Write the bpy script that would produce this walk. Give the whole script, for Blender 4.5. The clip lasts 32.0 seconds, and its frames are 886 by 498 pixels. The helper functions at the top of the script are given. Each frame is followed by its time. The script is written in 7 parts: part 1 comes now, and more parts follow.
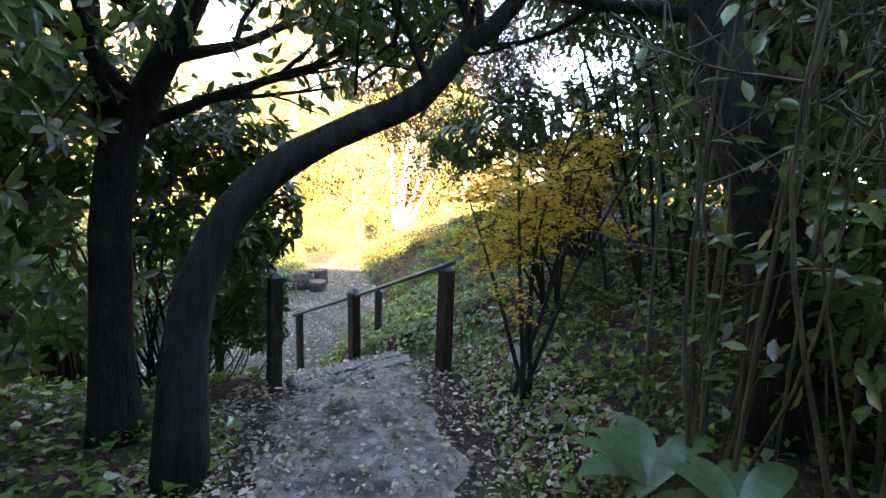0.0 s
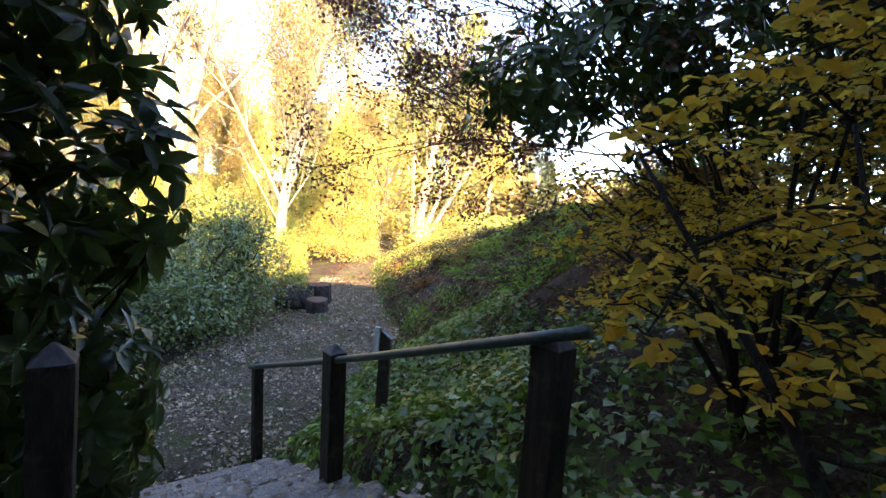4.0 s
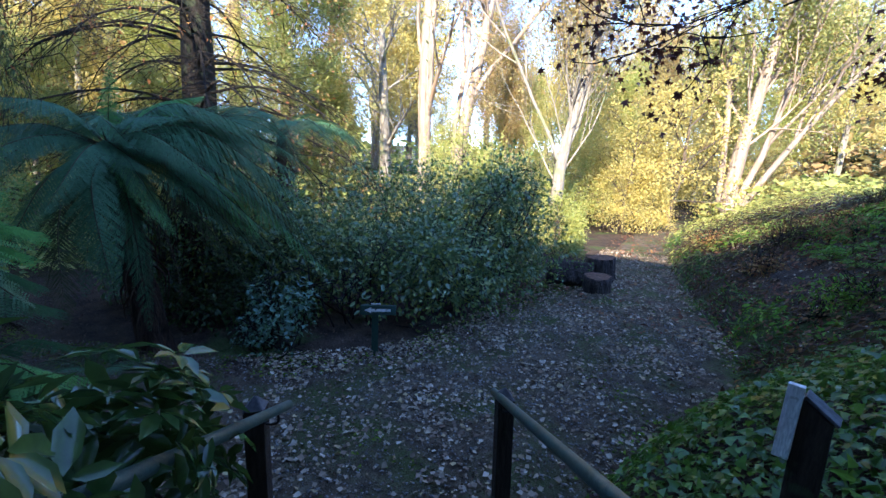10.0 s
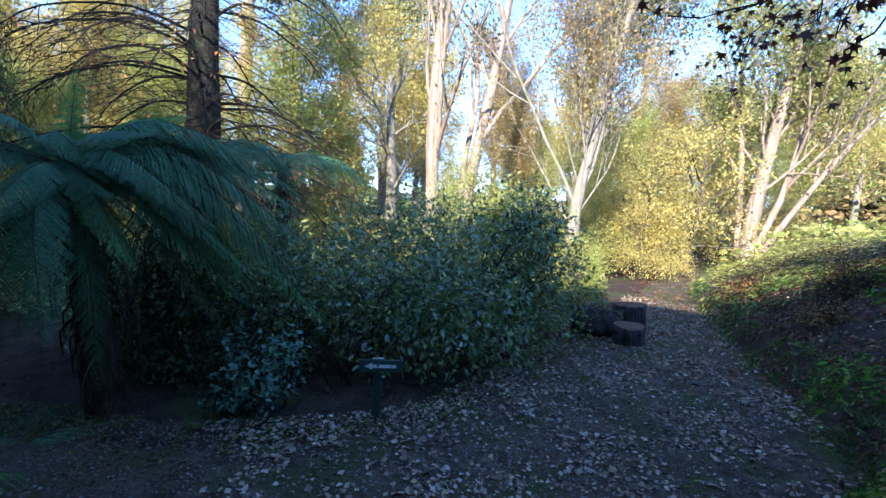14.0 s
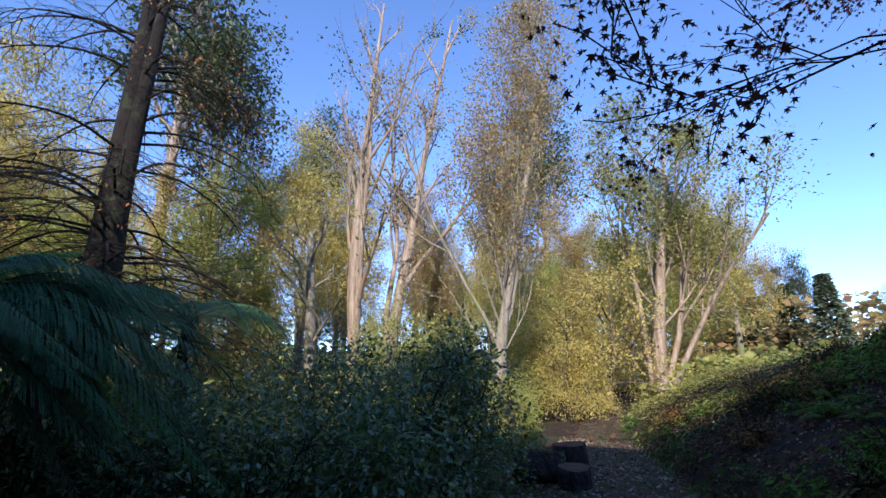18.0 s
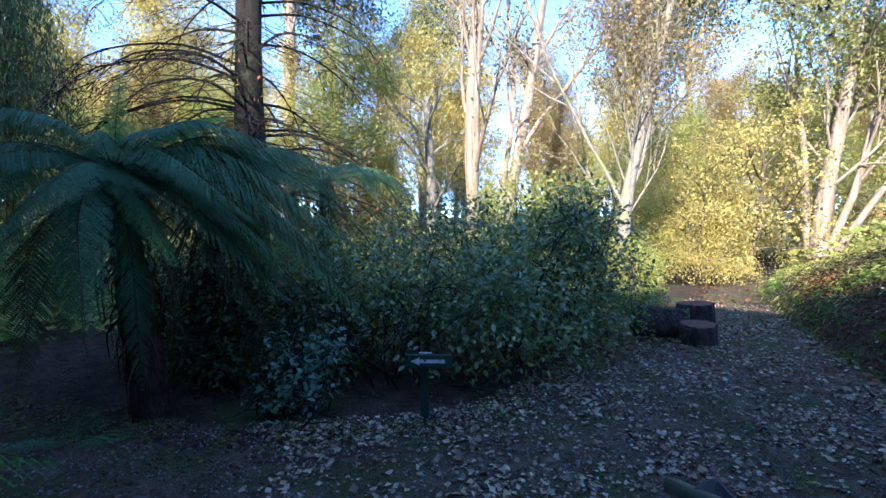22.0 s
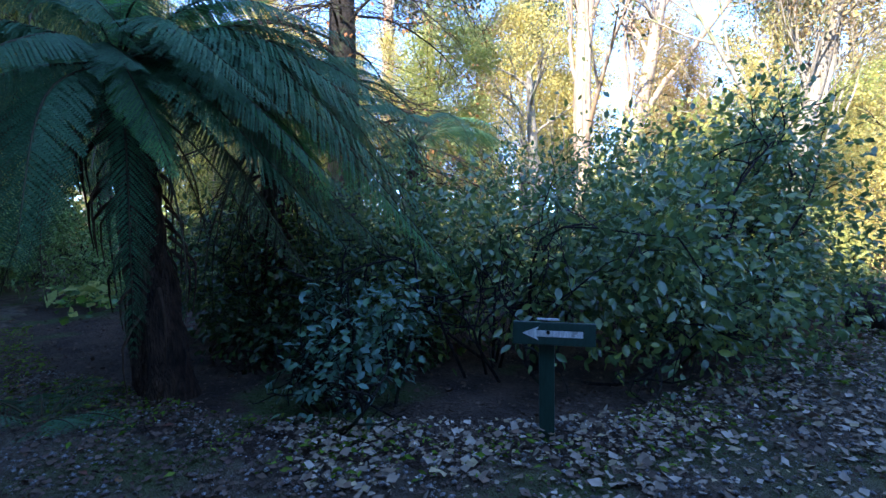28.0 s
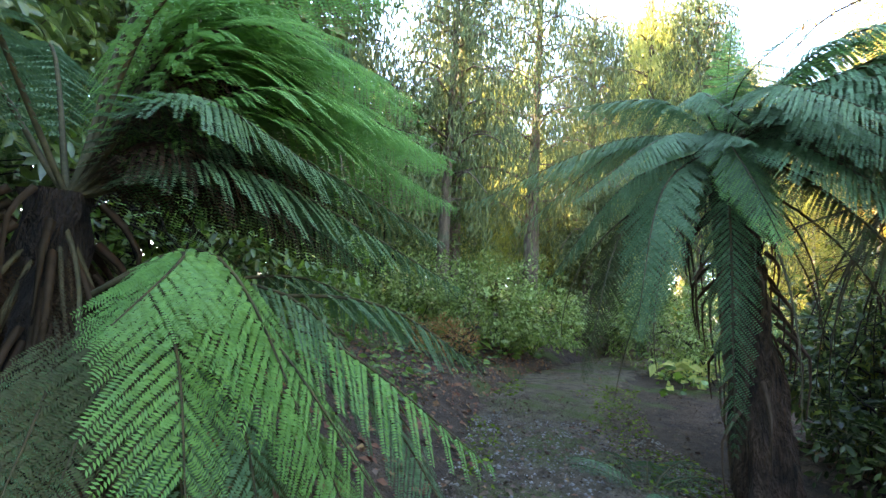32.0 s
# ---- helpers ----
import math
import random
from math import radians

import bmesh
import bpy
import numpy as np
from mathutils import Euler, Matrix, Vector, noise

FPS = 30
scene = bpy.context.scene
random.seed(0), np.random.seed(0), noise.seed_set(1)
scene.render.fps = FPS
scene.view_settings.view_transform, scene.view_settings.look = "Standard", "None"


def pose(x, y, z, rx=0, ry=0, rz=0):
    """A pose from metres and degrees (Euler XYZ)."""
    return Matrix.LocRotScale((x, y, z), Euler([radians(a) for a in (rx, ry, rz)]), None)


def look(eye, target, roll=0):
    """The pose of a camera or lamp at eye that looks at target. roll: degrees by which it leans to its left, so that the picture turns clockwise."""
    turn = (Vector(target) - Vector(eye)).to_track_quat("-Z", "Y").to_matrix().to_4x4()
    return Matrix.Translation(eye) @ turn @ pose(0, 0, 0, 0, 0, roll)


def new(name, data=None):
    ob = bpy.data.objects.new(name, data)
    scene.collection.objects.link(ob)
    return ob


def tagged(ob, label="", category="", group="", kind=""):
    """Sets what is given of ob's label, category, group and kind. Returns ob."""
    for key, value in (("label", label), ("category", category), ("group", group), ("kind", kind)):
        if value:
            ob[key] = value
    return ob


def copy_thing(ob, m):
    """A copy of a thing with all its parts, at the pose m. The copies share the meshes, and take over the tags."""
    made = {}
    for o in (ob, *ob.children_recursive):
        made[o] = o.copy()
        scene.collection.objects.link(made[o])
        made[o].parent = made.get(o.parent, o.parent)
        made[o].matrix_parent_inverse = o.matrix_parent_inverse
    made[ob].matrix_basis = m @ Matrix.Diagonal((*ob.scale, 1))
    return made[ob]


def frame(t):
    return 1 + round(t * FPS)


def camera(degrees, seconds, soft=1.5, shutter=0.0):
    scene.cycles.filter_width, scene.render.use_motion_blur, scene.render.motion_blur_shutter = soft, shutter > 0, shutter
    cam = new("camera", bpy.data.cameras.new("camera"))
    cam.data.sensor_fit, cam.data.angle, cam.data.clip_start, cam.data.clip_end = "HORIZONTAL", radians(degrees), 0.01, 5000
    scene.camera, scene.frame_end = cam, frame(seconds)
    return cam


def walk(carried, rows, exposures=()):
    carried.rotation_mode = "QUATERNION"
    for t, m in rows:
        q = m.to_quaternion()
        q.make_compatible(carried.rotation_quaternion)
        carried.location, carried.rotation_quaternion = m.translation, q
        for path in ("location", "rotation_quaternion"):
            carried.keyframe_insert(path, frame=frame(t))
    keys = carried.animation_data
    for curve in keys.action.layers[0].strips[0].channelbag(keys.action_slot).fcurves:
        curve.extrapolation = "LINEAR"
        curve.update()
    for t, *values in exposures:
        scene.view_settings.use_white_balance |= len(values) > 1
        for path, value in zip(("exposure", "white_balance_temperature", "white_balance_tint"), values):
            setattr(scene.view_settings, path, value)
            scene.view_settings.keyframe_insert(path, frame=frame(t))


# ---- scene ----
cam = camera(89.0, 32.0)
PATH = [
    (0, (0.875, -3.128, 3.217), (0.778, -1.143, 2.992), 2.1),
    (0.5, (0.81, -2.793, 3.184), (0.715, -0.805, 2.984), 2.4),
    (1, (0.735, -2.426, 3.152), (0.67, -0.436, 2.962), 3.0),
    (1.5, (0.636, -2.06, 3.104), (0.6, -0.068, 2.933), 3.3),
    (2, (0.61, -1.678, 3.073), (0.568, 0.316, 2.919), 3.2),
    (2.5, (0.566, -1.322, 3.043), (0.503, 0.671, 2.896), 3.3),
    (3, (0.49, -0.929, 3.011), (0.384, 1.063, 2.86), 3.4),
    (3.5, (0.441, -0.592, 3.0), (0.271, 1.393, 2.826), 3.6),
    (5.5, (0.163, 0.424, 2.807), (0.011, 2.412, 2.658), 6.0),
    (6, (0.027, 0.628, 2.783), (-0.173, 2.613, 2.63), 5.7),
    (6.5, (-0.08, 0.826, 2.79), (-0.409, 2.791, 2.613), 5.6),
    (7, (-0.167, 1.073, 2.785), (-0.649, 3.001, 2.564), 5.6),
    (7.5, (-0.275, 1.327, 2.729), (-0.944, 3.195, 2.477), 5.0),
    (8, (-0.339, 1.537, 2.643), (-1.208, 3.316, 2.36), 4.1),
    (8.5, (-0.371, 1.713, 2.566), (-1.425, 3.385, 2.264), 3.7),
    (9, (-0.429, 1.832, 2.542), (-1.617, 3.408, 2.216), 3.0),
    (9.5, (-0.49, 1.866, 2.527), (-1.728, 3.396, 2.174), 2.8),
    (10, (-0.629, 1.954, 2.513), (-1.866, 3.483, 2.145), 2.6),
    (10.5, (-0.741, 2.064, 2.461), (-1.985, 3.591, 2.114), 2.9),
    (11, (-0.845, 2.185, 2.385), (-2.112, 3.699, 2.065), 3.5),
    (11.5, (-0.916, 2.277, 2.377), (-2.19, 3.789, 2.075), 3.3),
    (12, (-1.044, 2.324, 2.34), (-2.307, 3.848, 2.056), 3.0),
    (12.5, (-1.13, 2.394, 2.283), (-2.415, 3.904, 2.015), 3.2),
    (13, (-1.251, 2.504, 2.194), (-2.544, 4.01, 1.95), 3.6),
    (13.5, (-1.312, 2.567, 2.243), (-2.595, 4.086, 2.025), 3.5),
    (14, (-1.307, 2.58, 2.294), (-2.584, 4.11, 2.129), 2.9),
    (14.5, (-1.29, 2.566, 2.336), (-2.576, 4.096, 2.275), 2.2),
    (15, (-1.295, 2.566, 2.382), (-2.594, 4.085, 2.455), 1.9),
    (15.5, (-1.3, 2.565, 2.408), (-2.603, 4.066, 2.63), 1.8),
    (17.5, (-1.526, 2.679, 2.048), (-2.627, 4.258, 2.588), -0.3),
    (18, (-1.499, 2.693, 2.041), (-2.475, 4.362, 2.552), -0.6),
    (18.5, (-1.481, 2.713, 2.054), (-2.336, 4.46, 2.52), -0.6),
    (19, (-1.448, 2.744, 2.036), (-2.218, 4.551, 2.416), -0.6),
    (19.5, (-1.409, 2.79, 1.993), (-2.195, 4.61, 2.258), -0.5),
    (20, (-1.411, 2.784, 1.96), (-2.377, 4.526, 2.132), -0.2),
    (20.5, (-1.462, 2.766, 1.946), (-2.668, 4.357, 2.064), 0.1),
    (21, (-1.483, 2.737, 1.927), (-2.882, 4.165, 1.988), 0.7),
    (21.5, (-1.483, 2.735, 1.923), (-2.915, 4.131, 1.915), 0.2),
    (22, (-1.519, 2.791, 1.889), (-2.942, 4.196, 1.823), -0.1),
    (22.5, (-1.657, 2.908, 1.783), (-3.061, 4.328, 1.679), -0.5),
    (23, (-1.808, 3.04, 1.745), (-3.211, 4.457, 1.598), -0.5),
    (23.5, (-1.923, 3.194, 1.712), (-3.318, 4.617, 1.547), -0.2),
    (24, (-2.088, 3.339, 1.609), (-3.479, 4.767, 1.447), 0.3),
    (24.5, (-2.285, 3.464, 1.539), (-3.713, 4.856, 1.388), 1.0),
    (25, (-2.441, 3.597, 1.435), (-3.905, 4.953, 1.289), 1.4),
    (25.5, (-2.588, 3.684, 1.396), (-4.049, 5.043, 1.256), 2.1),
    (27.5, (-2.821, 3.875, 1.26), (-4.36, 5.148, 1.16), 0.3),
    (28, (-2.883, 3.862, 1.239), (-4.577, 4.923, 1.167), -0.5),
    (28.5, (-3.072, 3.777, 1.22), (-4.96, 4.436, 1.187), -0.7),
    (29, (-3.164, 3.714, 1.21), (-5.161, 3.827, 1.21), 0.2),
    (29.5, (-3.204, 3.7, 1.204), (-5.142, 3.207, 1.218), 2.1),
    (30, (-3.195, 3.721, 1.203), (-5.035, 2.937, 1.197), 3.1),
    (30.5, (-3.184, 3.744, 1.209), (-4.956, 2.815, 1.218), 2.8),
    (31, (-3.175, 3.744, 1.215), (-4.888, 2.714, 1.272), 2.8),
    (31.5, (-3.166, 3.755, 1.224), (-4.839, 2.668, 1.363), 3.0),
    (32, (-3.171, 3.758, 1.236), (-4.817, 2.645, 1.465), 3.6),
]
walk(cam, [(t, look(eye, target, roll)) for t, eye, target, roll in PATH],
     exposures=[(0.0, 5.6, 12000, 19), (2.0, 5.15, 12000, 19), (3.5, 4.55, 11500, 19), (5.5, 3.4, 8800, 17), (9.0, 3.35, 6700, 13), (13.0, 3.15, 6150, 12), (15.5, 2.55, 6000, 13), (17.5, 1.8, 6400, 15), (20.0, 2.2, 6300, 15), (21.5, 2.85, 6200, 12), (25.5, 3.3, 6250, 12), (28.6, 3.7, 6400, 12), (29.0, 4.1, 7800, 11), (29.8, 5.75, 12000, 10), (32.0, 5.4, 13000, 11)])

# ---- world, sun, exposure ----
SUN_AZ = radians(158.0)      # compass bearing of the sun, clockwise from +y
SUN_EL = radians(30.0)
world = bpy.data.worlds.new("sky")
scene.world = world
world.use_nodes = True
wn = world.node_tree.nodes
sky = wn.new("ShaderNodeTexSky")
sky.sky_type = "NISHITA"
sky.sun_disc = False
sky.sun_elevation = SUN_EL
sky.sun_rotation = SUN_AZ
sky.air_density, sky.dust_density, sky.ozone_density = 0.55, 0.0, 5.8
wn["Background"].inputs["Strength"].default_value = 0.15
world.node_tree.links.new(sky.outputs["Color"], wn["Background"].inputs["Color"])
sun_data = bpy.data.lights.new("sun", "SUN")
sun_data.energy, sun_data.angle, sun_data.color = 2.1, radians(0.53), (1.0, 0.92, 0.8)
sun = new("sun", sun_data)
toward = Vector((math.sin(SUN_AZ) * math.cos(SUN_EL), math.cos(SUN_AZ) * math.cos(SUN_EL), math.sin(SUN_EL)))
sun.matrix_world = look(toward * 60, (0, 0, 0))


# ---- materials ----
def mixed(nt, fac, a, b):
    m = nt.nodes.new("ShaderNodeMix")
    m.data_type = "RGBA"
    for key, value in ((0, fac), (6, a), (7, b)):
        if isinstance(value, bpy.types.NodeSocket):
            nt.links.new(value, m.inputs[key])
        elif key == 0:
            m.inputs[0].default_value = value
        else:
            m.inputs[key].default_value = (*value, 1)
    return m.outputs[2]


def noise_of(nt, scale, detail=4.0, stretch=(1, 1, 1), lo=0.35, hi=0.65, rough=0.55):
    tc = nt.nodes.new("ShaderNodeTexCoord")
    mp = nt.nodes.new("ShaderNodeMapping")
    mp.inputs["Scale"].default_value = stretch
    nz = nt.nodes.new("ShaderNodeTexNoise")
    nz.inputs["Scale"].default_value, nz.inputs["Detail"].default_value = scale, detail
    nz.inputs["Roughness"].default_value = rough
    mr = nt.nodes.new("ShaderNodeMapRange")
    mr.inputs["From Min"].default_value, mr.inputs["From Max"].default_value = lo, hi
    nt.links.new(tc.outputs["Object"], mp.inputs["Vector"])
    nt.links.new(mp.outputs["Vector"], nz.inputs["Vector"])
    nt.links.new(nz.outputs[0], mr.inputs["Value"])
    return mr.outputs[0]


def bumped(nt, bsdf, height, strength, distance):
    b = nt.nodes.new("ShaderNodeBump")
    b.inputs["Strength"].default_value, b.inputs["Distance"].default_value = strength, distance
    nt.links.new(height, b.inputs["Height"])
    nt.links.new(b.outputs[0], bsdf.inputs["Normal"])


def blank(name):
    m = bpy.data.materials.new(name)
    m.use_nodes = True
    return m, m.node_tree, m.node_tree.nodes["Principled BSDF"]


def surface(name, dark, light, scale=8, stretch=(1, 1, 1), rough=0.8, bump=0.4, depth=0.01, third=None, third_scale=2.0, third_lo=0.5, fine=60, spec=0.3, metal=0.0, third_hi=0.62):
    """Two tones in large blotches, a fine grain, and a third tone in patches (moss, dirt, wear)."""
    m, nt, bsdf = blank(name)
    big = noise_of(nt, scale, 5, stretch)
    grain = noise_of(nt, fine, 3, stretch, 0.3, 0.7)
    col = mixed(nt, big, dark, light)
    mul = nt.nodes.new("ShaderNodeMix")
    mul.data_type, mul.blend_type = "RGBA", "MULTIPLY"
    mul.inputs[0].default_value = 0.55
    ramp = nt.nodes.new("ShaderNodeMapRange")
    ramp.inputs["To Min"].default_value, ramp.inputs["To Max"].default_value = 0.45, 1.25
    nt.links.new(grain, ramp.inputs["Value"])
    nt.links.new(col, mul.inputs[6])
    nt.links.new(ramp.outputs[0], mul.inputs[7])
    col = mul.outputs[2]
    if third:
        patch = noise_of(nt, third_scale, 5, (1, 1, 1), third_lo, third_hi)
        col = mixed(nt, patch, col, third)
    nt.links.new(col, bsdf.inputs["Base Color"])
    bsdf.inputs["Roughness"].default_value, bsdf.inputs["Metallic"].default_value = rough, metal
    bsdf.inputs["Specular IOR Level"].default_value = spec
    add = nt.nodes.new("ShaderNodeMath")
    add.operation = "ADD"
    nt.links.new(big, add.inputs[0])
    nt.links.new(grain, add.inputs[1])
    bumped(nt, bsdf, add.outputs[0], bump, depth)
    return m


def leafy(name, tones, rough=0.45, through_light=0.35, spec=0.4, vein=0.0):
    """Leaf tissue: a tone for each leaf, glossy outside, with light passing through it."""
    m, nt, bsdf = blank(name)
    geo = nt.nodes.new("ShaderNodeNewGeometry")
    ramp = nt.nodes.new("ShaderNodeValToRGB")
    el = ramp.color_ramp.elements
    el[0].color, el[1].color = (*tones[0], 1), (*tones[-1], 1)
    for i in range(1, len(tones) - 1):
        e = el.new(i / (len(tones) - 1))
        e.color = (*tones[i], 1)
    nt.links.new(geo.outputs["Random Per Island"], ramp.inputs[0])
    blotch = noise_of(nt, 25.0, 3, (1, 1, 1), 0.3, 0.75)
    dim = nt.nodes.new("ShaderNodeMapRange")
    dim.inputs["To Min"].default_value, dim.inputs["To Max"].default_value = 0.7, 1.15
    nt.links.new(blotch, dim.inputs["Value"])
    mul = nt.nodes.new("ShaderNodeMix")
    mul.data_type, mul.blend_type = "RGBA", "MULTIPLY"
    mul.inputs[0].default_value = 1.0
    nt.links.new(ramp.outputs[0], mul.inputs[6])
    nt.links.new(dim.outputs[0], mul.inputs[7])
    nt.links.new(mul.outputs[2], bsdf.inputs["Base Color"])
    bsdf.inputs["Roughness"].default_value = rough
    bsdf.inputs["Specular IOR Level"].default_value = spec
    if through_light:
        tr = nt.nodes.new("ShaderNodeBsdfTranslucent")
        nt.links.new(mul.outputs[2], tr.inputs["Color"])
        mix = nt.nodes.new("ShaderNodeMixShader")
        mix.inputs[0].default_value = through_light
        nt.links.new(bsdf.outputs[0], mix.inputs[1])
        nt.links.new(tr.outputs[0], mix.inputs[2])
        nt.links.new(mix.outputs[0], nt.nodes["Material Output"].inputs[0])
    return m


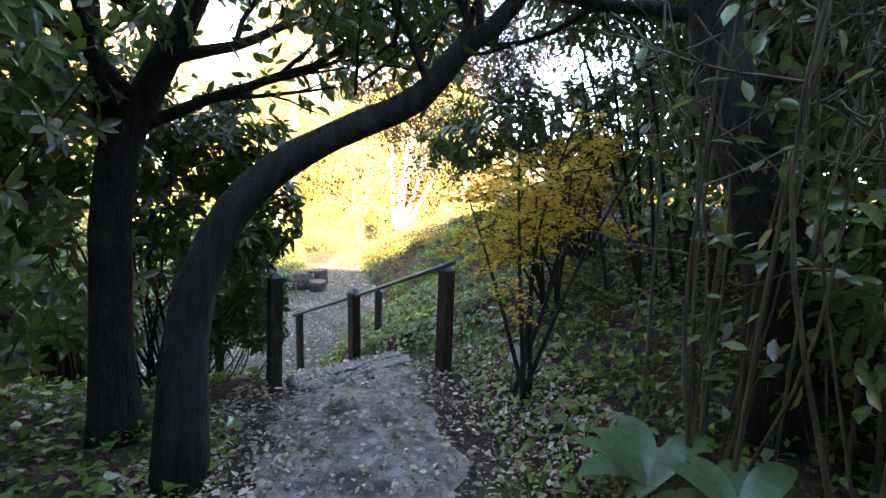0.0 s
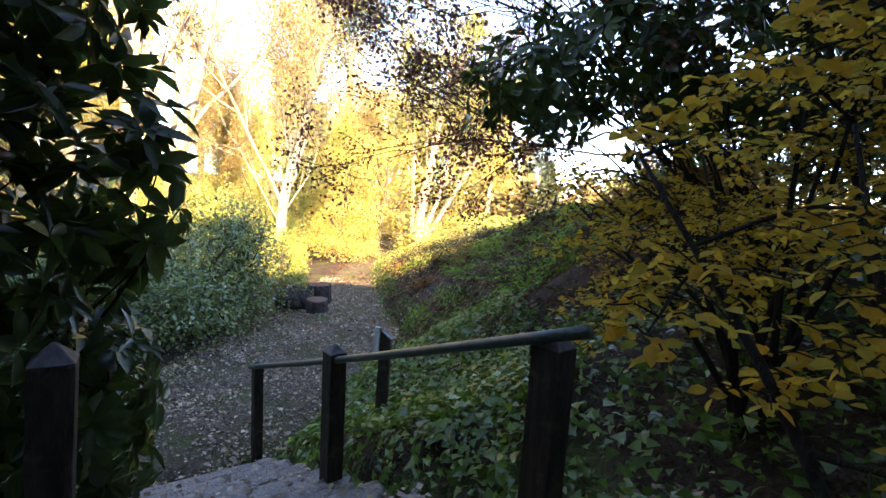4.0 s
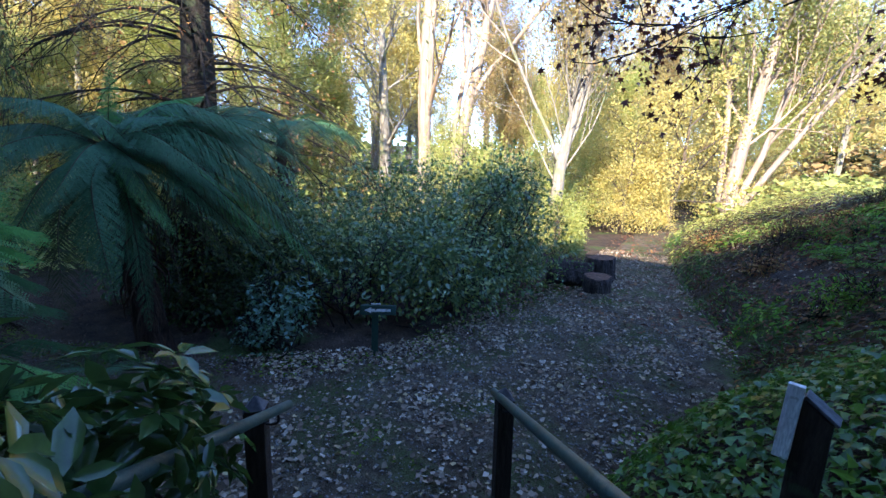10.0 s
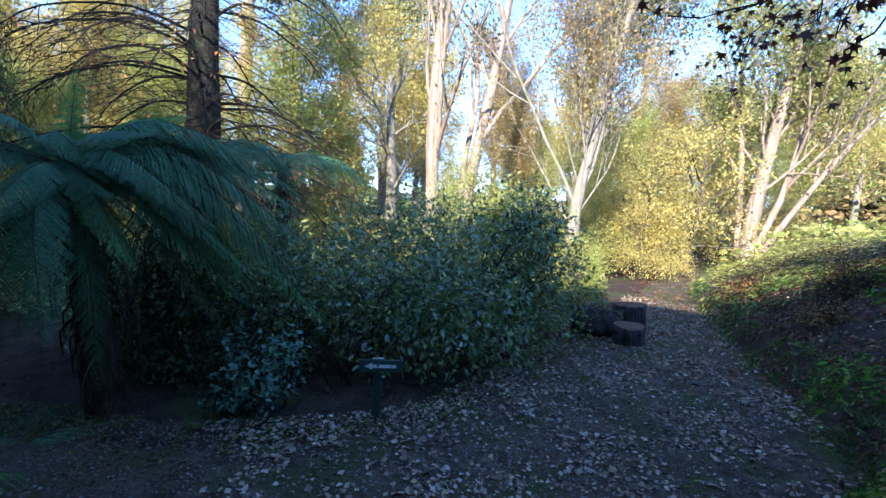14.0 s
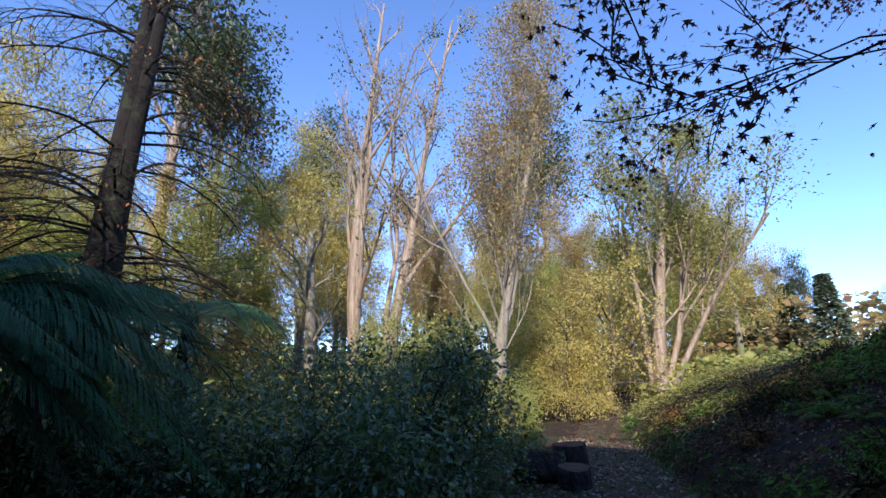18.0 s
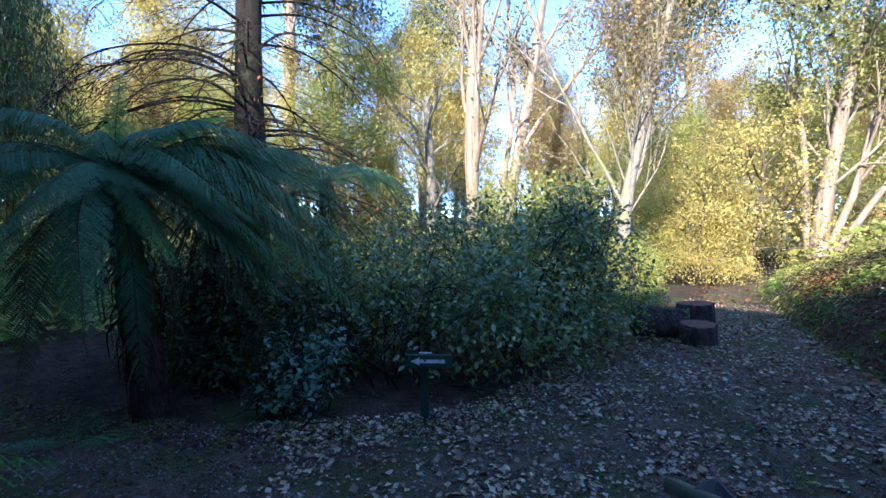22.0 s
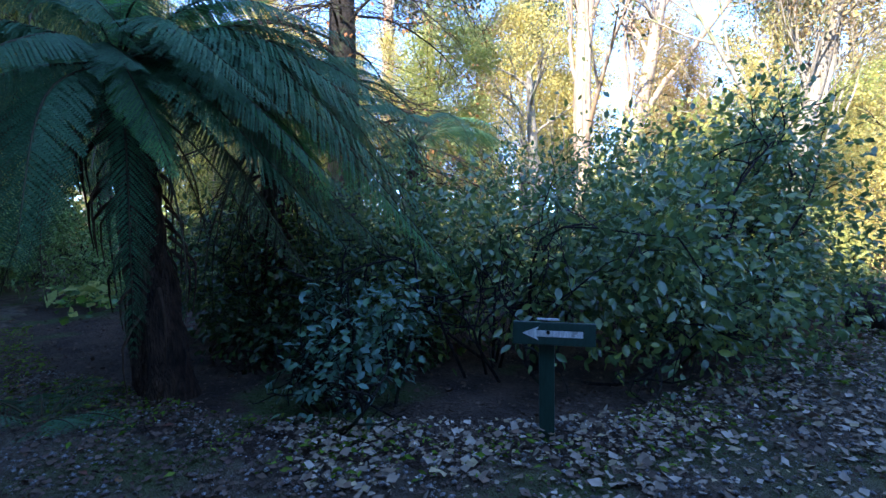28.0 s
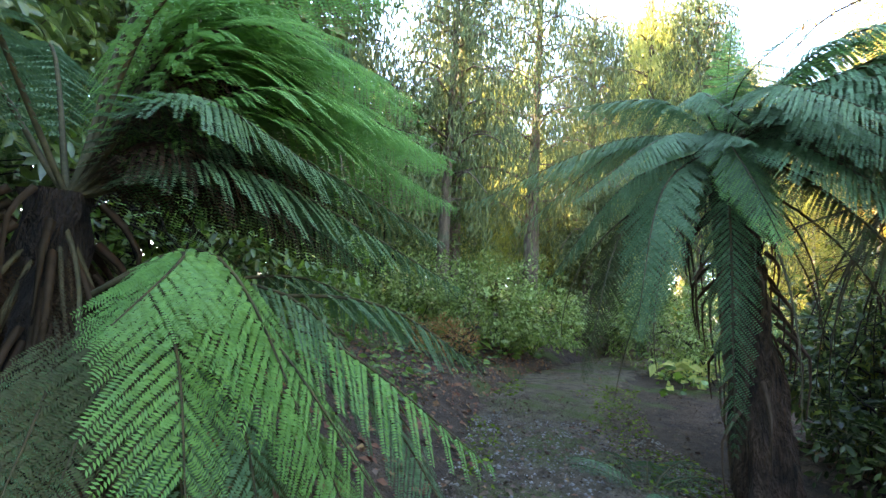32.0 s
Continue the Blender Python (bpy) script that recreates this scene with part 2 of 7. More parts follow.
M = {
    # soil tone lowered overall to carry the shade below ferns and shrubs
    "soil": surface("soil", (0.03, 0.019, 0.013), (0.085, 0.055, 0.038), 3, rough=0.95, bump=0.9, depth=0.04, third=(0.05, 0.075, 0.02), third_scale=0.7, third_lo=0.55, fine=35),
    "gravel": surface("gravel", (0.066, 0.05, 0.033), (0.2, 0.155, 0.107), 6.0, rough=0.95, bump=1.0, depth=0.025, third=(0.075, 0.1, 0.03), third_scale=1.5, third_lo=0.46, third_hi=0.64, fine=95),
    "earth": surface("earth", (0.16, 0.134, 0.115), (0.42, 0.365, 0.325), 9.0, rough=0.95, bump=0.9, depth=0.02, third=(0.07, 0.055, 0.045), third_scale=2.4, third_lo=0.5, third_hi=0.66, fine=85),
    "stone": surface("stone", (0.2, 0.19, 0.18), (0.36, 0.34, 0.32), 5, rough=0.9, bump=0.8, depth=0.02, third=(0.1, 0.085, 0.06), third_scale=3, fine=70),
    "moss": leafy("moss", [(0.07, 0.13, 0.015), (0.13, 0.22, 0.025), (0.17, 0.22, 0.04)], 0.9, 0.2, 0.1),
    "timber": surface("timber", (0.02, 0.013, 0.009), (0.06, 0.04, 0.028), 14, (3, 3, 0.4), 0.75, 0.5, 0.006, third=(0.05, 0.055, 0.03), third_scale=5, third_lo=0.58, fine=60),
    "post_cap": surface("post_cap", (0.05, 0.05, 0.055), (0.12, 0.115, 0.12), 12, rough=0.6, bump=0.3, depth=0.004),
    "rail_paint": surface("rail_paint", (0.03, 0.06, 0.05), (0.06, 0.1, 0.08), 16, (4, 0.5, 4), 0.42, 0.15, 0.002, third=(0.16, 0.145, 0.09), third_scale=9, third_lo=0.6, third_hi=0.72, fine=80, spec=0.5),
    "iron": surface("iron", (0.02, 0.02, 0.02), (0.06, 0.05, 0.045), 20, rough=0.5, bump=0.2, depth=0.002, metal=0.7),
    "white_board": surface("white_board", (0.62, 0.6, 0.55), (0.8, 0.79, 0.75), 8, (3, 3, 0.6), 0.6, 0.2, 0.003, third=(0.4, 0.38, 0.33), third_scale=14, third_lo=0.6),
    "sign_green": surface("sign_green", (0.012, 0.045, 0.032), (0.022, 0.065, 0.048), 7, (1, 1, 0.3), 0.5, 0.12, 0.002, spec=0.5),
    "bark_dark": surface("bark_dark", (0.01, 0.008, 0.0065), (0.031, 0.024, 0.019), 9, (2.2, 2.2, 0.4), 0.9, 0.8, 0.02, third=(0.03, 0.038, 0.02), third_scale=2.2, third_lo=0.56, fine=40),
    "bark_brown": surface("bark_brown", (0.06, 0.042, 0.03), (0.17, 0.125, 0.09), 7, (2, 2, 0.35), 0.9, 0.7, 0.02, third=(0.09, 0.1, 0.06), third_scale=1.5, third_lo=0.55, fine=30),
    "bark_pale": surface("bark_pale", (0.2, 0.145, 0.105), (0.41, 0.33, 0.255), 3.4, (1.6, 1.6, 0.18), 0.75, 0.4, 0.02, third=(0.3, 0.2, 0.13), third_scale=0.9, third_lo=0.56, fine=18),
    "bark_grey": surface("bark_grey", (0.17, 0.145, 0.115), (0.36, 0.32, 0.26), 4, (2, 2, 0.4), 0.85, 0.5, 0.015, third=(0.2, 0.21, 0.11), third_scale=1.3, third_lo=0.53, fine=26),
    "cane": surface("cane", (0.045, 0.034, 0.02), (0.12, 0.09, 0.05), 12, (1, 1, 0.3), 0.6, 0.2, 0.003, fine=70),
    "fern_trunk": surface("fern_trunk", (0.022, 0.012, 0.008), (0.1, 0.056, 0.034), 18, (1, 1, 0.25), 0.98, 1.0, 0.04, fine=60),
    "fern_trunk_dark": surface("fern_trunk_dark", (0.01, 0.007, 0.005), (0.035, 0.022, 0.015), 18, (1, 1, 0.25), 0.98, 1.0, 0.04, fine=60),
    "frond_stalk": surface("frond_stalk", (0.03, 0.03, 0.012), (0.075, 0.06, 0.025), 12, (1, 1, 1), 0.8, 0.4, 0.004),
    # dead_frond darkened; shade under the leaning fern's crown is in the colour
    "dead_shaded": leafy("dead_shaded", [(0.022, 0.013, 0.009), (0.055, 0.034, 0.02), (0.035, 0.024, 0.014)], 0.9, 0.2, 0.1),
    "dead_frond": leafy("dead_frond", [(0.05, 0.028, 0.018), (0.11, 0.068, 0.042), (0.08, 0.052, 0.036)], 0.9, 0.25, 0.1),
    "cut_wood": surface("cut_wood", (0.07, 0.035, 0.024), (0.17, 0.085, 0.055), 12, rough=0.85, bump=0.5, depth=0.01, fine=50),
    "log_bark": surface("log_bark", (0.028, 0.02, 0.018), (0.08, 0.06, 0.052), 8, (1, 1, 0.4), 0.95, 1.0, 0.03, fine=30),
    "ivy": leafy("ivy", [(0.04, 0.1, 0.018), (0.1, 0.23, 0.035), (0.06, 0.15, 0.025), (0.17, 0.33, 0.045), (0.06, 0.15, 0.025)], 0.3, 0.45, 0.7),
    "camellia": leafy("camellia", [(0.06, 0.11, 0.045), (0.14, 0.23, 0.09), (0.1, 0.18, 0.07), (0.19, 0.29, 0.11), (0.3, 0.36, 0.08), (0.14, 0.22, 0.09)], 0.25, 0.42, 1.0),
    # lighter camellia copy; skylight on the fern path shrubs is put into its colour
    "camellia_lit": leafy("camellia_lit", [(0.11, 0.2, 0.05), (0.17, 0.28, 0.07), (0.22, 0.33, 0.09), (0.28, 0.38, 0.12)], 0.35, 0.45, 0.5),
    "rhodo": leafy("rhodo", [(0.055, 0.115, 0.035), (0.08, 0.16, 0.045), (0.11, 0.2, 0.05), (0.16, 0.25, 0.05)], 0.28, 0.4, 0.8),
    "rhodo_gloss": leafy("rhodo_gloss", [(0.05, 0.11, 0.03), (0.07, 0.14, 0.04), (0.1, 0.18, 0.04)], 0.2, 0.3, 1.0),
    # darker copy of rhodo; deep shade on these plants is put into the colour
    "rhodo_shaded": leafy("rhodo_shaded", [(0.025, 0.06, 0.018), (0.04, 0.085, 0.024), (0.055, 0.11, 0.028), (0.08, 0.14, 0.03)], 0.3, 0.4, 0.5),
    "blue_bush": leafy("blue_bush", [(0.09, 0.19, 0.14), (0.13, 0.26, 0.19), (0.1, 0.22, 0.08)], 0.4, 0.35, 0.6),
    "yellow": leafy("yellow", [(0.62, 0.34, 0.04), (0.78, 0.52, 0.07), (0.68, 0.52, 0.08), (0.7, 0.38, 0.06), (0.5, 0.46, 0.08)], 0.5, 0.62, 0.3),
    "gold": leafy("gold", [(0.6, 0.47, 0.13), (0.7, 0.57, 0.19), (0.54, 0.5, 0.17), (0.48, 0.37, 0.13)], 0.55, 0.45, 0.3),
    "beech": leafy("beech", [(0.46, 0.3, 0.14), (0.55, 0.4, 0.18), (0.48, 0.42, 0.16), (0.38, 0.22, 0.12)], 0.6, 0.45, 0.2),
    "lime": leafy("lime", [(0.28, 0.34, 0.09), (0.4, 0.43, 0.12), (0.52, 0.48, 0.16)], 0.5, 0.45, 0.3),
    "rust": leafy("rust", [(0.3, 0.12, 0.05), (0.4, 0.2, 0.08), (0.36, 0.26, 0.09)], 0.6, 0.4, 0.2),
    "plane": leafy("plane", [(0.3, 0.31, 0.1), (0.4, 0.38, 0.14), (0.2, 0.26, 0.08), (0.44, 0.36, 0.1)], 0.55, 0.4, 0.3),
    "red_maple": leafy("red_maple", [(0.06, 0.025, 0.02), (0.11, 0.035, 0.025), (0.17, 0.05, 0.03), (0.08, 0.035, 0.03)], 0.5, 0.3, 0.3),
    "gum": leafy("gum", [(0.07, 0.1, 0.045), (0.1, 0.135, 0.06), (0.13, 0.14, 0.06)], 0.5, 0.25, 0.3),
    "conifer": leafy("conifer", [(0.08, 0.12, 0.05), (0.12, 0.165, 0.07), (0.17, 0.19, 0.07)], 0.7, 0.2, 0.2),
    "spruce": leafy("spruce", [(0.12, 0.16, 0.11), (0.18, 0.23, 0.15)], 0.7, 0.15, 0.2),
    "fern": leafy("fern", [(0.06, 0.165, 0.075), (0.095, 0.22, 0.1), (0.075, 0.19, 0.095)], 0.5, 0.35, 0.35),
    "fern_bright": leafy("fern_bright", [(0.11, 0.32, 0.085), (0.16, 0.41, 0.11), (0.13, 0.36, 0.12)], 0.5, 0.48, 0.35),
    "fern_old": leafy("fern_old", [(0.06, 0.08, 0.03), (0.09, 0.1, 0.045), (0.06, 0.11, 0.04)], 0.7, 0.3, 0.25),
    "bracken": leafy("bracken", [(0.09, 0.23, 0.02), (0.15, 0.33, 0.03), (0.2, 0.32, 0.04)], 0.55, 0.4, 0.3),
    "litter": leafy("litter", [(0.1, 0.065, 0.045), (0.28, 0.2, 0.135), (0.56, 0.47, 0.36), (0.18, 0.11, 0.07), (0.42, 0.34, 0.24), (0.13, 0.09, 0.06), (0.5, 0.38, 0.2)], 0.75, 0.1, 0.3),
    "litter_red": leafy("litter_red", [(0.13, 0.05, 0.035), (0.2, 0.085, 0.05), (0.26, 0.15, 0.07)], 0.8, 0.1, 0.2),
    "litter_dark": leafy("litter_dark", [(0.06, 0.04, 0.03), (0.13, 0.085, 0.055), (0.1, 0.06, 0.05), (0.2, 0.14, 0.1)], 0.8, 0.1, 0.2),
    "big_leaf": leafy("big_leaf", [(0.05, 0.12, 0.05), (0.07, 0.15, 0.06)], 0.35, 0.3, 0.5),
    "brush": leafy("brush", [(0.06, 0.036, 0.026), (0.11, 0.066, 0.045), (0.06, 0.075, 0.026), (0.15, 0.08, 0.04), (0.06, 0.09, 0.025)], 0.9, 0.25, 0.1),
}
RNG = np.random.default_rng(11)

# ---- geometry tools ----
LEAF4 = (np.array([(0, 0, 0), (0.27, 0.45, 0.07), (0, 1, -0.08), (-0.27, 0.45, 0.07)]), np.array([(0, 1, 2), (0, 2, 3)]))
LEAF6 = (np.array([(0, 0, 0), (0.17, 0.26, 0.05), (0.19, 0.62, 0.03), (0, 1, -0.12), (-0.19, 0.62, 0.03), (-0.17, 0.26, 0.05)]), np.array([(0, 1, 2, 3), (0, 3, 4, 5)]))
_lobes = [(0, 1.0, -0.06), (0.13, 0.5, 0), (0.55, 0.72, -0.04), (0.25, 0.28, 0), (0.55, 0.1, -0.05), (0, 0, 0), (-0.55, 0.1, -0.05), (-0.25, 0.28, 0), (-0.55, 0.72, -0.04), (-0.13, 0.5, 0)]
STAR = (np.array([(0, 0.32, 0.03)] + _lobes), np.array([(0, i + 1, (i + 1) % 10 + 1) for i in range(10)])[:, ::-1])
IVY5 = (np.array([(0, 0, 0), (0.42, 0.05, -0.04), (0.24, 0.4, 0.03), (0, 1, -0.08), (-0.24, 0.4, 0.03), (-0.42, 0.05, -0.04)]), np.array([(0, 1, 2, 3), (0, 3, 4, 5)]))


def unit(v):
    v = np.asarray(v, float)
    return v / (np.linalg.norm(v, axis=-1, keepdims=True) + 1e-9)


def leaves(P, D, N, size, shape, width=1.0):
    """Leaf blades at the points P, growing along D, faces towards N."""
    P, D, N = np.atleast_2d(P), unit(D), np.atleast_2d(N)
    X = unit(np.cross(D, N))
    Z = np.cross(X, D)
    t, f = shape
    s = np.broadcast_to(np.asarray(size, float), (len(P),))[:, None, None]
    V = P[:, None] + s * (X[:, None] * (t[None, :, :1] * width) + D[:, None] * t[None, :, 1:2] + Z[:, None] * t[None, :, 2:])
    F = f[None] + (np.arange(len(P)) * len(t))[:, None, None]
    return V.reshape(-1, 3), F.reshape(-1, f.shape[1])


def rand_dirs(n, lo=-1.0, hi=1.0):
    z = RNG.uniform(lo, hi, n)
    a = RNG.uniform(0, 2 * math.pi, n)
    r = np.sqrt(np.maximum(0, 1 - z * z))
    return np.stack([r * np.cos(a), r * np.sin(a), z], 1)


def tube(pts, radii, sides=8, cap=True, wob=0.0):
    """A round limb along the points."""
    pts, radii = np.asarray(pts, float), np.broadcast_to(np.asarray(radii, float), (len(pts),))
    tan = unit(np.gradient(pts, axis=0))
    ref = np.array([0.0, 0, 1]) if abs(tan[0][2]) < 0.9 else np.array([1.0, 0, 0])
    x = unit(np.cross(tan[0], ref))
    ang = np.linspace(0, 2 * math.pi, sides, endpoint=False)
    rings = []
    for p, r, t in zip(pts, radii, tan):
        x = unit(x - t * (x @ t))
        y = np.cross(t, x)
        rr = r * (1 + (RNG.normal(0, wob, sides) if wob else 0))
        rings.append(p + np.outer(np.cos(ang) * rr, x) + np.outer(np.sin(ang) * rr, y))
    V = np.concatenate(rings)
    n = len(pts)
    i = np.arange(sides)
    F = np.concatenate([np.stack([k * sides + i, k * sides + (i + 1) % sides, (k + 1) * sides + (i + 1) % sides, (k + 1) * sides + i], 1) for k in range(n - 1)])
    if cap:
        V = np.concatenate([V, pts[:1], pts[-1:]])
        a, b = n * sides, n * sides + 1
        F2 = np.concatenate([np.stack([np.full(sides, a), (i + 1) % sides, i], 1), np.stack([np.full(sides, b), (n - 1) * sides + i, (n - 1) * sides + (i + 1) % sides], 1)])
        return [(V, F), (V[:0], F2)]
    return [(V, F)]


def make_mesh(name, chunks, smooth=True):
    """One mesh from pieces: a piece without points of its own uses those of the piece before it."""
    vs, loops, totals, base, last = [], [], [], 0, 0
    for V, F in chunks:
        if len(V):
            last = base
            vs.append(np.asarray(V, float))
            base += len(V)
        if len(F):
            loops.append((np.asarray(F) + last).ravel())
            totals.append(np.full(len(F), np.asarray(F).shape[1]))
    V, L, T = np.concatenate(vs), np.concatenate(loops), np.concatenate(totals)
    me = bpy.data.meshes.new(name)
    me.vertices.add(len(V))
    me.vertices.foreach_set("co", V.ravel())
    me.loops.add(len(L))
    me.loops.foreach_set("vertex_index", L.astype(np.int32))
    me.polygons.add(len(T))
    me.polygons.foreach_set("loop_start", np.concatenate([[0], np.cumsum(T)[:-1]]).astype(np.int32))
    me.polygons.foreach_set("use_smooth", np.full(len(T), smooth))
    me.update(calc_edges=True)
    return me


def part(name, chunks, material, parent=None, label="", smooth=True, kind=""):
    me = chunks if isinstance(chunks, bpy.types.Mesh) else make_mesh(name, chunks, smooth)
    if material and not me.materials:
        me.materials.append(M[material])
    ob = new(name, me)
    if parent:
        ob.parent = parent
    return tagged(ob, label, kind=kind)


def thing(name, label, category, x=0, y=0, z=0, group="", kind=""):
    ob = new(name)
    ob.empty_display_size = 0.2
    ob.matrix_basis = pose(x, y, z)
    return tagged(ob, label, category, group, kind)


def bm_mesh(name, bm, smooth=False):
    me = bpy.data.meshes.new(name)
    bm.to_mesh(me)
    bm.free()
    if smooth:
        for p in me.polygons:
            p.use_smooth = True
    return me


def block(sx, sy, sz, bevel=0.01, segments=2):
    """A block that stands on its base, with worn edges."""
    bm = bmesh.new()
    bmesh.ops.create_cube(bm, size=1.0)
    for v in bm.verts:
        v.co = Vector((v.co.x * sx, v.co.y * sy, (v.co.z + 0.5) * sz))
    if bevel:
        bmesh.ops.bevel(bm, geom=bm.edges[:], offset=bevel, segments=segments, affect="EDGES", profile=0.6)
    return bm


def curve_pts(pts, n=24):
    """A smooth line through some points."""
    p = np.asarray(pts, float)
    t = np.arange(len(p))
    s = np.linspace(0, len(p) - 1, n)
    m = np.gradient(p, axis=0)
    i = np.minimum(s.astype(int), len(p) - 2)
    u = (s - i)[:, None]
    return (2 * u**3 - 3 * u**2 + 1) * p[i] + (u**3 - 2 * u**2 + u) * m[i] + (3 * u**2 - 2 * u**3) * p[i + 1] + (u**3 - u**2) * m[i + 1]


def limb(start, way, length, r0, r1, segs=7, wander=0.16, lift=0.0):
    pts, d = [np.asarray(start, float)], unit(way)
    for _ in range(segs):
        d = unit(d + RNG.normal(0, wander, 3) + (0, 0, lift / segs))
        pts.append(pts[-1] + d * length / segs)
    return np.array(pts), np.linspace(r0, r1, segs + 1)


WALKED = np.array([(1.2, -7), (0.9, -3.2), (0.5, -1.0), (0.03, 0.63), (-0.4, 1.8), (-1.25, 2.5), (-2.4, 3.6), (-3.2, 3.72)], float)


def in_way(P, reach=0.5):
    """Whether points stand in the space that walkers have kept open."""
    near, _ = line_dist(P[:, 0], P[:, 1], WALKED)
    return (near < reach) & (P[:, 2] < ground_z(P[:, 0], P[:, 1]) + 2.5)


def trimmed(chunks, at, reach=0.5):
    """The pieces with those that stand in the walkers' way cut off."""
    out = []
    for V, F in chunks:
        if len(V) and not in_way(V + np.asarray(at), reach).any():
            out.append((V, F))
    return out


def trimmed_leaves(chunk, n, at, reach=0.45):
    V, F = chunk
    k = len(F) // (len(V) // n)
    bad = in_way(V + np.asarray(at), reach).reshape(-1, n).any(1)
    keep = np.flatnonzero(~bad)
    F = F.reshape(-1, k, F.shape[1])[keep] - keep[:, None, None] * n + np.arange(len(keep))[:, None, None] * n
    return V.reshape(-1, n, 3)[keep].reshape(-1, 3), F.reshape(-1, F.shape[2])


def ramify(start, way, length, r0, levels, kids=(5, 5, 4), spread=0.8, shrink=0.55, wander=0.14, lift=0.15, sides=(8, 6, 4, 3), first=0.3, twig=0.004):
    """A limb with its branches and twigs: tubes, and points with directions on the outer twigs."""
    out, tips = [], []
    todo = [(np.asarray(start, float), unit(way), length, r0, 0)]
    while todo:
        p, d, ln, r, lev = todo.pop()
        end = max(twig, r * (0.35 if lev < levels else 0.25))
        pts, rad = limb(p, d, ln, r, end, 7 if lev == 0 else 5 if lev < 2 else 3, wander, lift)
        out += tube(pts, rad, sides[min(lev, len(sides) - 1)], cap=False)
        if lev >= levels:
            tips.append(np.concatenate([pts[1:], unit(np.diff(pts, axis=0))], 1))
            continue
        k = kids[min(lev, len(kids) - 1)]
        for j in range(k):
            f = first + (1 - first) * (j + RNG.uniform(0.2, 0.9)) / k
            s = min(f, 0.98) * (len(pts) - 1)
            i = int(s)
            q = pts[i] + (pts[i + 1] - pts[i]) * (s - i)
            dd = unit(unit(pts[i + 1] - pts[i]) + unit(RNG.normal(0, 1, 3)) * spread)
            todo.append((q, dd, ln * shrink * RNG.uniform(0.7, 1.2) * (1.15 - 0.4 * f), max(twig, rad[i] * 0.6), lev + 1))
    tips = np.concatenate(tips) if tips else np.zeros((0, 6))
    return out, tips


def foliage(tips, per, size, shape, jitter=0.1, droop=0.3, flat=0.5, width=1.0):
    """Leaves round the twigs' points: per of them at each."""
    n = len(tips) * per
    P = np.repeat(tips[:, :3], per, 0) + RNG.normal(0, jitter, (n, 3))
    D = np.repeat(tips[:, 3:6], per, 0) * 0.5 + RNG.normal(0, 0.7, (n, 3)) + (0, 0, -droop)
    N = RNG.normal(0, 1 - flat, (n, 3)) + (0, 0, 1)
    return leaves(P, D, N, size * RNG.uniform(0.6, 1.25, n), shape, width)


# ---- the lie of the land ----
TOE = np.array([(-9, 60), (-6, 30), (-4.6, 20), (-3.2, 15), (-2.3, 12.4), (-1.45, 10.2), (-1.0, 8.8), (-0.7, 7.9), (-0.95, 7.0), (-1.25, 6.2), (-1.45, 5.2), (-1.5, 4.5), (-2.1, 3.6), (-2.75, 2.85), (-3.6, 2.55), (-4.8, 2.4), (-5.94, 2.05), (-7.9, 1.15), (-10.7, 0.45), (-16, 0.2), (-30, 0.0), (-60, 1)], float)
EDGE = np.array([(-60, 3), (-30, 2.4), (-17, 1.95), (-10.5, 2.1), (-8.1, 2.7), (-7.1, 3.3), (-5.9, 3.9), (-5.35, 4.5), (-4.6, 5.65), (-4.35, 6.3), (-4.4, 7.2), (-4.65, 9.4), (-4.5, 10.8), (-4.7, 13), (-6.2, 20), (-8, 30), (-11, 60)], float)
UPPER = np.array([(2.2, -14), (1.2, -7), (0.9, -3.2), (0.5, -1.0), (0.05, 0.9), (-0.25, 1.5)], float)
STAIR_TOP, STAIR_END = np.array([-0.12, 1.45]), np.array([-2.15, 3.66])


def ease(v):
    v = np.clip(v, 0, 1)
    return v * v * (3 - 2 * v)


def line_dist(x, y, line):
    """Distance to a line, and on which side of it (positive: to the left of its run)."""
    best, side = np.full(np.shape(x), 1e9), np.zeros(np.shape(x))
    for a, b in zip(line[:-1], line[1:]):
        ab = b - a
        t = np.clip(((x - a[0]) * ab[0] + (y - a[1]) * ab[1]) / (ab @ ab), 0, 1)
        d = np.hypot(x - a[0] - t * ab[0], y - a[1] - t * ab[1])
        s = np.sign(ab[0] * (y - a[1]) - ab[1] * (x - a[0]))
        side = np.where(d < best, s, side)
        best = np.minimum(d, best)
    return best, side


def wave(x, y):
    return 0.5 * np.sin(x * 1.9 + 0.6 * y) * np.sin(y * 1.5 - 0.4 * x) + 0.3 * np.sin(3.7 * x + 1) * np.sin(4.3 * y) + 0.2 * np.sin(7.9 * x - 2 * y) * np.sin(8.7 * y + x)


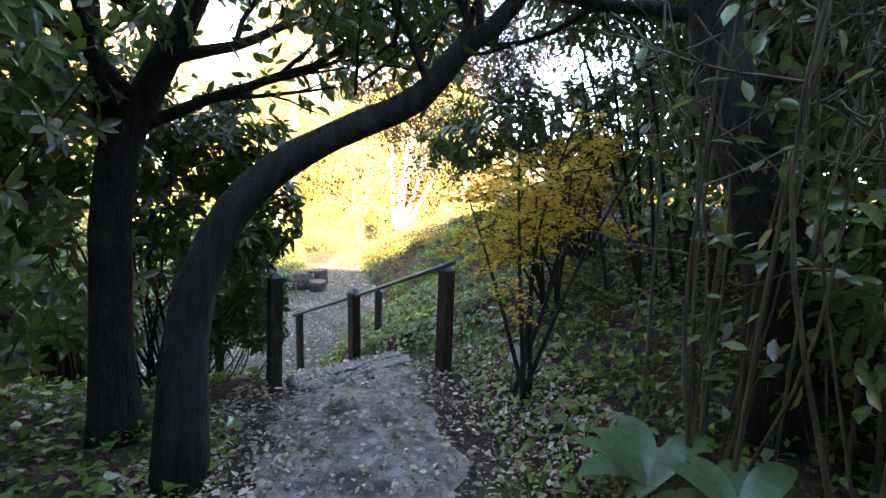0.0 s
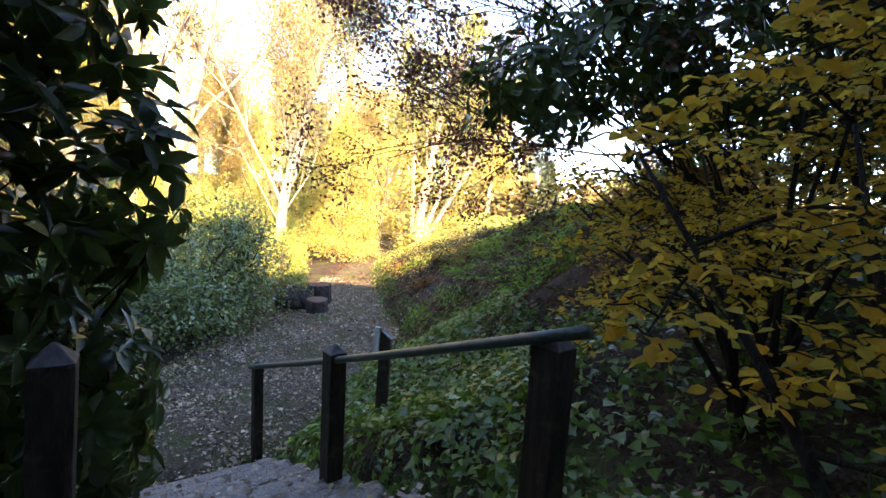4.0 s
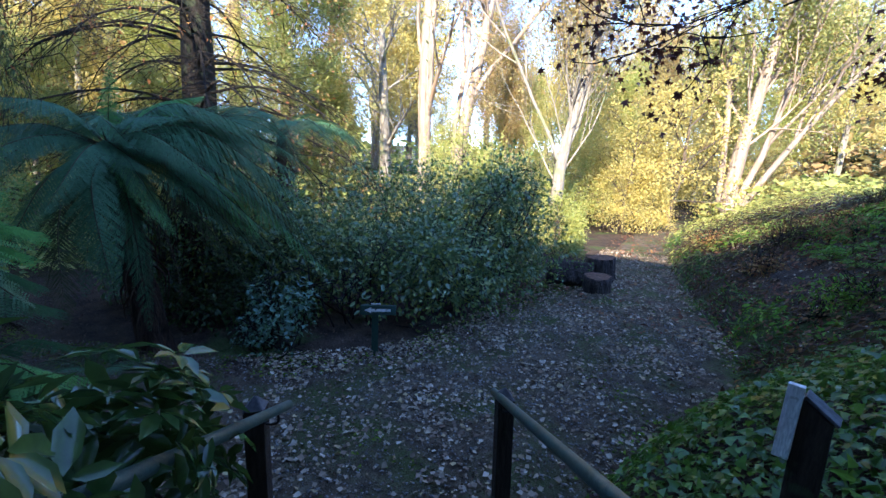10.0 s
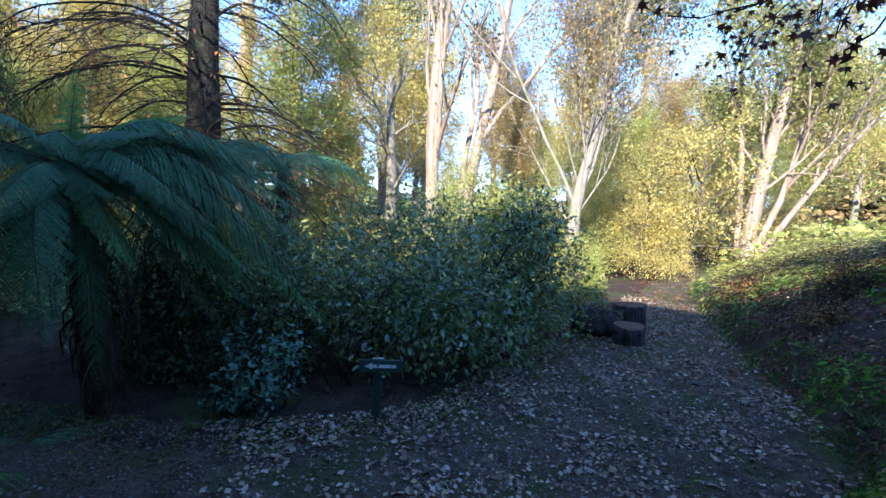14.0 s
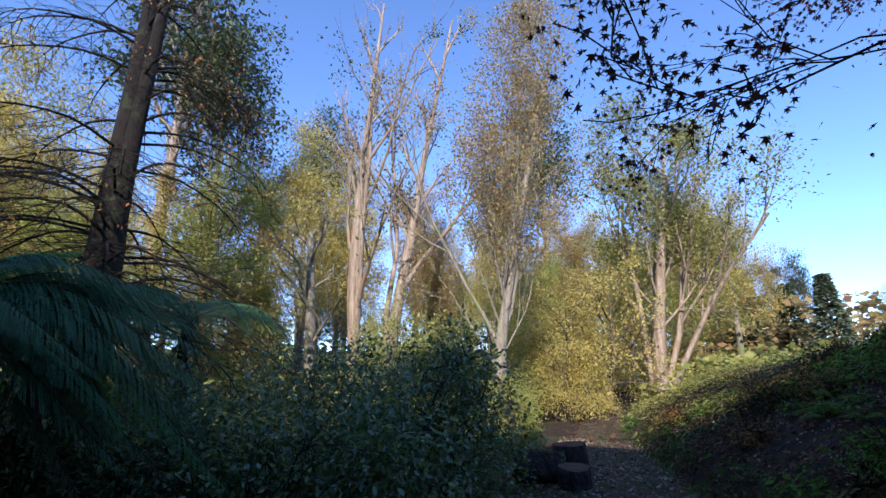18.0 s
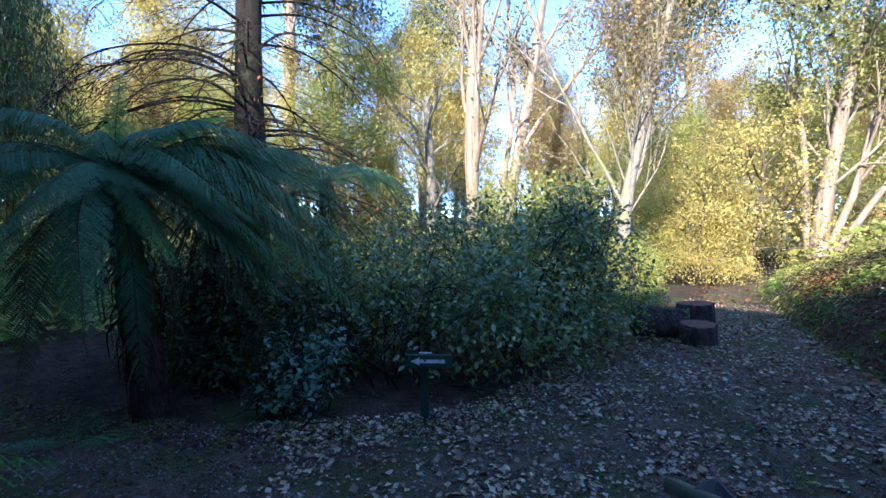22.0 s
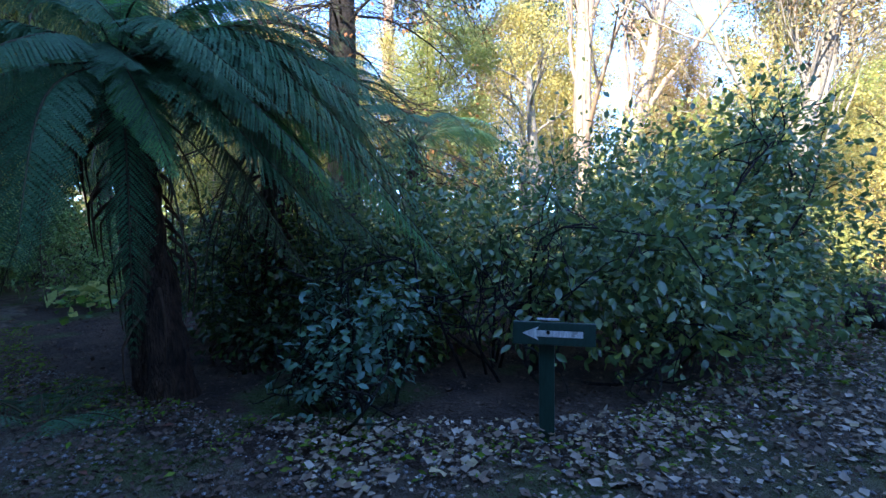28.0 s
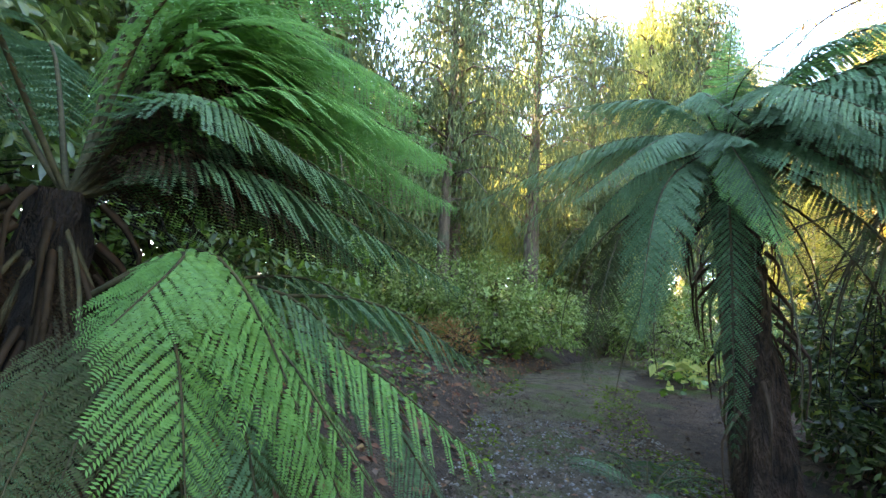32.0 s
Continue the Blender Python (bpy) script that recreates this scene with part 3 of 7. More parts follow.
def ground_z(x, y):
    x, y = np.asarray(x, float), np.asarray(y, float)
    z = 0.06 + 0.02 * (np.clip(x, -24, 4) + 4) - 0.01 * (np.clip(y, -6, 40) - 6)
    d, side = line_dist(x, y, TOE)
    d = d * side
    steep = np.where(x < -3, 0.5 - 0.3 * ease((-3 - x) / 3), 0.5)
    cut = 0.28 * ease(d / 0.35) * (0.35 + 0.65 * ease((y - 4.0) / 1.6))
    steep = (steep + 0.16 * ease((y - 4.6) / 1.2) * ease((x + 4) / 1.5)) * (1 - 0.5 * ease((y - 10) / 8))
    bank = cut + steep * np.clip(d, 0, 5.5) - 0.04 * np.clip(d - 5.5, 0, 30)
    c, cs = line_dist(x, y, UPPER)
    east = np.where(cs < 0, c, 0)
    shelf = 1.36 - z + 0.42 * np.clip(east - 0.95, 0, 4) + 0.02 * np.clip(east - 4.95, 0, 30)
    up = np.where(d > 0, np.minimum(bank, np.maximum(shelf, 0.02)), 0)
    rough = 0.05 * wave(x, y) * ease(d / 0.5) + 0.06 * wave(x * 0.5, y * 0.5) * ease((d - 1) / 2) * ease((c - 0.8) / 0.6)
    f = STAIR_END - STAIR_TOP
    ln = np.hypot(*f)
    f = f / ln
    s = (x - STAIR_TOP[0]) * f[0] + (y - STAIR_TOP[1]) * f[1]
    lat = np.abs((x - STAIR_TOP[0]) * -f[1] + (y - STAIR_TOP[1]) * f[0])
    ramp = 1.30 - 1.28 * np.clip(s / ln, 0, 1)
    w = (1 - ease((lat - 0.62) / 0.35)) * ease((s + 0.25) / 0.3) * (1 - ease((s - ln) / 0.4))
    z = z + up + rough
    z = z * (1 - w) + (ramp - 0.1) * w
    # unseen rise behind the start, added to block the sun from the near path
    added_hill = 15.6 * ease((-5.5 - y) / 8) * ease((x + 7.5) / 5) + 5 * ease((x - 9) / 12) * ease((6 - y) / 10)
    back = 0.05 * np.clip(-8 - x, 0, 60) * ease((y - 4) / 12)
    away = np.hypot(x + 4, y - 6)
    far = 7 * ease((away - 70) / 150) + 45 * ease((away - 350) / 900)
    return z + added_hill + far * 0.9 - 0.0 * back


def axis_steps(lo, hi, fine, reach):
    core = np.arange(lo, hi, fine)
    grow, step, v = [], fine, hi
    while v < reach:
        grow.append(v)
        step *= 1.17
        v += step
    low, step, v = [], fine, lo
    while v > -reach:
        step *= 1.17
        v -= step
        low.append(v)
    return np.concatenate([low[::-1], core, grow, [reach]])


def sheet(xs, ys, zf):
    X, Y = np.meshgrid(xs, ys)
    V = np.stack([X.ravel(), Y.ravel(), zf(X.ravel(), Y.ravel())], 1)
    nx, ny = len(xs), len(ys)
    i = (np.arange(ny - 1)[:, None] * nx + np.arange(nx - 1)[None]).ravel()
    return V, np.stack([i, i + 1, i + nx + 1, i + nx], 1)


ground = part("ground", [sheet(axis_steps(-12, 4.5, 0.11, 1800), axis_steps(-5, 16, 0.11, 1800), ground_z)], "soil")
tagged(ground, "leaf-strewn soil of a wooded garden slope, toned darker for shade", "ground", kind="structure")


def strip(name, left, right, n, across, lift, mat, label, wobble=0.08):
    a, b = curve_pts(left, n), curve_pts(right, n)
    s = np.arange(n)
    a = a + (wobble * np.sin(s * 1.7) + wobble * 0.7 * np.sin(s * 0.63 + 1))[:, None] * unit(b - a)
    b = b + (wobble * np.sin(s * 1.3 + 2) + wobble * 0.7 * np.sin(s * 0.71))[:, None] * unit(a - b)
    k = np.linspace(0, 1, across)
    P = a[:, None] + (b - a)[:, None] * k[None, :, None]
    P = P.reshape(-1, 2)
    crown = np.tile(0.02 * (1 - (2 * k - 1) ** 2), n)
    V = np.column_stack([P, ground_z(P[:, 0], P[:, 1]) + lift * np.tile(np.where((k == 0) | (k == 1), -1.5, 1), n) + crown])
    i = (np.arange(n - 1)[:, None] * across + np.arange(across - 1)[None]).ravel()
    ob = part(name, [(V, np.stack([i, i + across, i + across + 1, i + 1], 1))], mat)
    return tagged(ob, label, "path", kind="structure")


strip("path", EDGE[1:-1], np.array([(-30, 0.0), (-16, 0.2), (-10.7, 0.45), (-7.9, 1.15), (-5.94, 2.05), (-4.4, 2.5), (-2.9, 2.9), (-1.9, 3.9), (-1.4, 5.1), (-1.2, 6.2), (-0.65, 7.9), (-1.0, 8.8), (-1.45, 10.2), (-2.3, 12.4), (-6, 30)]), 300, 15, 0.035, "gravel", "grey gravel garden path strewn with fallen leaves")
strip("upper_path", np.array([(1.3, -12), (0.3, -7), (0.05, -3.2), (-0.4, -1.0), (-0.75, 0.6), (-0.62, 1.05)]), np.array([(3.1, -12), (2.2, -7), (1.65, -3.2), (1.2, -1.0), (0.7, 0.8), (0.45, 1.85)]), 60, 9, 0.015, "earth", "trodden pale earth path at the top of the steps")


def gz(x, y):
    return float(ground_z(x, y))


# ---- steps and handrails ----
def steps():
    st = thing("garden_steps", "worn pale stone steps leading down to the gravel path", "steps", STAIR_TOP[0], STAIR_TOP[1], 0, kind="structure")
    f = (STAIR_END - STAIR_TOP)
    ln = float(np.hypot(*f))
    turn = math.degrees(math.atan2(f[1], f[0])) - 90
    n = 7
    for i in range(n):
        top = 1.325 - i * 0.18
        bm = block(1.42, ln / n + 0.06, 0.3, 0.05, 3)
        for v in bm.verts:
            v.co += Vector((0.012 * math.sin(9 * v.co.y + i), 0.02 * math.sin(7 * v.co.x + 2 * i), 0.012 * math.sin(6 * v.co.x + 5 * v.co.y + i)))
        me = bm_mesh("tread", bm, True)
        ob = part("tread", me, "earth", st)
        c = f / ln * (i + 0.45) * ln / n
        ob.matrix_basis = pose(c[0], c[1], top - 0.3, 0, 0, turn)
        cuts = np.concatenate([[-0.66], np.sort(RNG.uniform(-0.45, 0.45, 4)) + np.array([-0.06, -0.02, 0.02, 0.06]), [0.66]])
        deep = ln / n * 0.5 - 0.03
        for a, b in zip(cuts[:-1], cuts[1:]):
            mid = RNG.uniform(-0.06, 0.06)
            for y0, y1 in ((-deep, mid), (mid, deep)):
                bm = block(max(b - a, 0.08) - 0.02, y1 - y0 - 0.015, 0.035, 0.008, 1)
                for v in bm.verts:
                    v.co.x += 0.35 * v.co.y * math.sin(7 * a) + RNG.normal(0, 0.006)
                    v.co.y += 0.15 * v.co.x * math.sin(9 * b)
                slab = part("flagstone", bm_mesh("flagstone", bm), "stone", ob)
                slab.matrix_basis = pose((a + b) / 2, (y0 + y1) / 2, 0.283 + RNG.uniform(-0.004, 0.006), RNG.uniform(-1, 1), RNG.uniform(-1, 1), 0)


steps()


def post(name, x, y, top, size, label, lean=(0, 0), turn=0.0, slant=False):
    z0 = gz(x, y) - 0.15
    ob = thing(name, label, "post", x, y, z0, group="handrail posts")
    h = top - z0
    if slant:
        bm = block(size * 1.25, size * 0.9, h, 0.008)
        for v in bm.verts:
            if v.co.z > h * 0.5:
                v.co.z -= (v.co.x + size * 0.6) * 0.7
        part("shaft", bm_mesh("shaft", bm), "timber", ob)
        bm = block(0.052, 0.03, 0.3, 0.003)
        bd = part("board", bm_mesh("board", bm), "white_board", ob, "strip of white-painted board")
        bd.matrix_basis = pose(-size * 0.625 - 0.022, -size * 0.45 - 0.017, h - 0.25, 0, 2, 0)
        bm = block(size * 1.5, size * 0.98, 0.012, 0.002)
        cp = part("cap", bm_mesh("cap", bm), "post_cap", ob, "slanted weathered top")
        cp.matrix_basis = pose(0.012, 0, h - size * 0.415, 0, 35, 0)
    else:
        bm = block(size, size, h - 0.06, 0.007)
        part("shaft", bm_mesh("shaft", bm), "timber", ob)
        bm = bmesh.new()
        bmesh.ops.create_cone(bm, cap_ends=True, segments=4, radius1=size * 0.74, radius2=0.008, depth=0.06)
        bmesh.ops.rotate(bm, verts=bm.verts, cent=(0, 0, 0), matrix=Matrix.Rotation(radians(45), 3, "Z"))
        bmesh.ops.bevel(bm, geom=bm.edges[:], offset=0.004, segments=1, affect="EDGES")
        bmesh.ops.translate(bm, verts=bm.verts, vec=(0, 0, h - 0.028))
        part("cap", bm_mesh("cap", bm), "post_cap", ob, "weathered four-sided point")
    ob.matrix_basis = pose(x, y, z0, lean[0], lean[1], turn)
    return ob


post("handrail_post", 0.70, 1.43, 2.54, 0.125, "thick dark timber post at the head of the steps among ivy", turn=48)
post("handrail_post", -0.56, 2.76, 1.985, 0.125, "dark timber post with a pointed top standing in ivy", (1, -2), 46)
post("handrail_post", -1.815, 4.12, 1.27, 0.095, "slim dark timber post at the foot of the steps", (1, -2), 46)
post("handrail_post", -0.89, 0.91, 2.48, 0.115, "tall dark timber post beside the earth path", (0, 1), 40)
post("handrail_post", -2.59, 3.0, 1.35, 0.1, "slim dark timber post with pointed top by the gravel", (0, -1), 46)
post("marker_post", -0.50, 4.06, 1.72, 0.088, "dark post with slanted top and a white-painted board", (0, 0), -6, True)


def handrail(a, b, label, side):
    a, b = Vector(a), Vector(b)
    ob = thing("handrail", label, "handrail", a.x, a.y, a.z, group="handrails")
    n = 14
    pts = [np.array((b - a) * (i / n)) + (0, 0, -0.015 * math.sin(math.pi * i / n)) for i in range(n + 1)]
    part("rail", tube(pts, 0.024, 12), "rail_paint", ob)
    d = (b - a).normalized()
    for f in (0.06, 0.5, 0.94):
        p = np.array((b - a) * f)
        q = [p + (0, 0, -0.02), p + (0, 0, -0.07), p + np.array(side) * 0.05 + (0, 0, -0.08), p + np.array(side) * 0.09 + (0, 0, -0.05)]
        part("bracket", tube(curve_pts(q, 8), 0.007, 6), "iron", ob, "bent iron bracket")
    return ob


handrail((-1.97, 4.17, 1.155), (0.78, 1.25, 2.595), "worn green-painted pipe handrail sloping beside the steps", (0.7, 0.68, 0))
handrail((-2.60, 3.16, 1.235), (-0.84, 1.08, 2.38), "faded green pipe handrail half hidden in rhododendron", (-0.7, -0.68, 0))


# ---- direction sign ----
def sign():
    x, y = -4.72, 5.70
    z = gz(x, y)
    s = thing("direction_sign", "low dark green wooden sign with a white arrow, beside the path", "sign", x, y, z - 0.1)
    part("post", bm_mesh("post", block(0.085, 0.06, 0.62, 0.006)), "sign_green", s)
    board = part("board", bm_mesh("board", block(0.445, 0.035, 0.125, 0.006)), "sign_green", s)
    board.matrix_basis = pose(0.035, -0.055, 0.585, -4, 0.8, 0)
    bm = bmesh.new()
    line = [(-0.172, 0), (-0.08, 0.038), (-0.093, 0.017), (0.155, 0.017), (0.155, -0.017), (-0.093, -0.017), (-0.08, -0.038)]
    face = bm.faces.new([bm.verts.new((px, 0, pz)) for px, pz in line])
    ext = bmesh.ops.extrude_face_region(bm, geom=[face])
    bmesh.ops.translate(bm, verts=[v for v in ext["geom"] if isinstance(v, bmesh.types.BMVert)], vec=(0, -0.003, 0))
    bmesh.ops.recalc_face_normals(bm, faces=bm.faces[:])
    arrow = part("arrow", bm_mesh("arrow", bm), "white_board", board, "white painted arrow")
    arrow.location = (0, -0.018, 0.063)
    bm = bmesh.new()
    bmesh.ops.create_cone(bm, cap_ends=True, segments=12, radius1=0.011, radius2=0.008, depth=0.006)
    bmesh.ops.rotate(bm, verts=bm.verts, cent=(0, 0, 0), matrix=Matrix.Rotation(radians(90), 3, "X"))
    bolt = part("bolt", bm_mesh("bolt", bm), "iron", board, "dark bolt head")
    bolt.location = (-0.03, -0.024, 0.07)
    lip = part("top_strip", bm_mesh("top_strip", block(0.12, 0.012, 0.012, 0.002)), "white_board", board, "pale sliver on the top edge")
    lip.location = (-0.03, 0, 0.134)
    s.matrix_basis = pose(x, y, z - 0.02, 0, 0, 47)


sign()


# ---- felled logs ----
def log(x, y, r, h, label, tilt=0, turn=0):
    ob = thing("tree_stump", label, "stump", x, y, gz(x, y) - 0.03, group="cut logs by the path")
    n = 22
    a = np.linspace(0, 2 * math.pi, n, endpoint=False)
    rr = r * (1 + 0.08 * np.sin(3 * a + x * 5) + 0.05 * np.sin(7 * a) + RNG.normal(0, 0.02, n))
    ring = lambda k, z: np.stack([np.cos(a) * rr * k, np.sin(a) * rr * k, np.full(n, z)], 1)
    V = np.concatenate([ring(1.12, 0), ring(1.02, h * 0.3), ring(1.0, h * 0.7), ring(1.0, h), ring(0.93, h - 0.004)])
    i = np.arange(n)
    F = np.concatenate([np.stack([k * n + i, k * n + (i + 1) % n, (k + 1) * n + (i + 1) % n, (k + 1) * n + i], 1) for k in range(4)])
    part("bark", [(V, F)], "log_bark", ob)
    V = np.concatenate([ring(0.94, h - 0.006), ring(0.6, h + 0.002), ring(0.25, h - 0.004), [(0, 0, h - 0.008)]])
    F = np.concatenate([np.stack([k * n + i, k * n + (i + 1) % n, (k + 1) * n + (i + 1) % n, (k + 1) * n + i], 1) for k in range(2)])
    F3 = np.stack([2 * n + i, 2 * n + (i + 1) % n, np.full(n, 3 * n)], 1)
    part("cut_face", [(V, F), (V[:0], F3)], "cut_wood", ob, "reddish sawn face")
    ob.matrix_basis = pose(x, y, gz(x, y) - 0.03, tilt, 0, turn)


log(-3.84, 11.05, 0.27, 0.42, "short upright dark log with a reddish sawn top", 5, 20)
log(-4.2, 12.3, 0.32, 0.6, "upright ivy-grown sawn log behind the others", -4, 120)


def fallen_log(x, y, r, ln, turn, label):
    """A thick log on its side, with ridged bark and sawn ends."""
    ob = thing("fallen_log", label, "log", x, y, gz(x, y) - 0.05, group="cut logs by the path")
    n, k = 26, 9
    a = np.linspace(0, 2 * math.pi, n, endpoint=False)
    rows = []
    for j in range(k):
        f = j / (k - 1)
        rr = r * (1 + 0.06 * np.sin(4 * a + 2 * f) + 0.05 * np.sin(9 * a + 5 * f) + RNG.normal(0, 0.02, n)) * (1 + 0.12 * (1 - f))
        rows.append(np.stack([np.full(n, (f - 0.5) * ln), np.cos(a) * rr, np.sin(a) * rr + r * 0.95], 1))
    i = np.arange(n)
    F = np.concatenate([np.stack([q * n + i, q * n + (i + 1) % n, (q + 1) * n + (i + 1) % n, (q + 1) * n + i], 1) for q in range(k - 1)])
    part("bark", [(np.concatenate(rows), F)], "log_bark", ob)
    for end, sg in ((rows[0], -1), (rows[-1], 1)):
        mid = end.mean(0)
        V = np.concatenate([mid + (end - mid) * 0.97 + (sg * 0.004, 0, 0), mid + (end - mid) * 0.45 + (sg * 0.012, 0, 0), [mid + (sg * 0.006, 0, 0)]])
        F4 = np.stack([i, (i + 1) % n, n + (i + 1) % n, n + i], 1)
        F3 = np.stack([n + i, n + (i + 1) % n, np.full(n, 2 * n)], 1)
        part("cut_face", [(V, F4), (V[:0], F3)], "cut_wood", ob, "grey-brown sawn face")
    m = 260
    f, b = RNG.uniform(-0.5, 0.5, m), RNG.normal(math.pi / 2, 0.6, m)
    P = np.stack([f * ln, np.cos(b) * r * 1.02, np.sin(b) * r * 1.02 + r * 0.95], 1)
    N = np.stack([0 * f, np.cos(b), np.sin(b)], 1)
    part("moss", [leaves(P, RNG.normal(0, 1, (m, 3)), N + RNG.normal(0, 0.3, (m, 3)), RNG.uniform(0.03, 0.07, m), LEAF4, 0.9)], "ivy", ob, "ivy and moss on the upper side", kind="stuff")
    ob.matrix_basis = pose(x, y, gz(x, y) - 0.05, 0, 0, turn)


fallen_log(-4.55, 11.3, 0.3, 0.95, 20, "thick grey-purple fallen log lying beside the hedge")


# ---- tree ferns ----
def arch(length, a0, a1, curl=0.0, n=40):
    """A frond's line: it leaves its crown along +y, rising at a0 degrees and ending at a1."""
    s = np.linspace(0, 1, n)
    el, az = np.radians(a0 + (a1 - a0) * s**1.25), np.radians(curl) * s
    step = np.stack([np.sin(az) * np.cos(el), np.cos(az) * np.cos(el), np.sin(el)], 1) * length / (n - 1)
    return np.concatenate([[(0, 0, 0)], np.cumsum(step[:-1], 0)])


def frond(line, width, pairs=30, fine=14, droop=0.35, bare=0.14, twist=0.0, lobe=0.12, slim=0.62):
    """A fern frond along a line: rachis, and leaflets with their lobes."""
    n = len(line)
    length = np.linalg.norm(np.diff(line, axis=0), axis=1).sum()
    rach = tube(line[::3], np.linspace(0.011, 0.002, len(line[::3])) * (0.7 + length / 4), 5, cap=False)
    P, D, N, S = [], [], [], []
    for side in (-1, 1):
        for j in range(pairs):
            f = bare + (1 - bare) * (j + 0.5 + RNG.normal(0, 0.12)) / pairs
            k = min(int(f * (n - 1)), n - 2)
            base = line[k] + (line[k + 1] - line[k]) * (f * (n - 1) - k)
            t = unit(line[k + 1] - line[k])
            flat = np.array([line[-1][0] - line[0][0], line[-1][1] - line[0][1], 0.0])
            x = unit(np.cross(flat if abs(t[2]) > 0.8 else t, (0, 0, 1)))
            x = unit(x - t * (x @ t)) * side
            up = np.cross(x * side, t)
            u = (f - bare) / (1 - bare)
            pl = width * (min(1, 0.3 + 2.2 * u) * min(1, 2.3 * (1 - u)) ** 0.7 + 0.05) * RNG.uniform(0.9, 1.08)
            pd = unit(x + t * (0.25 + 0.55 * u) + np.array([0, 0, -droop]) * RNG.uniform(0.6, 1.3) + up * twist)
            m = max(4, int(fine * pl / width) + 3)
            q = (np.arange(m) + 0.5) / m
            pp = base + pd * (q * pl)[:, None] + np.outer(q * q, (0, 0, -0.12 * pl))
            pn = unit(np.cross(pd, t) * side + 1e-3)
            if pn @ up < 0:
                pn = -pn
            pn = unit(pn + t * 0.5 + RNG.normal(0, 0.1, 3))
            across = unit(np.cross(pn, pd))
            ls = lobe * width * (0.35 + 0.65 * pl / width) * (1 - 0.5 * q) + 0.4 * pl / m
            for sg in (-1, 1):
                P.append(pp)
                D.append(unit(across * sg + pd * 0.45) + RNG.normal(0, 0.05, (m, 3)))
                N.append(np.tile(pn, (m, 1)) + RNG.normal(0, 0.12, (m, 3)))
                S.append(ls)
    V, F = leaves(np.concatenate(P), np.concatenate(D), np.concatenate(N), np.concatenate(S), LEAF4, slim)
    return rach, (V, F)


def frond_mesh(name, rach, blade, mat):
    me = make_mesh(name, [*rach, blade], True)
    me.materials.append(M[mat])
    me.materials.append(M["frond_stalk"])
    stalk = sum(len(f) for _, f in rach)
    me.polygons.foreach_set("material_index", (np.arange(len(me.polygons)) < stalk).astype(np.int32))
    return me


def add_frond(parent, name, mat, at, az, roll=0, label="", length=1.0, a0=30, a1=-40, curl=0.0, **kw):
    rach, blade = frond(arch(length, a0, a1, curl), **kw)
    ob = part(name, frond_mesh(name, rach, blade, mat), None, parent, label)
    ob.matrix_basis = pose(at[0], at[1], at[2], 0, roll, az)
    return ob


def bow_frond(parent, mat, start, top, tip, width, pairs=32, fine=14, droop=0.35, label="", **kw):
    """A frond from its crown over its highest part to its tip."""
    line = curve_pts([start, top, tip], 42) - np.array(parent.matrix_basis.translation)
    rach, blade = frond(line, width, pairs, fine, droop, **kw)
    return part("frond", frond_mesh("frond", rach, blade, mat), None, parent, label)


def fern_trunk(parent, h, r, mat="fern_trunk", lean=(0, 0), stubs="dead_frond"):
    n, s = 18, 16
    z = np.linspace(-0.15, h, n)
    a = np.linspace(0, 2 * math.pi, s, endpoint=False)
    V = []
    for k, zz in enumerate(z):
        f = k / (n - 1)
        rad = r * (1.5 - 0.75 * f ** 0.6) * (1 + 0.18 * np.sin(5 * a + 3 * math.sin(zz * 4)) + RNG.normal(0, 0.09, s))
        V.append(np.stack([np.cos(a) * rad + lean[0] * f, np.sin(a) * rad + lean[1] * f, np.full(s, zz)], 1))
    i = np.arange(s)
    F = np.concatenate([np.stack([k * s + i, k * s + (i + 1) % s, (k + 1) * s + (i + 1) % s, (k + 1) * s + i], 1) for k in range(n - 1)])
    part("trunk", [(np.concatenate(V), F)], mat, parent, "dark fibrous trunk")
    # old stalk bases and roots that hang down the trunk
    out = []
    for _ in range(70):
        b = RNG.uniform(0, 2 * math.pi)
        zz = RNG.uniform(0.25, 1.0) * h
        rad = r * 1.1
        p = np.array([math.cos(b) * rad + lean[0] * zz / h, math.sin(b) * rad + lean[1] * zz / h, zz])
        ln = RNG.uniform(0.2, 0.6)
        q = [p, p + np.array([math.cos(b), math.sin(b), -1.2]) * ln * 0.3, p + np.array([math.cos(b) * 0.25, math.sin(b) * 0.25, -1]) * ln]
        out += tube(curve_pts(q, 5), np.linspace(0.016, 0.004, 5), 4, cap=False)
    part("stalk_mat", out, stubs, parent, "matted brown stalk stubs", kind="stuff")


def tree_fern(x, y, h, label, spec, dead, mats, group="tree ferns", r=0.17, lean=(0, 0)):
    z = gz(x, y)
    ob = thing("tree_fern", label, "tree fern", x, y, z, group=group)
    fern_trunk(ob, h, r, lean=lean)
    top = (lean[0], lean[1], h - 0.05)
    for az, ln, a0, a1, mi, *rest in spec:
        add_frond(ob, "frond", mats[mi], top, az, RNG.uniform(-8, 8), length=ln, width=0.19 * ln ** 0.7 + 0.03, lobe=0.1, a0=a0, a1=a1, curl=RNG.uniform(-12, 12), pairs=rest[0] if rest else 30, fine=rest[1] if len(rest) > 1 else 12)
    for az, ln, a0, a1 in dead:
        add_frond(ob, "dead_frond", "dead_frond", (top[0], top[1], top[2] - 0.1), az, RNG.uniform(-20, 20), "withered brown hanging frond", length=ln, width=0.1, a0=a0, a1=a1, pairs=22, fine=5, droop=1.0, curl=RNG.uniform(-25, 25))
    return ob


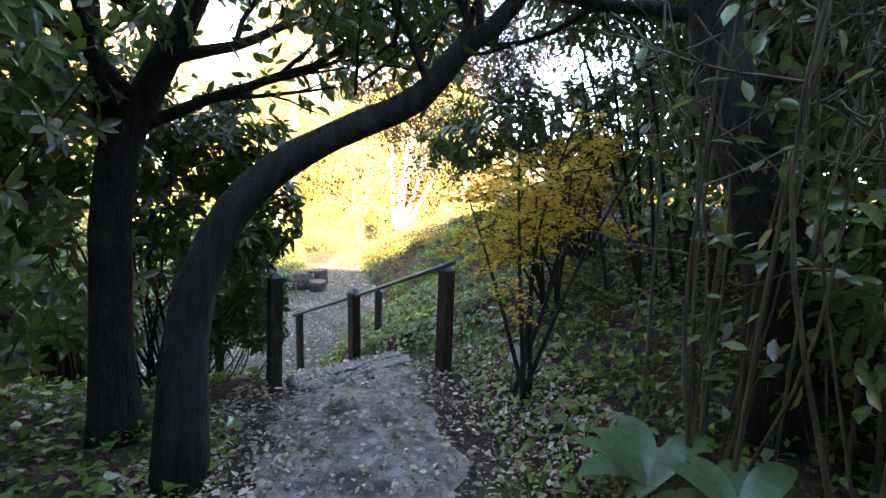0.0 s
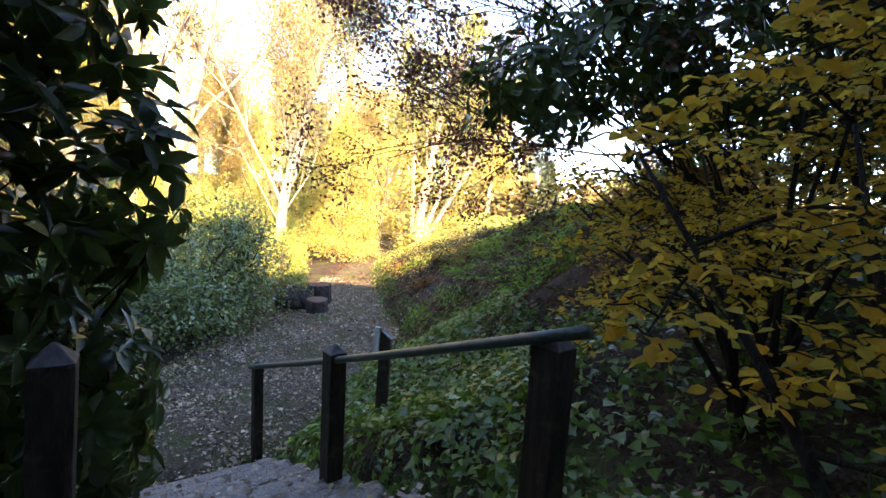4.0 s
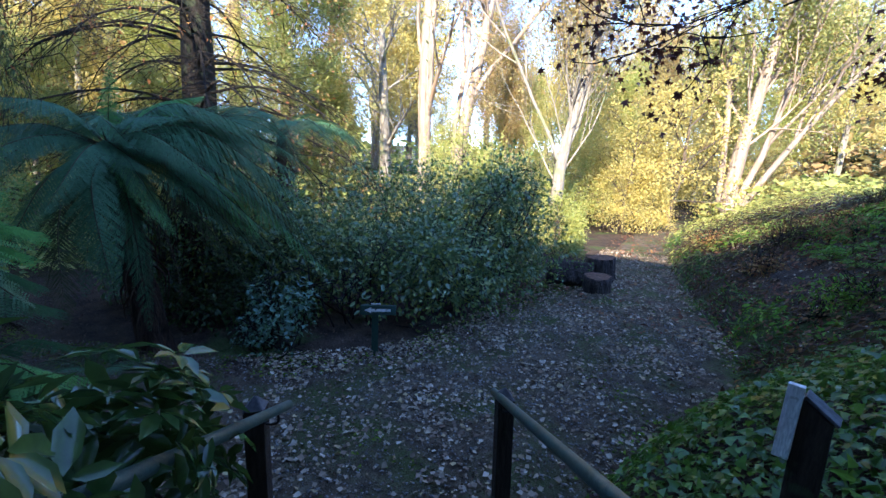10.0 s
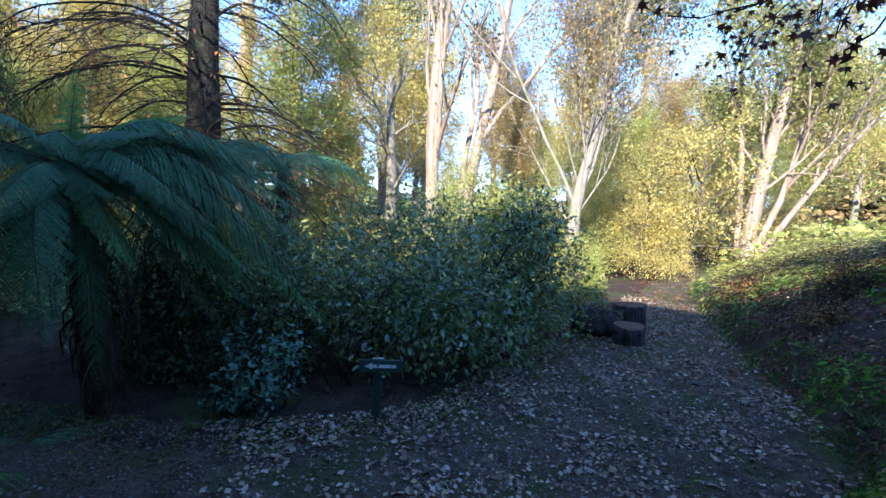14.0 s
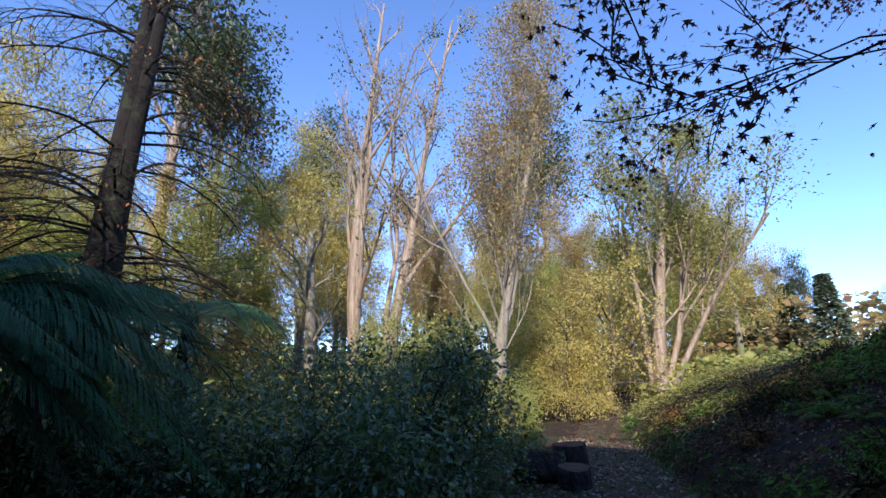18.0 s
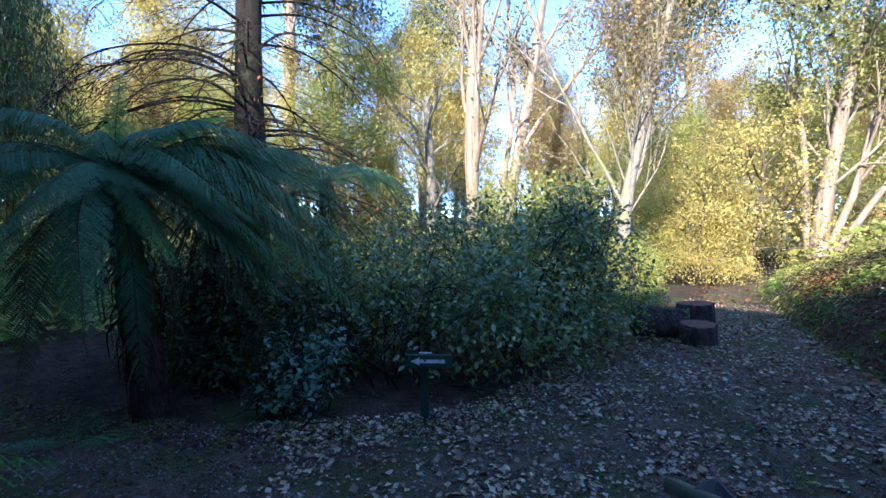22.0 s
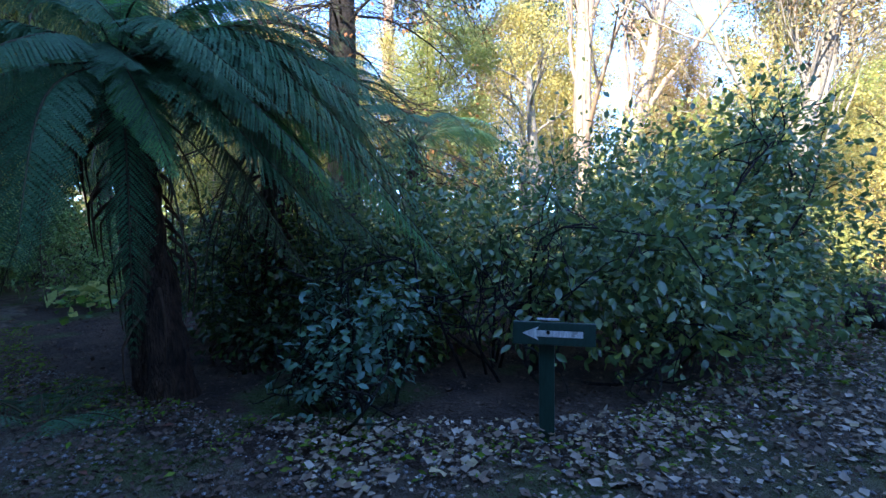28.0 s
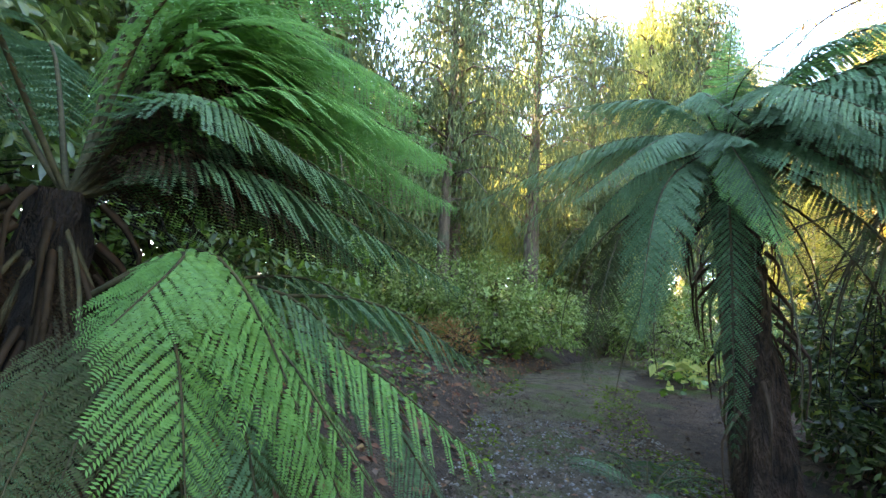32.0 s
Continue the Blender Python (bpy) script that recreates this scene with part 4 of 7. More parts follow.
def fern_a():
    x, y, h = -6.75, 3.9, 2.5
    ob = thing("tree_fern", "large tree fern with arching blue-green fronds and shaggy dark trunk", "tree fern", x, y, gz(x, y), group="tree ferns")
    fern_trunk(ob, h, 0.14, lean=(-0.33, -0.27))
    c = np.array((-7.08, 3.63, 2.55))
    for top, tip, w, mat in (((-6.81, 2.92, 2.6), (-6.25, 1.85, 2.0), 0.30, "fern"), ((-6.72, 3.0, 2.2), (-6.4, 2.5, 1.38), 0.28, "fern"), ((-6.75, 3.38, 2.15), (-6.5, 3.15, 0.95), 0.28, "fern"), ((-6.66, 3.68, 1.85), (-6.36, 3.7, 0.45), 0.22, "fern"),
                             ((-6.6, 3.68, 2.4), (-6.3, 4.0, 1.62), 0.22, "fern"), ((-6.75, 3.5, 2.85), (-6.42, 3.8, 2.42), 0.2, "fern"), ((-6.6, 4.0, 2.62), (-6.2, 4.4, 2.15), 0.25, "fern"), ((-6.5, 4.2, 2.4), (-5.9, 5.0, 1.5), 0.26, "fern"),
                             ((-6.5, 4.55, 2.5), (-5.6, 5.75, 0.88), 0.3, "fern"), ((-6.48, 4.1, 2.25), (-6.0, 5.05, 1.1), 0.27, "fern"), ((-6.5, 4.2, 1.95), (-6.02, 4.82, 0.8), 0.22, "fern_old"), ((-6.75, 4.65, 2.5), (-6.05, 5.6, 1.4), 0.36, "fern_old"),
                             ((-6.95, 4.7, 2.75), (-6.4, 5.9, 1.8), 0.34, "fern"), ((-7.0, 4.6, 3.0), (-6.7, 5.7, 2.6), 0.3, "fern"), ((-7.1, 4.1, 3.05), (-7.0, 4.7, 3.25), 0.26, "fern_bright"), ((-7.0, 3.2, 2.95), (-6.8, 2.5, 2.95), 0.28, "fern"), ((-7.25, 3.0, 2.75), (-7.1, 2.0, 2.4), 0.3, "fern"),
                             ((-7.7, 3.1, 2.7), (-8.5, 2.6, 2.1), 0.3, "fern"), ((-7.9, 3.6, 2.8), (-8.8, 3.7, 2.1), 0.3, "fern"), ((-7.7, 4.2, 2.7), (-8.3, 5.0, 2.1), 0.3, "fern"), ((-7.05, 3.65, 2.9), (-7.0, 3.7, 3.5), 0.2, "fern_bright"), ((-6.7, 3.75, 2.85), (-6.1, 4.1, 2.9), 0.24, "fern"), ((-7.3, 4.6, 2.8), (-7.4, 5.6, 2.4), 0.3, "fern"), ((-6.55, 4.45, 2.65), (-5.75, 5.7, 1.25), 0.3, "fern"), ((-6.7, 4.5, 2.8), (-5.95, 5.85, 1.7), 0.32, "fern"), ((-6.62, 4.3, 2.3), (-5.85, 5.35, 1.0), 0.28, "fern_old"), ((-6.5, 3.9, 2.7), (-5.9, 4.6, 2.0), 0.26, "fern"), ((-6.85, 4.3, 3.1), (-6.3, 5.3, 2.75), 0.28, "fern"), ((-6.71, 4.64, 2.2), (-6.05, 4.9, 1.49), 0.26, "fern_bright"), ((-6.74, 4.43, 2.2), (-6.18, 5.04, 1.13), 0.25, "fern"), ((-6.6, 4.85, 2.15), (-5.75, 5.8, 0.9), 0.28, "fern_bright"), ((-7.1, 4.9, 2.85), (-6.75, 5.75, 1.8), 0.27, "fern"), ((-6.95, 5.0, 2.6), (-6.4, 5.8, 1.5), 0.27, "fern"), ((-6.78, 3.71, 2.4), (-6.18, 3.95, 1.6), 0.24, "fern_bright"), ((-6.87, 3.58, 2.6), (-6.28, 3.8, 2.28), 0.22, "fern"), ((-6.5, 3.3, 2.1), (-5.85, 3.25, 1.1), 0.3, "fern"), ((-6.6, 3.05, 1.9), (-6.1, 2.9, 0.8), 0.28, "fern_old"), ((-6.7, 4.6, 1.9), (-6.2, 5.4, 1.15), 0.26, "fern"), ((-7.0, 4.75, 2.9), (-6.2, 5.9, 2.1), 0.28, "fern"), ((-6.6, 3.3, 2.5), (-6.0, 2.8, 1.9), 0.26, "fern"), ((-6.9, 3.0, 2.6), (-6.6, 2.1, 1.8), 0.27, "fern")):
        wide = 1.0 if tip[1] < 4.3 else 1.2
        bow_frond(ob, mat, c, top, tip, w * wide, 46, 15, 0.6, lobe=0.095, slim=1.0)
    for a in (-60, -25, 5, 35, 75, 110, 150, 200, 240):
        add_frond(ob, "dead_frond", "dead_frond", (-0.33, -0.27, h - 0.2), a, RNG.uniform(-20, 20), "withered brown hanging frond", length=RNG.uniform(1.2, 2.0), width=0.1, a0=RNG.uniform(-60, -15), a1=-94, pairs=26, fine=7, droop=1.0, curl=RNG.uniform(-25, 25))


fern_a()


def fern_b():
    x, y = -3.72, 1.70
    z = gz(x, y)
    h = 1.54 - z
    ob = thing("tree_fern", "bright green tree fern leaning its fronds over the gravel path", "tree fern", x, y, z, group="tree ferns")
    fern_trunk(ob, h, 0.12, "fern_trunk_dark", stubs="dead_shaded")
    crown, offset = np.array((-3.74, 1.72, 1.52)), np.array((-3.72, 1.84, 1.12))
    # the spreading crown
    for top, tip, w, mat in (((-4.3, 1.87, 2.31), (-5.32, 2.29, 2.05), 0.36, "fern_bright"), ((-4.27, 2.09, 1.98), (-5.11, 2.52, 1.72), 0.36, "fern_bright"), ((-4.18, 1.8, 2.46), (-5.32, 2.12, 2.34), 0.36, "fern_bright"), ((-4.13, 2.12, 1.7), (-4.98, 2.69, 1.28), 0.33, "fern"),
                             ((-4.05, 1.52, 2.6), (-5.17, 1.6, 2.9), 0.36, "fern_bright"), ((-4.5, 1.78, 2.3), (-5.6, 2.04, 2.1), 0.3, "fern_bright"), ((-3.95, 1.95, 2.45), (-4.6, 2.4, 2.6), 0.33, "fern_bright"), 
                             ((-3.3, 1.9, 2.2), (-2.95, 2.25, 1.9), 0.3, "fern"), ((-3.3, 1.4, 2.2), (-2.8, 1.1, 1.8), 0.32, "fern"), ((-3.75, 1.1, 2.3), (-3.8, 0.3, 1.9), 0.34, "fern"), ((-4.3, 1.35, 2.2), (-5.1, 0.9, 1.7), 0.34, "fern"), ((-4.4, 1.7, 1.95), (-5.2, 1.75, 1.4), 0.34, "fern"), ((-4.2, 2.0, 2.2), (-5.2, 2.42, 1.95), 0.34, "fern_bright"), ((-4.2, 2.15, 2.05), (-4.9, 2.62, 1.9), 0.3, "fern_bright"), ((-4.1, 2.05, 2.3), (-4.95, 2.35, 2.25), 0.32, "fern_bright"), ((-4.25, 1.7, 2.5), (-5.2, 1.9, 2.6), 0.34, "fern"), ((-4.2, 2.05, 1.85), (-4.9, 2.6, 1.5), 0.3, "fern"), ((-3.9, 2.1, 1.9), (-4.3, 2.5, 1.65), 0.26, "fern")):
        bow_frond(ob, mat, crown, top, tip, w * 0.95, 38, 18, 0.6, lobe=0.1, slim=0.85)
    for top, tip, w, mat in (((-4.0, 1.8, 2.35), (-4.4, 2.05, 2.55), 0.28, "fern_bright"), ((-4.0, 1.9, 2.15), (-4.5, 2.2, 2.3), 0.3, "fern_bright"), ((-4.1, 1.75, 2.3), (-4.7, 1.95, 2.5), 0.32, "fern_bright"), ((-4.2, 1.95, 2.05), (-4.95, 2.45, 2.05), 0.3, "fern_bright")):
        bow_frond(ob, mat, crown, top, tip, w, 34, 16, 0.6, lobe=0.1, slim=0.85)
    # the older brown fronds below them, coloured darker for the shade under the crown
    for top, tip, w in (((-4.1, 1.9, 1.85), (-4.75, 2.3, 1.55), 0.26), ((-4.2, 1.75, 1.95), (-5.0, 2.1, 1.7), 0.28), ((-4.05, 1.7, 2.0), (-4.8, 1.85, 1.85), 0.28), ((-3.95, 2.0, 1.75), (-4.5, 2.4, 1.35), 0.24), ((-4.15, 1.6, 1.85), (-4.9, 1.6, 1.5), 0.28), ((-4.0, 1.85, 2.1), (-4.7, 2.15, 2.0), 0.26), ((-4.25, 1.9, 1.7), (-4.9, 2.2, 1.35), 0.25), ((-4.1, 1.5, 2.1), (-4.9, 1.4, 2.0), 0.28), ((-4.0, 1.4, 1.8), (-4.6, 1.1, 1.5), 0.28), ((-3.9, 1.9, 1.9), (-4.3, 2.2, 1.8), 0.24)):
        bow_frond(ob, "dead_shaded", crown, top, tip, w, 30, 14, 0.9, "brown withered frond darkened for the shade under the crown", lobe=0.1, slim=0.85)
    # the lower shoot whose fronds hang over the gravel
    for top, tip, w, mat in (((-4.03, 2.23, 1.34), (-4.21, 2.74, 0.6), 0.34, "fern_bright"), ((-3.92, 2.22, 1.34), (-3.62, 2.5, 1.1), 0.24, "fern_bright"), ((-4.36, 2.35, 1.08), (-4.7, 3.02, 0.65), 0.3, "fern_bright"), ((-4.6, 2.35, 1.22), (-5.02, 2.78, 0.94), 0.26, "fern"), ((-4.09, 2.3, 1.16), (-4.36, 2.84, 0.55), 0.3, "fern_bright"),
                             ((-3.86, 2.28, 1.14), (-3.81, 2.66, 0.6), 0.28, "fern_bright"), ((-4.31, 2.22, 1.23), (-4.66, 2.75, 0.66), 0.3, "fern"), ((-3.78, 2.15, 1.06), (-3.58, 2.5, 0.75), 0.24, "fern_old"), ((-4.07, 2.3, 0.9), (-4.04, 2.7, 0.35), 0.28, "fern"), ((-4.55, 2.42, 0.86), (-4.72, 2.86, 0.4), 0.26, "fern"),
                             ((-3.66, 2.12, 0.98), (-3.5, 2.42, 0.7), 0.22, "fern_old"), ((-4.3, 2.3, 0.85), (-4.4, 2.75, 0.3), 0.26, "fern_bright"), ((-3.95, 2.2, 0.8), (-3.9, 2.55, 0.3), 0.24, "fern"), ((-3.6, 2.1, 0.8), (-3.45, 2.4, 0.4), 0.22, "fern"), ((-4.5, 2.1, 1.3), (-5.1, 2.35, 1.0), 0.28, "fern")):
        bow_frond(ob, mat, offset, top, tip, w * 0.95, 18, 28, 0.5, lobe=0.125, slim=0.55, bare=0.25)
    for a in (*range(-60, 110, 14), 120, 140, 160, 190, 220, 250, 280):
        add_frond(ob, "dead_frond", "dead_shaded", (0, 0.03, h - 0.08), a, RNG.uniform(-20, 20), "withered brown hanging frond", length=RNG.uniform(0.5, 1.1), width=0.12, a0=RNG.uniform(-80, -35), a1=-95, pairs=26, fine=9, droop=1.0, curl=RNG.uniform(-25, 25))


fern_b()

fern_d = [(a, RNG.uniform(1.7, 2.1), RNG.uniform(20, 55), RNG.uniform(-75, -45), 0, 40, 10) for a in range(0, 360, 19)]
tree_fern(-8.25, 4.95, 2.7, "taller tree fern close behind another with dark hanging fronds", fern_d, [(a, RNG.uniform(1.6, 2.5), RNG.uniform(-70, -40), -93) for a in range(0, 360, 12)], ("fern", "fern_bright", "fern_old"), r=0.12)
fern_c = [(a, RNG.uniform(2.3, 3.0), RNG.uniform(25, 50), RNG.uniform(-85, -60), 0, 34, 10) for a in range(0, 360, 22)]
tree_fern(-11.1, 8.3, 3.2, "slender tree fern with a spreading crown behind the shrubs", fern_c, [(a, 1.2, -60, -92) for a in range(0, 360, 60)], ("fern", "fern_bright", "fern_old"), r=0.13)


def ground_fern(x, y, n, ln, mat, label, a0=(20, 50)):
    ob = thing("fern", label, "fern", x, y, gz(x, y) - 0.02, group="low ferns")
    for i in range(n):
        add_frond(ob, "frond", mat, (0, 0, 0), i * 360 / n + RNG.uniform(-15, 15), 0, length=ln * RNG.uniform(0.7, 1.1), width=0.2 * ln + 0.02, a0=RNG.uniform(*a0), a1=RNG.uniform(-50, -15), pairs=20, fine=7, bare=0.1)


ground_fern(-6.6, 3.2, 10, 0.7, "fern", "small green fern at the foot of a tree fern")
ground_fern(-3.75, 2.3, 9, 0.5, "fern_old", "greyish older fern below the tree fern at the path edge")
ground_fern(-4.3, 2.25, 9, 0.7, "fern", "low green fern at the gravel edge")
ground_fern(-3.05, 2.75, 8, 0.55, "fern", "small dark fern at the path corner")


# ---- shrubs ----
def shrub(name, label, cat, x, y, blobs, count, size, shape, mat, stems=9, group="", stem_mat="bark_dark", width=1.0, flat=0.55, shell=0.55, droop=0.25, gnarl=0.16):
    """Stems from one root and leaves on the outer part of several overlapping masses (dx, dy, z, rx, ry, rz)."""
    z = gz(x, y)
    ob = thing(name, label, cat, x, y, z - 0.03, group=group)
    B = np.asarray(blobs, float)
    for i in range(stems):
        b = B[RNG.integers(len(B))]
        goal = b[:3] + rand_dirs(1)[0] * b[3:] * 0.75
        start = np.array([RNG.normal(0, 0.16), RNG.normal(0, 0.16), -0.05]) + np.append(b[:2] * 0.35, 0)
        start[2] = gz(x + start[0], y + start[1]) - z - 0.05
        mid = (start + goal) / 2 + RNG.normal(0, gnarl, 3) + np.array([0, 0, 0.15 * goal[2]])
        line = curve_pts([start, mid, goal], 9)
        out = tube(line, np.linspace(0.018, 0.005, 9) * (0.6 + 0.25 * B[:, 2].max()), 6, cap=False)
        for k in range(3, 9):
            o, _ = ramify(line[k], unit(RNG.normal(0, 1, 3) + (0, 0, 0.4)), 0.35 * float(b[3:].mean()) + 0.15, 0.009, 1, (3,), 0.8, 0.6, 0.2, 0.1, (4, 3))
            out += o
        part("stem", out, stem_mat, ob)
    w = B[:, 3] * B[:, 4] + B[:, 3] * B[:, 5] + B[:, 4] * B[:, 5]
    pick = RNG.choice(len(B), count, p=w / w.sum())
    d = rand_dirs(count, -0.75, 1.0)
    lump = 1 + 0.24 * np.sin(d[:, 0] * 6 + pick) * np.sin(d[:, 1] * 7 - pick) + 0.12 * np.sin(d[:, 2] * 11 + 2 * pick)
    rr = (1 - shell * RNG.random(count) ** 1.6) * lump
    P = B[pick, :3] + d * B[pick, 3:] * rr[:, None]
    P[:, 2] = np.maximum(P[:, 2], ground_z(P[:, 0] + x, P[:, 1] + y) - z + 0.05)
    D = unit(d * 0.7 + RNG.normal(0, 0.55, (count, 3)) + (0, 0, -droop))
    N = unit(RNG.normal(0, 1 - flat, (count, 3)) + d * 0.5 + (0, 0, 0.9))
    part("foliage", [trimmed_leaves(leaves(P, D, N, size * RNG.uniform(0.65, 1.25, count), shape, width), len(shape[0]), (x, y, z))], mat, ob, kind="stuff")
    return ob


def whorls(name, label, cat, x, y, blobs, count, size, mat, group="", per=8, stems=5, width=0.95):
    """A shrub whose long leaves stand in rosettes at the twigs' ends."""
    z = gz(x, y)
    ob = thing(name, label, cat, x, y, z - 0.03, group=group)
    B = np.asarray(blobs, float)
    w = B[:, 3] * B[:, 4] + B[:, 3] * B[:, 5]
    pick = RNG.choice(len(B), count, p=w / w.sum())
    d = rand_dirs(count, -0.7, 1.0)
    C = B[pick, :3] + d * B[pick, 3:] * (1 - 0.5 * RNG.random((count, 1)) ** 1.4)
    C[:, 2] = np.maximum(C[:, 2], ground_z(C[:, 0] + x, C[:, 1] + y) - z + 0.1)
    ax = unit(d + RNG.normal(0, 0.35, (count, 3)) + (0, 0, 0.5))
    P, D, N, S = [], [], [], []
    side = unit(np.cross(ax, RNG.normal(0, 1, (count, 3))))
    side2 = np.cross(ax, side)
    for j in range(per):
        a = 2 * math.pi * (j / per) + RNG.uniform(0, 0.5, count)
        o = side * np.cos(a)[:, None] + side2 * np.sin(a)[:, None]
        lean = RNG.uniform(-0.25, 0.55, (count, 1))
        P.append(C + o * 0.01)
        D.append(o + ax * lean + np.array([0, 0, -0.2]))
        N.append(ax + RNG.normal(0, 0.15, (count, 3)))
        S.append(size * RNG.uniform(0.65, 1.15, count))
    part("foliage", [trimmed_leaves(leaves(np.concatenate(P), np.concatenate(D), np.concatenate(N), np.concatenate(S), LEAF6, width), 6, (x, y, z))], mat, ob, kind="stuff")
    for i in range(stems):
        start = np.array([RNG.normal(0, 0.15), RNG.normal(0, 0.15), -0.05])
        for k in RNG.choice(count, 7):
            mid = (start + C[k]) / 2 + RNG.normal(0, 0.15, 3)
            out = trimmed(tube(curve_pts([start, mid, C[k]], 8), np.linspace(0.015, 0.003, 8), 5, cap=False), (x, y, z))
            if out:
                part("stem", out, "bark_dark", ob)
    return ob


shrub("camellia_bush", "dark green camellia hedge with small glossy leaves by path", "shrub", -5.6, 8.2, [(0, 0.3, 1.2, 1.15, 1.4, 1.15), (0.25, 1.5, 1.3, 1.1, 1.3, 1.3), (-1.0, 0.5, 1.2, 1.3, 1.6, 1.35), (0.35, 0.2, 0.6, 0.95, 1.4, 0.6), (0.4, 2.3, 0.9, 0.85, 0.9, 0.95), (0.5, 0.9, 2.15, 0.65, 0.75, 0.75), (0.2, 2.0, 2.2, 0.6, 0.6, 0.7), (0.65, -0.5, 0.42, 0.7, 1.2, 0.45), (0.6, 1.6, 0.45, 0.65, 1.2, 0.5)], 15500, 0.082, LEAF6, "camellia", 26, "path hedge", shell=0.95, width=1.3, flat=0.25, gnarl=0.3)
shrub("camellia_bush", "lower glossy green shrub behind the direction sign with arching twigs", "shrub", -5.9, 6.2, [(0.45, 0.5, 0.8, 0.7, 0.75, 0.75), (-0.5, 0.4, 1.0, 0.9, 0.8, 1.0), (0.9, 0.95, 1.1, 0.75, 0.75, 0.95)], 4200, 0.088, LEAF6, "camellia", 14, "path hedge", shell=0.95, width=1.3, flat=0.25, gnarl=0.3)
shrub("camellia_bush", "dark evergreen filling the gap beside the tree fern", "shrub", -7.1, 6.0, [(0, 0, 0.7, 0.5, 0.5, 0.6), (0.5, 0.35, 0.5, 0.5, 0.4, 0.5), (-0.5, 0.4, 1.0, 0.7, 0.6, 0.8)], 2600, 0.085, LEAF6, "camellia", 9, "path hedge", shell=0.9, width=1.25)
shrub("camellia_bush", "tall dark green shrub at the back of the hedge", "shrub", -7.6, 8.6, [(0, 0, 1.3, 1.6, 1.6, 1.3), (0.4, 1.8, 1.4, 1.5, 1.5, 1.3)], 8000, 0.095, LEAF6, "camellia", 8, "path hedge")
# added foliage; its dark leaves stand in for shade below the tree fern
shrub("leafy_bush", "low evergreen added to darken the foot of the large tree fern", "shrub", -7.25, 4.75, [(0, 0, 0.35, 0.55, 0.5, 0.4), (0.55, 0.35, 0.4, 0.5, 0.45, 0.45), (-0.2, 0.6, 0.6, 0.6, 0.5, 0.6), (0.75, 0.9, 0.3, 0.5, 0.4, 0.35), (-0.55, -0.35, 0.45, 0.4, 0.3, 0.45)], 3200, 0.075, LEAF6, "rhodo_shaded", 9, "path hedge", shell=0.9, width=1.2)
shrub("leafy_bush", "small bush with bluish green oval leaves below tree fern", "shrub", -5.75, 4.95, [(0, 0, 0.42, 0.42, 0.42, 0.42), (0.15, 0.2, 0.7, 0.28, 0.28, 0.3), (-0.25, -0.15, 0.75, 0.12, 0.12, 0.3), (-0.15, -0.2, 0.25, 0.35, 0.3, 0.25)], 860, 0.068, LEAF6, "blue_bush", 12, width=1.35, flat=0.7, shell=0.8)
shrub("leafy_bush", "light green sapling rising above the hedge", "shrub", -6.3, 10.3, [(0, 0, 2.3, 0.6, 0.6, 0.9), (0.5, 0.4, 1.8, 0.6, 0.6, 0.7)], 2600, 0.09, LEAF6, "lime", 5, width=1.3, shell=0.9)

whorls("rhododendron", "tall dark rhododendron leaning over the handrail", "shrub", -2.0, 1.15, [(0.35, -0.1, 1.6, 0.75, 0.6, 0.8), (0.95, 0.2, 1.75, 0.32, 0.3, 0.6), (0.5, 0.2, 0.8, 0.6, 0.5, 0.6), (-0.3, -0.5, 2.4, 0.9, 0.8, 0.8), (0.6, -0.1, 2.5, 0.6, 0.6, 0.6)], 640, 0.145, "rhodo_shaded", "rhododendrons")
whorls("rhododendron", "low rhododendron with pale shining leaves beside the lower handrail", "shrub", -2.45, 2.05, [(0.6, 0.1, 1.12, 0.42, 0.45, 0.3), (0.25, 0.3, 0.85, 0.4, 0.4, 0.35), (0.75, -0.25, 1.3, 0.4, 0.4, 0.3), (0.95, 0.1, 1.0, 0.35, 0.4, 0.3)], 165, 0.125, "rhodo_gloss", "rhododendrons")
whorls("rhododendron", "dark overhanging rhododendron behind the tree trunks", "shrub", -2.6, -0.9, [(0, 0, 2.2, 1.3, 1.2, 1.5), (-0.6, 1.0, 1.2, 1.2, 1.0, 1.1), (0.5, -0.8, 3.0, 1.4, 1.3, 1.0), (0.9, 0.6, 3.2, 0.9, 0.8, 0.6), (0.2, 0.9, 2.4, 0.9, 0.7, 1.0), (0.3, 1.1, 1.1, 0.7, 0.5, 0.8)], 820, 0.15, "rhodo", "rhododendrons")
whorls("rhododendron", "dark glossy tree rhododendron overhanging the bank", "shrub", 2.7, 3.6, [(-1.9, -0.2, 1.55, 0.7, 0.6, 0.5), (-1.3, -0.2, 1.9, 0.9, 0.7, 0.6), (-0.4, 0, 1.8, 1.0, 0.9, 0.9)], 380, 0.15, "rhodo_shaded", "rhododendrons")

shrub("evergreen_shrub", "tall dark evergreen closing the slope above the canes", "shrub", 3.6, 1.1, [(0, 0, 1.6, 1.1, 1.1, 1.5), (0.3, 0.5, 3.2, 1.2, 1.1, 1.3), (-0.3, -0.6, 2.6, 0.9, 0.9, 1.1)], 6500, 0.13, LEAF6, "rhodo", 9, "slope evergreens", width=1.1, shell=0.7)
shrub("evergreen_shrub", "dark evergreen with broad crown behind the yellow shrubs", "shrub", 3.9, 3.4, [(0, 0, 1.3, 1.1, 1.1, 1.3), (0.2, 0.4, 2.4, 1.0, 1.0, 0.9)], 4500, 0.13, LEAF6, "rhodo", 8, "slope evergreens", width=1.1, shell=0.7)
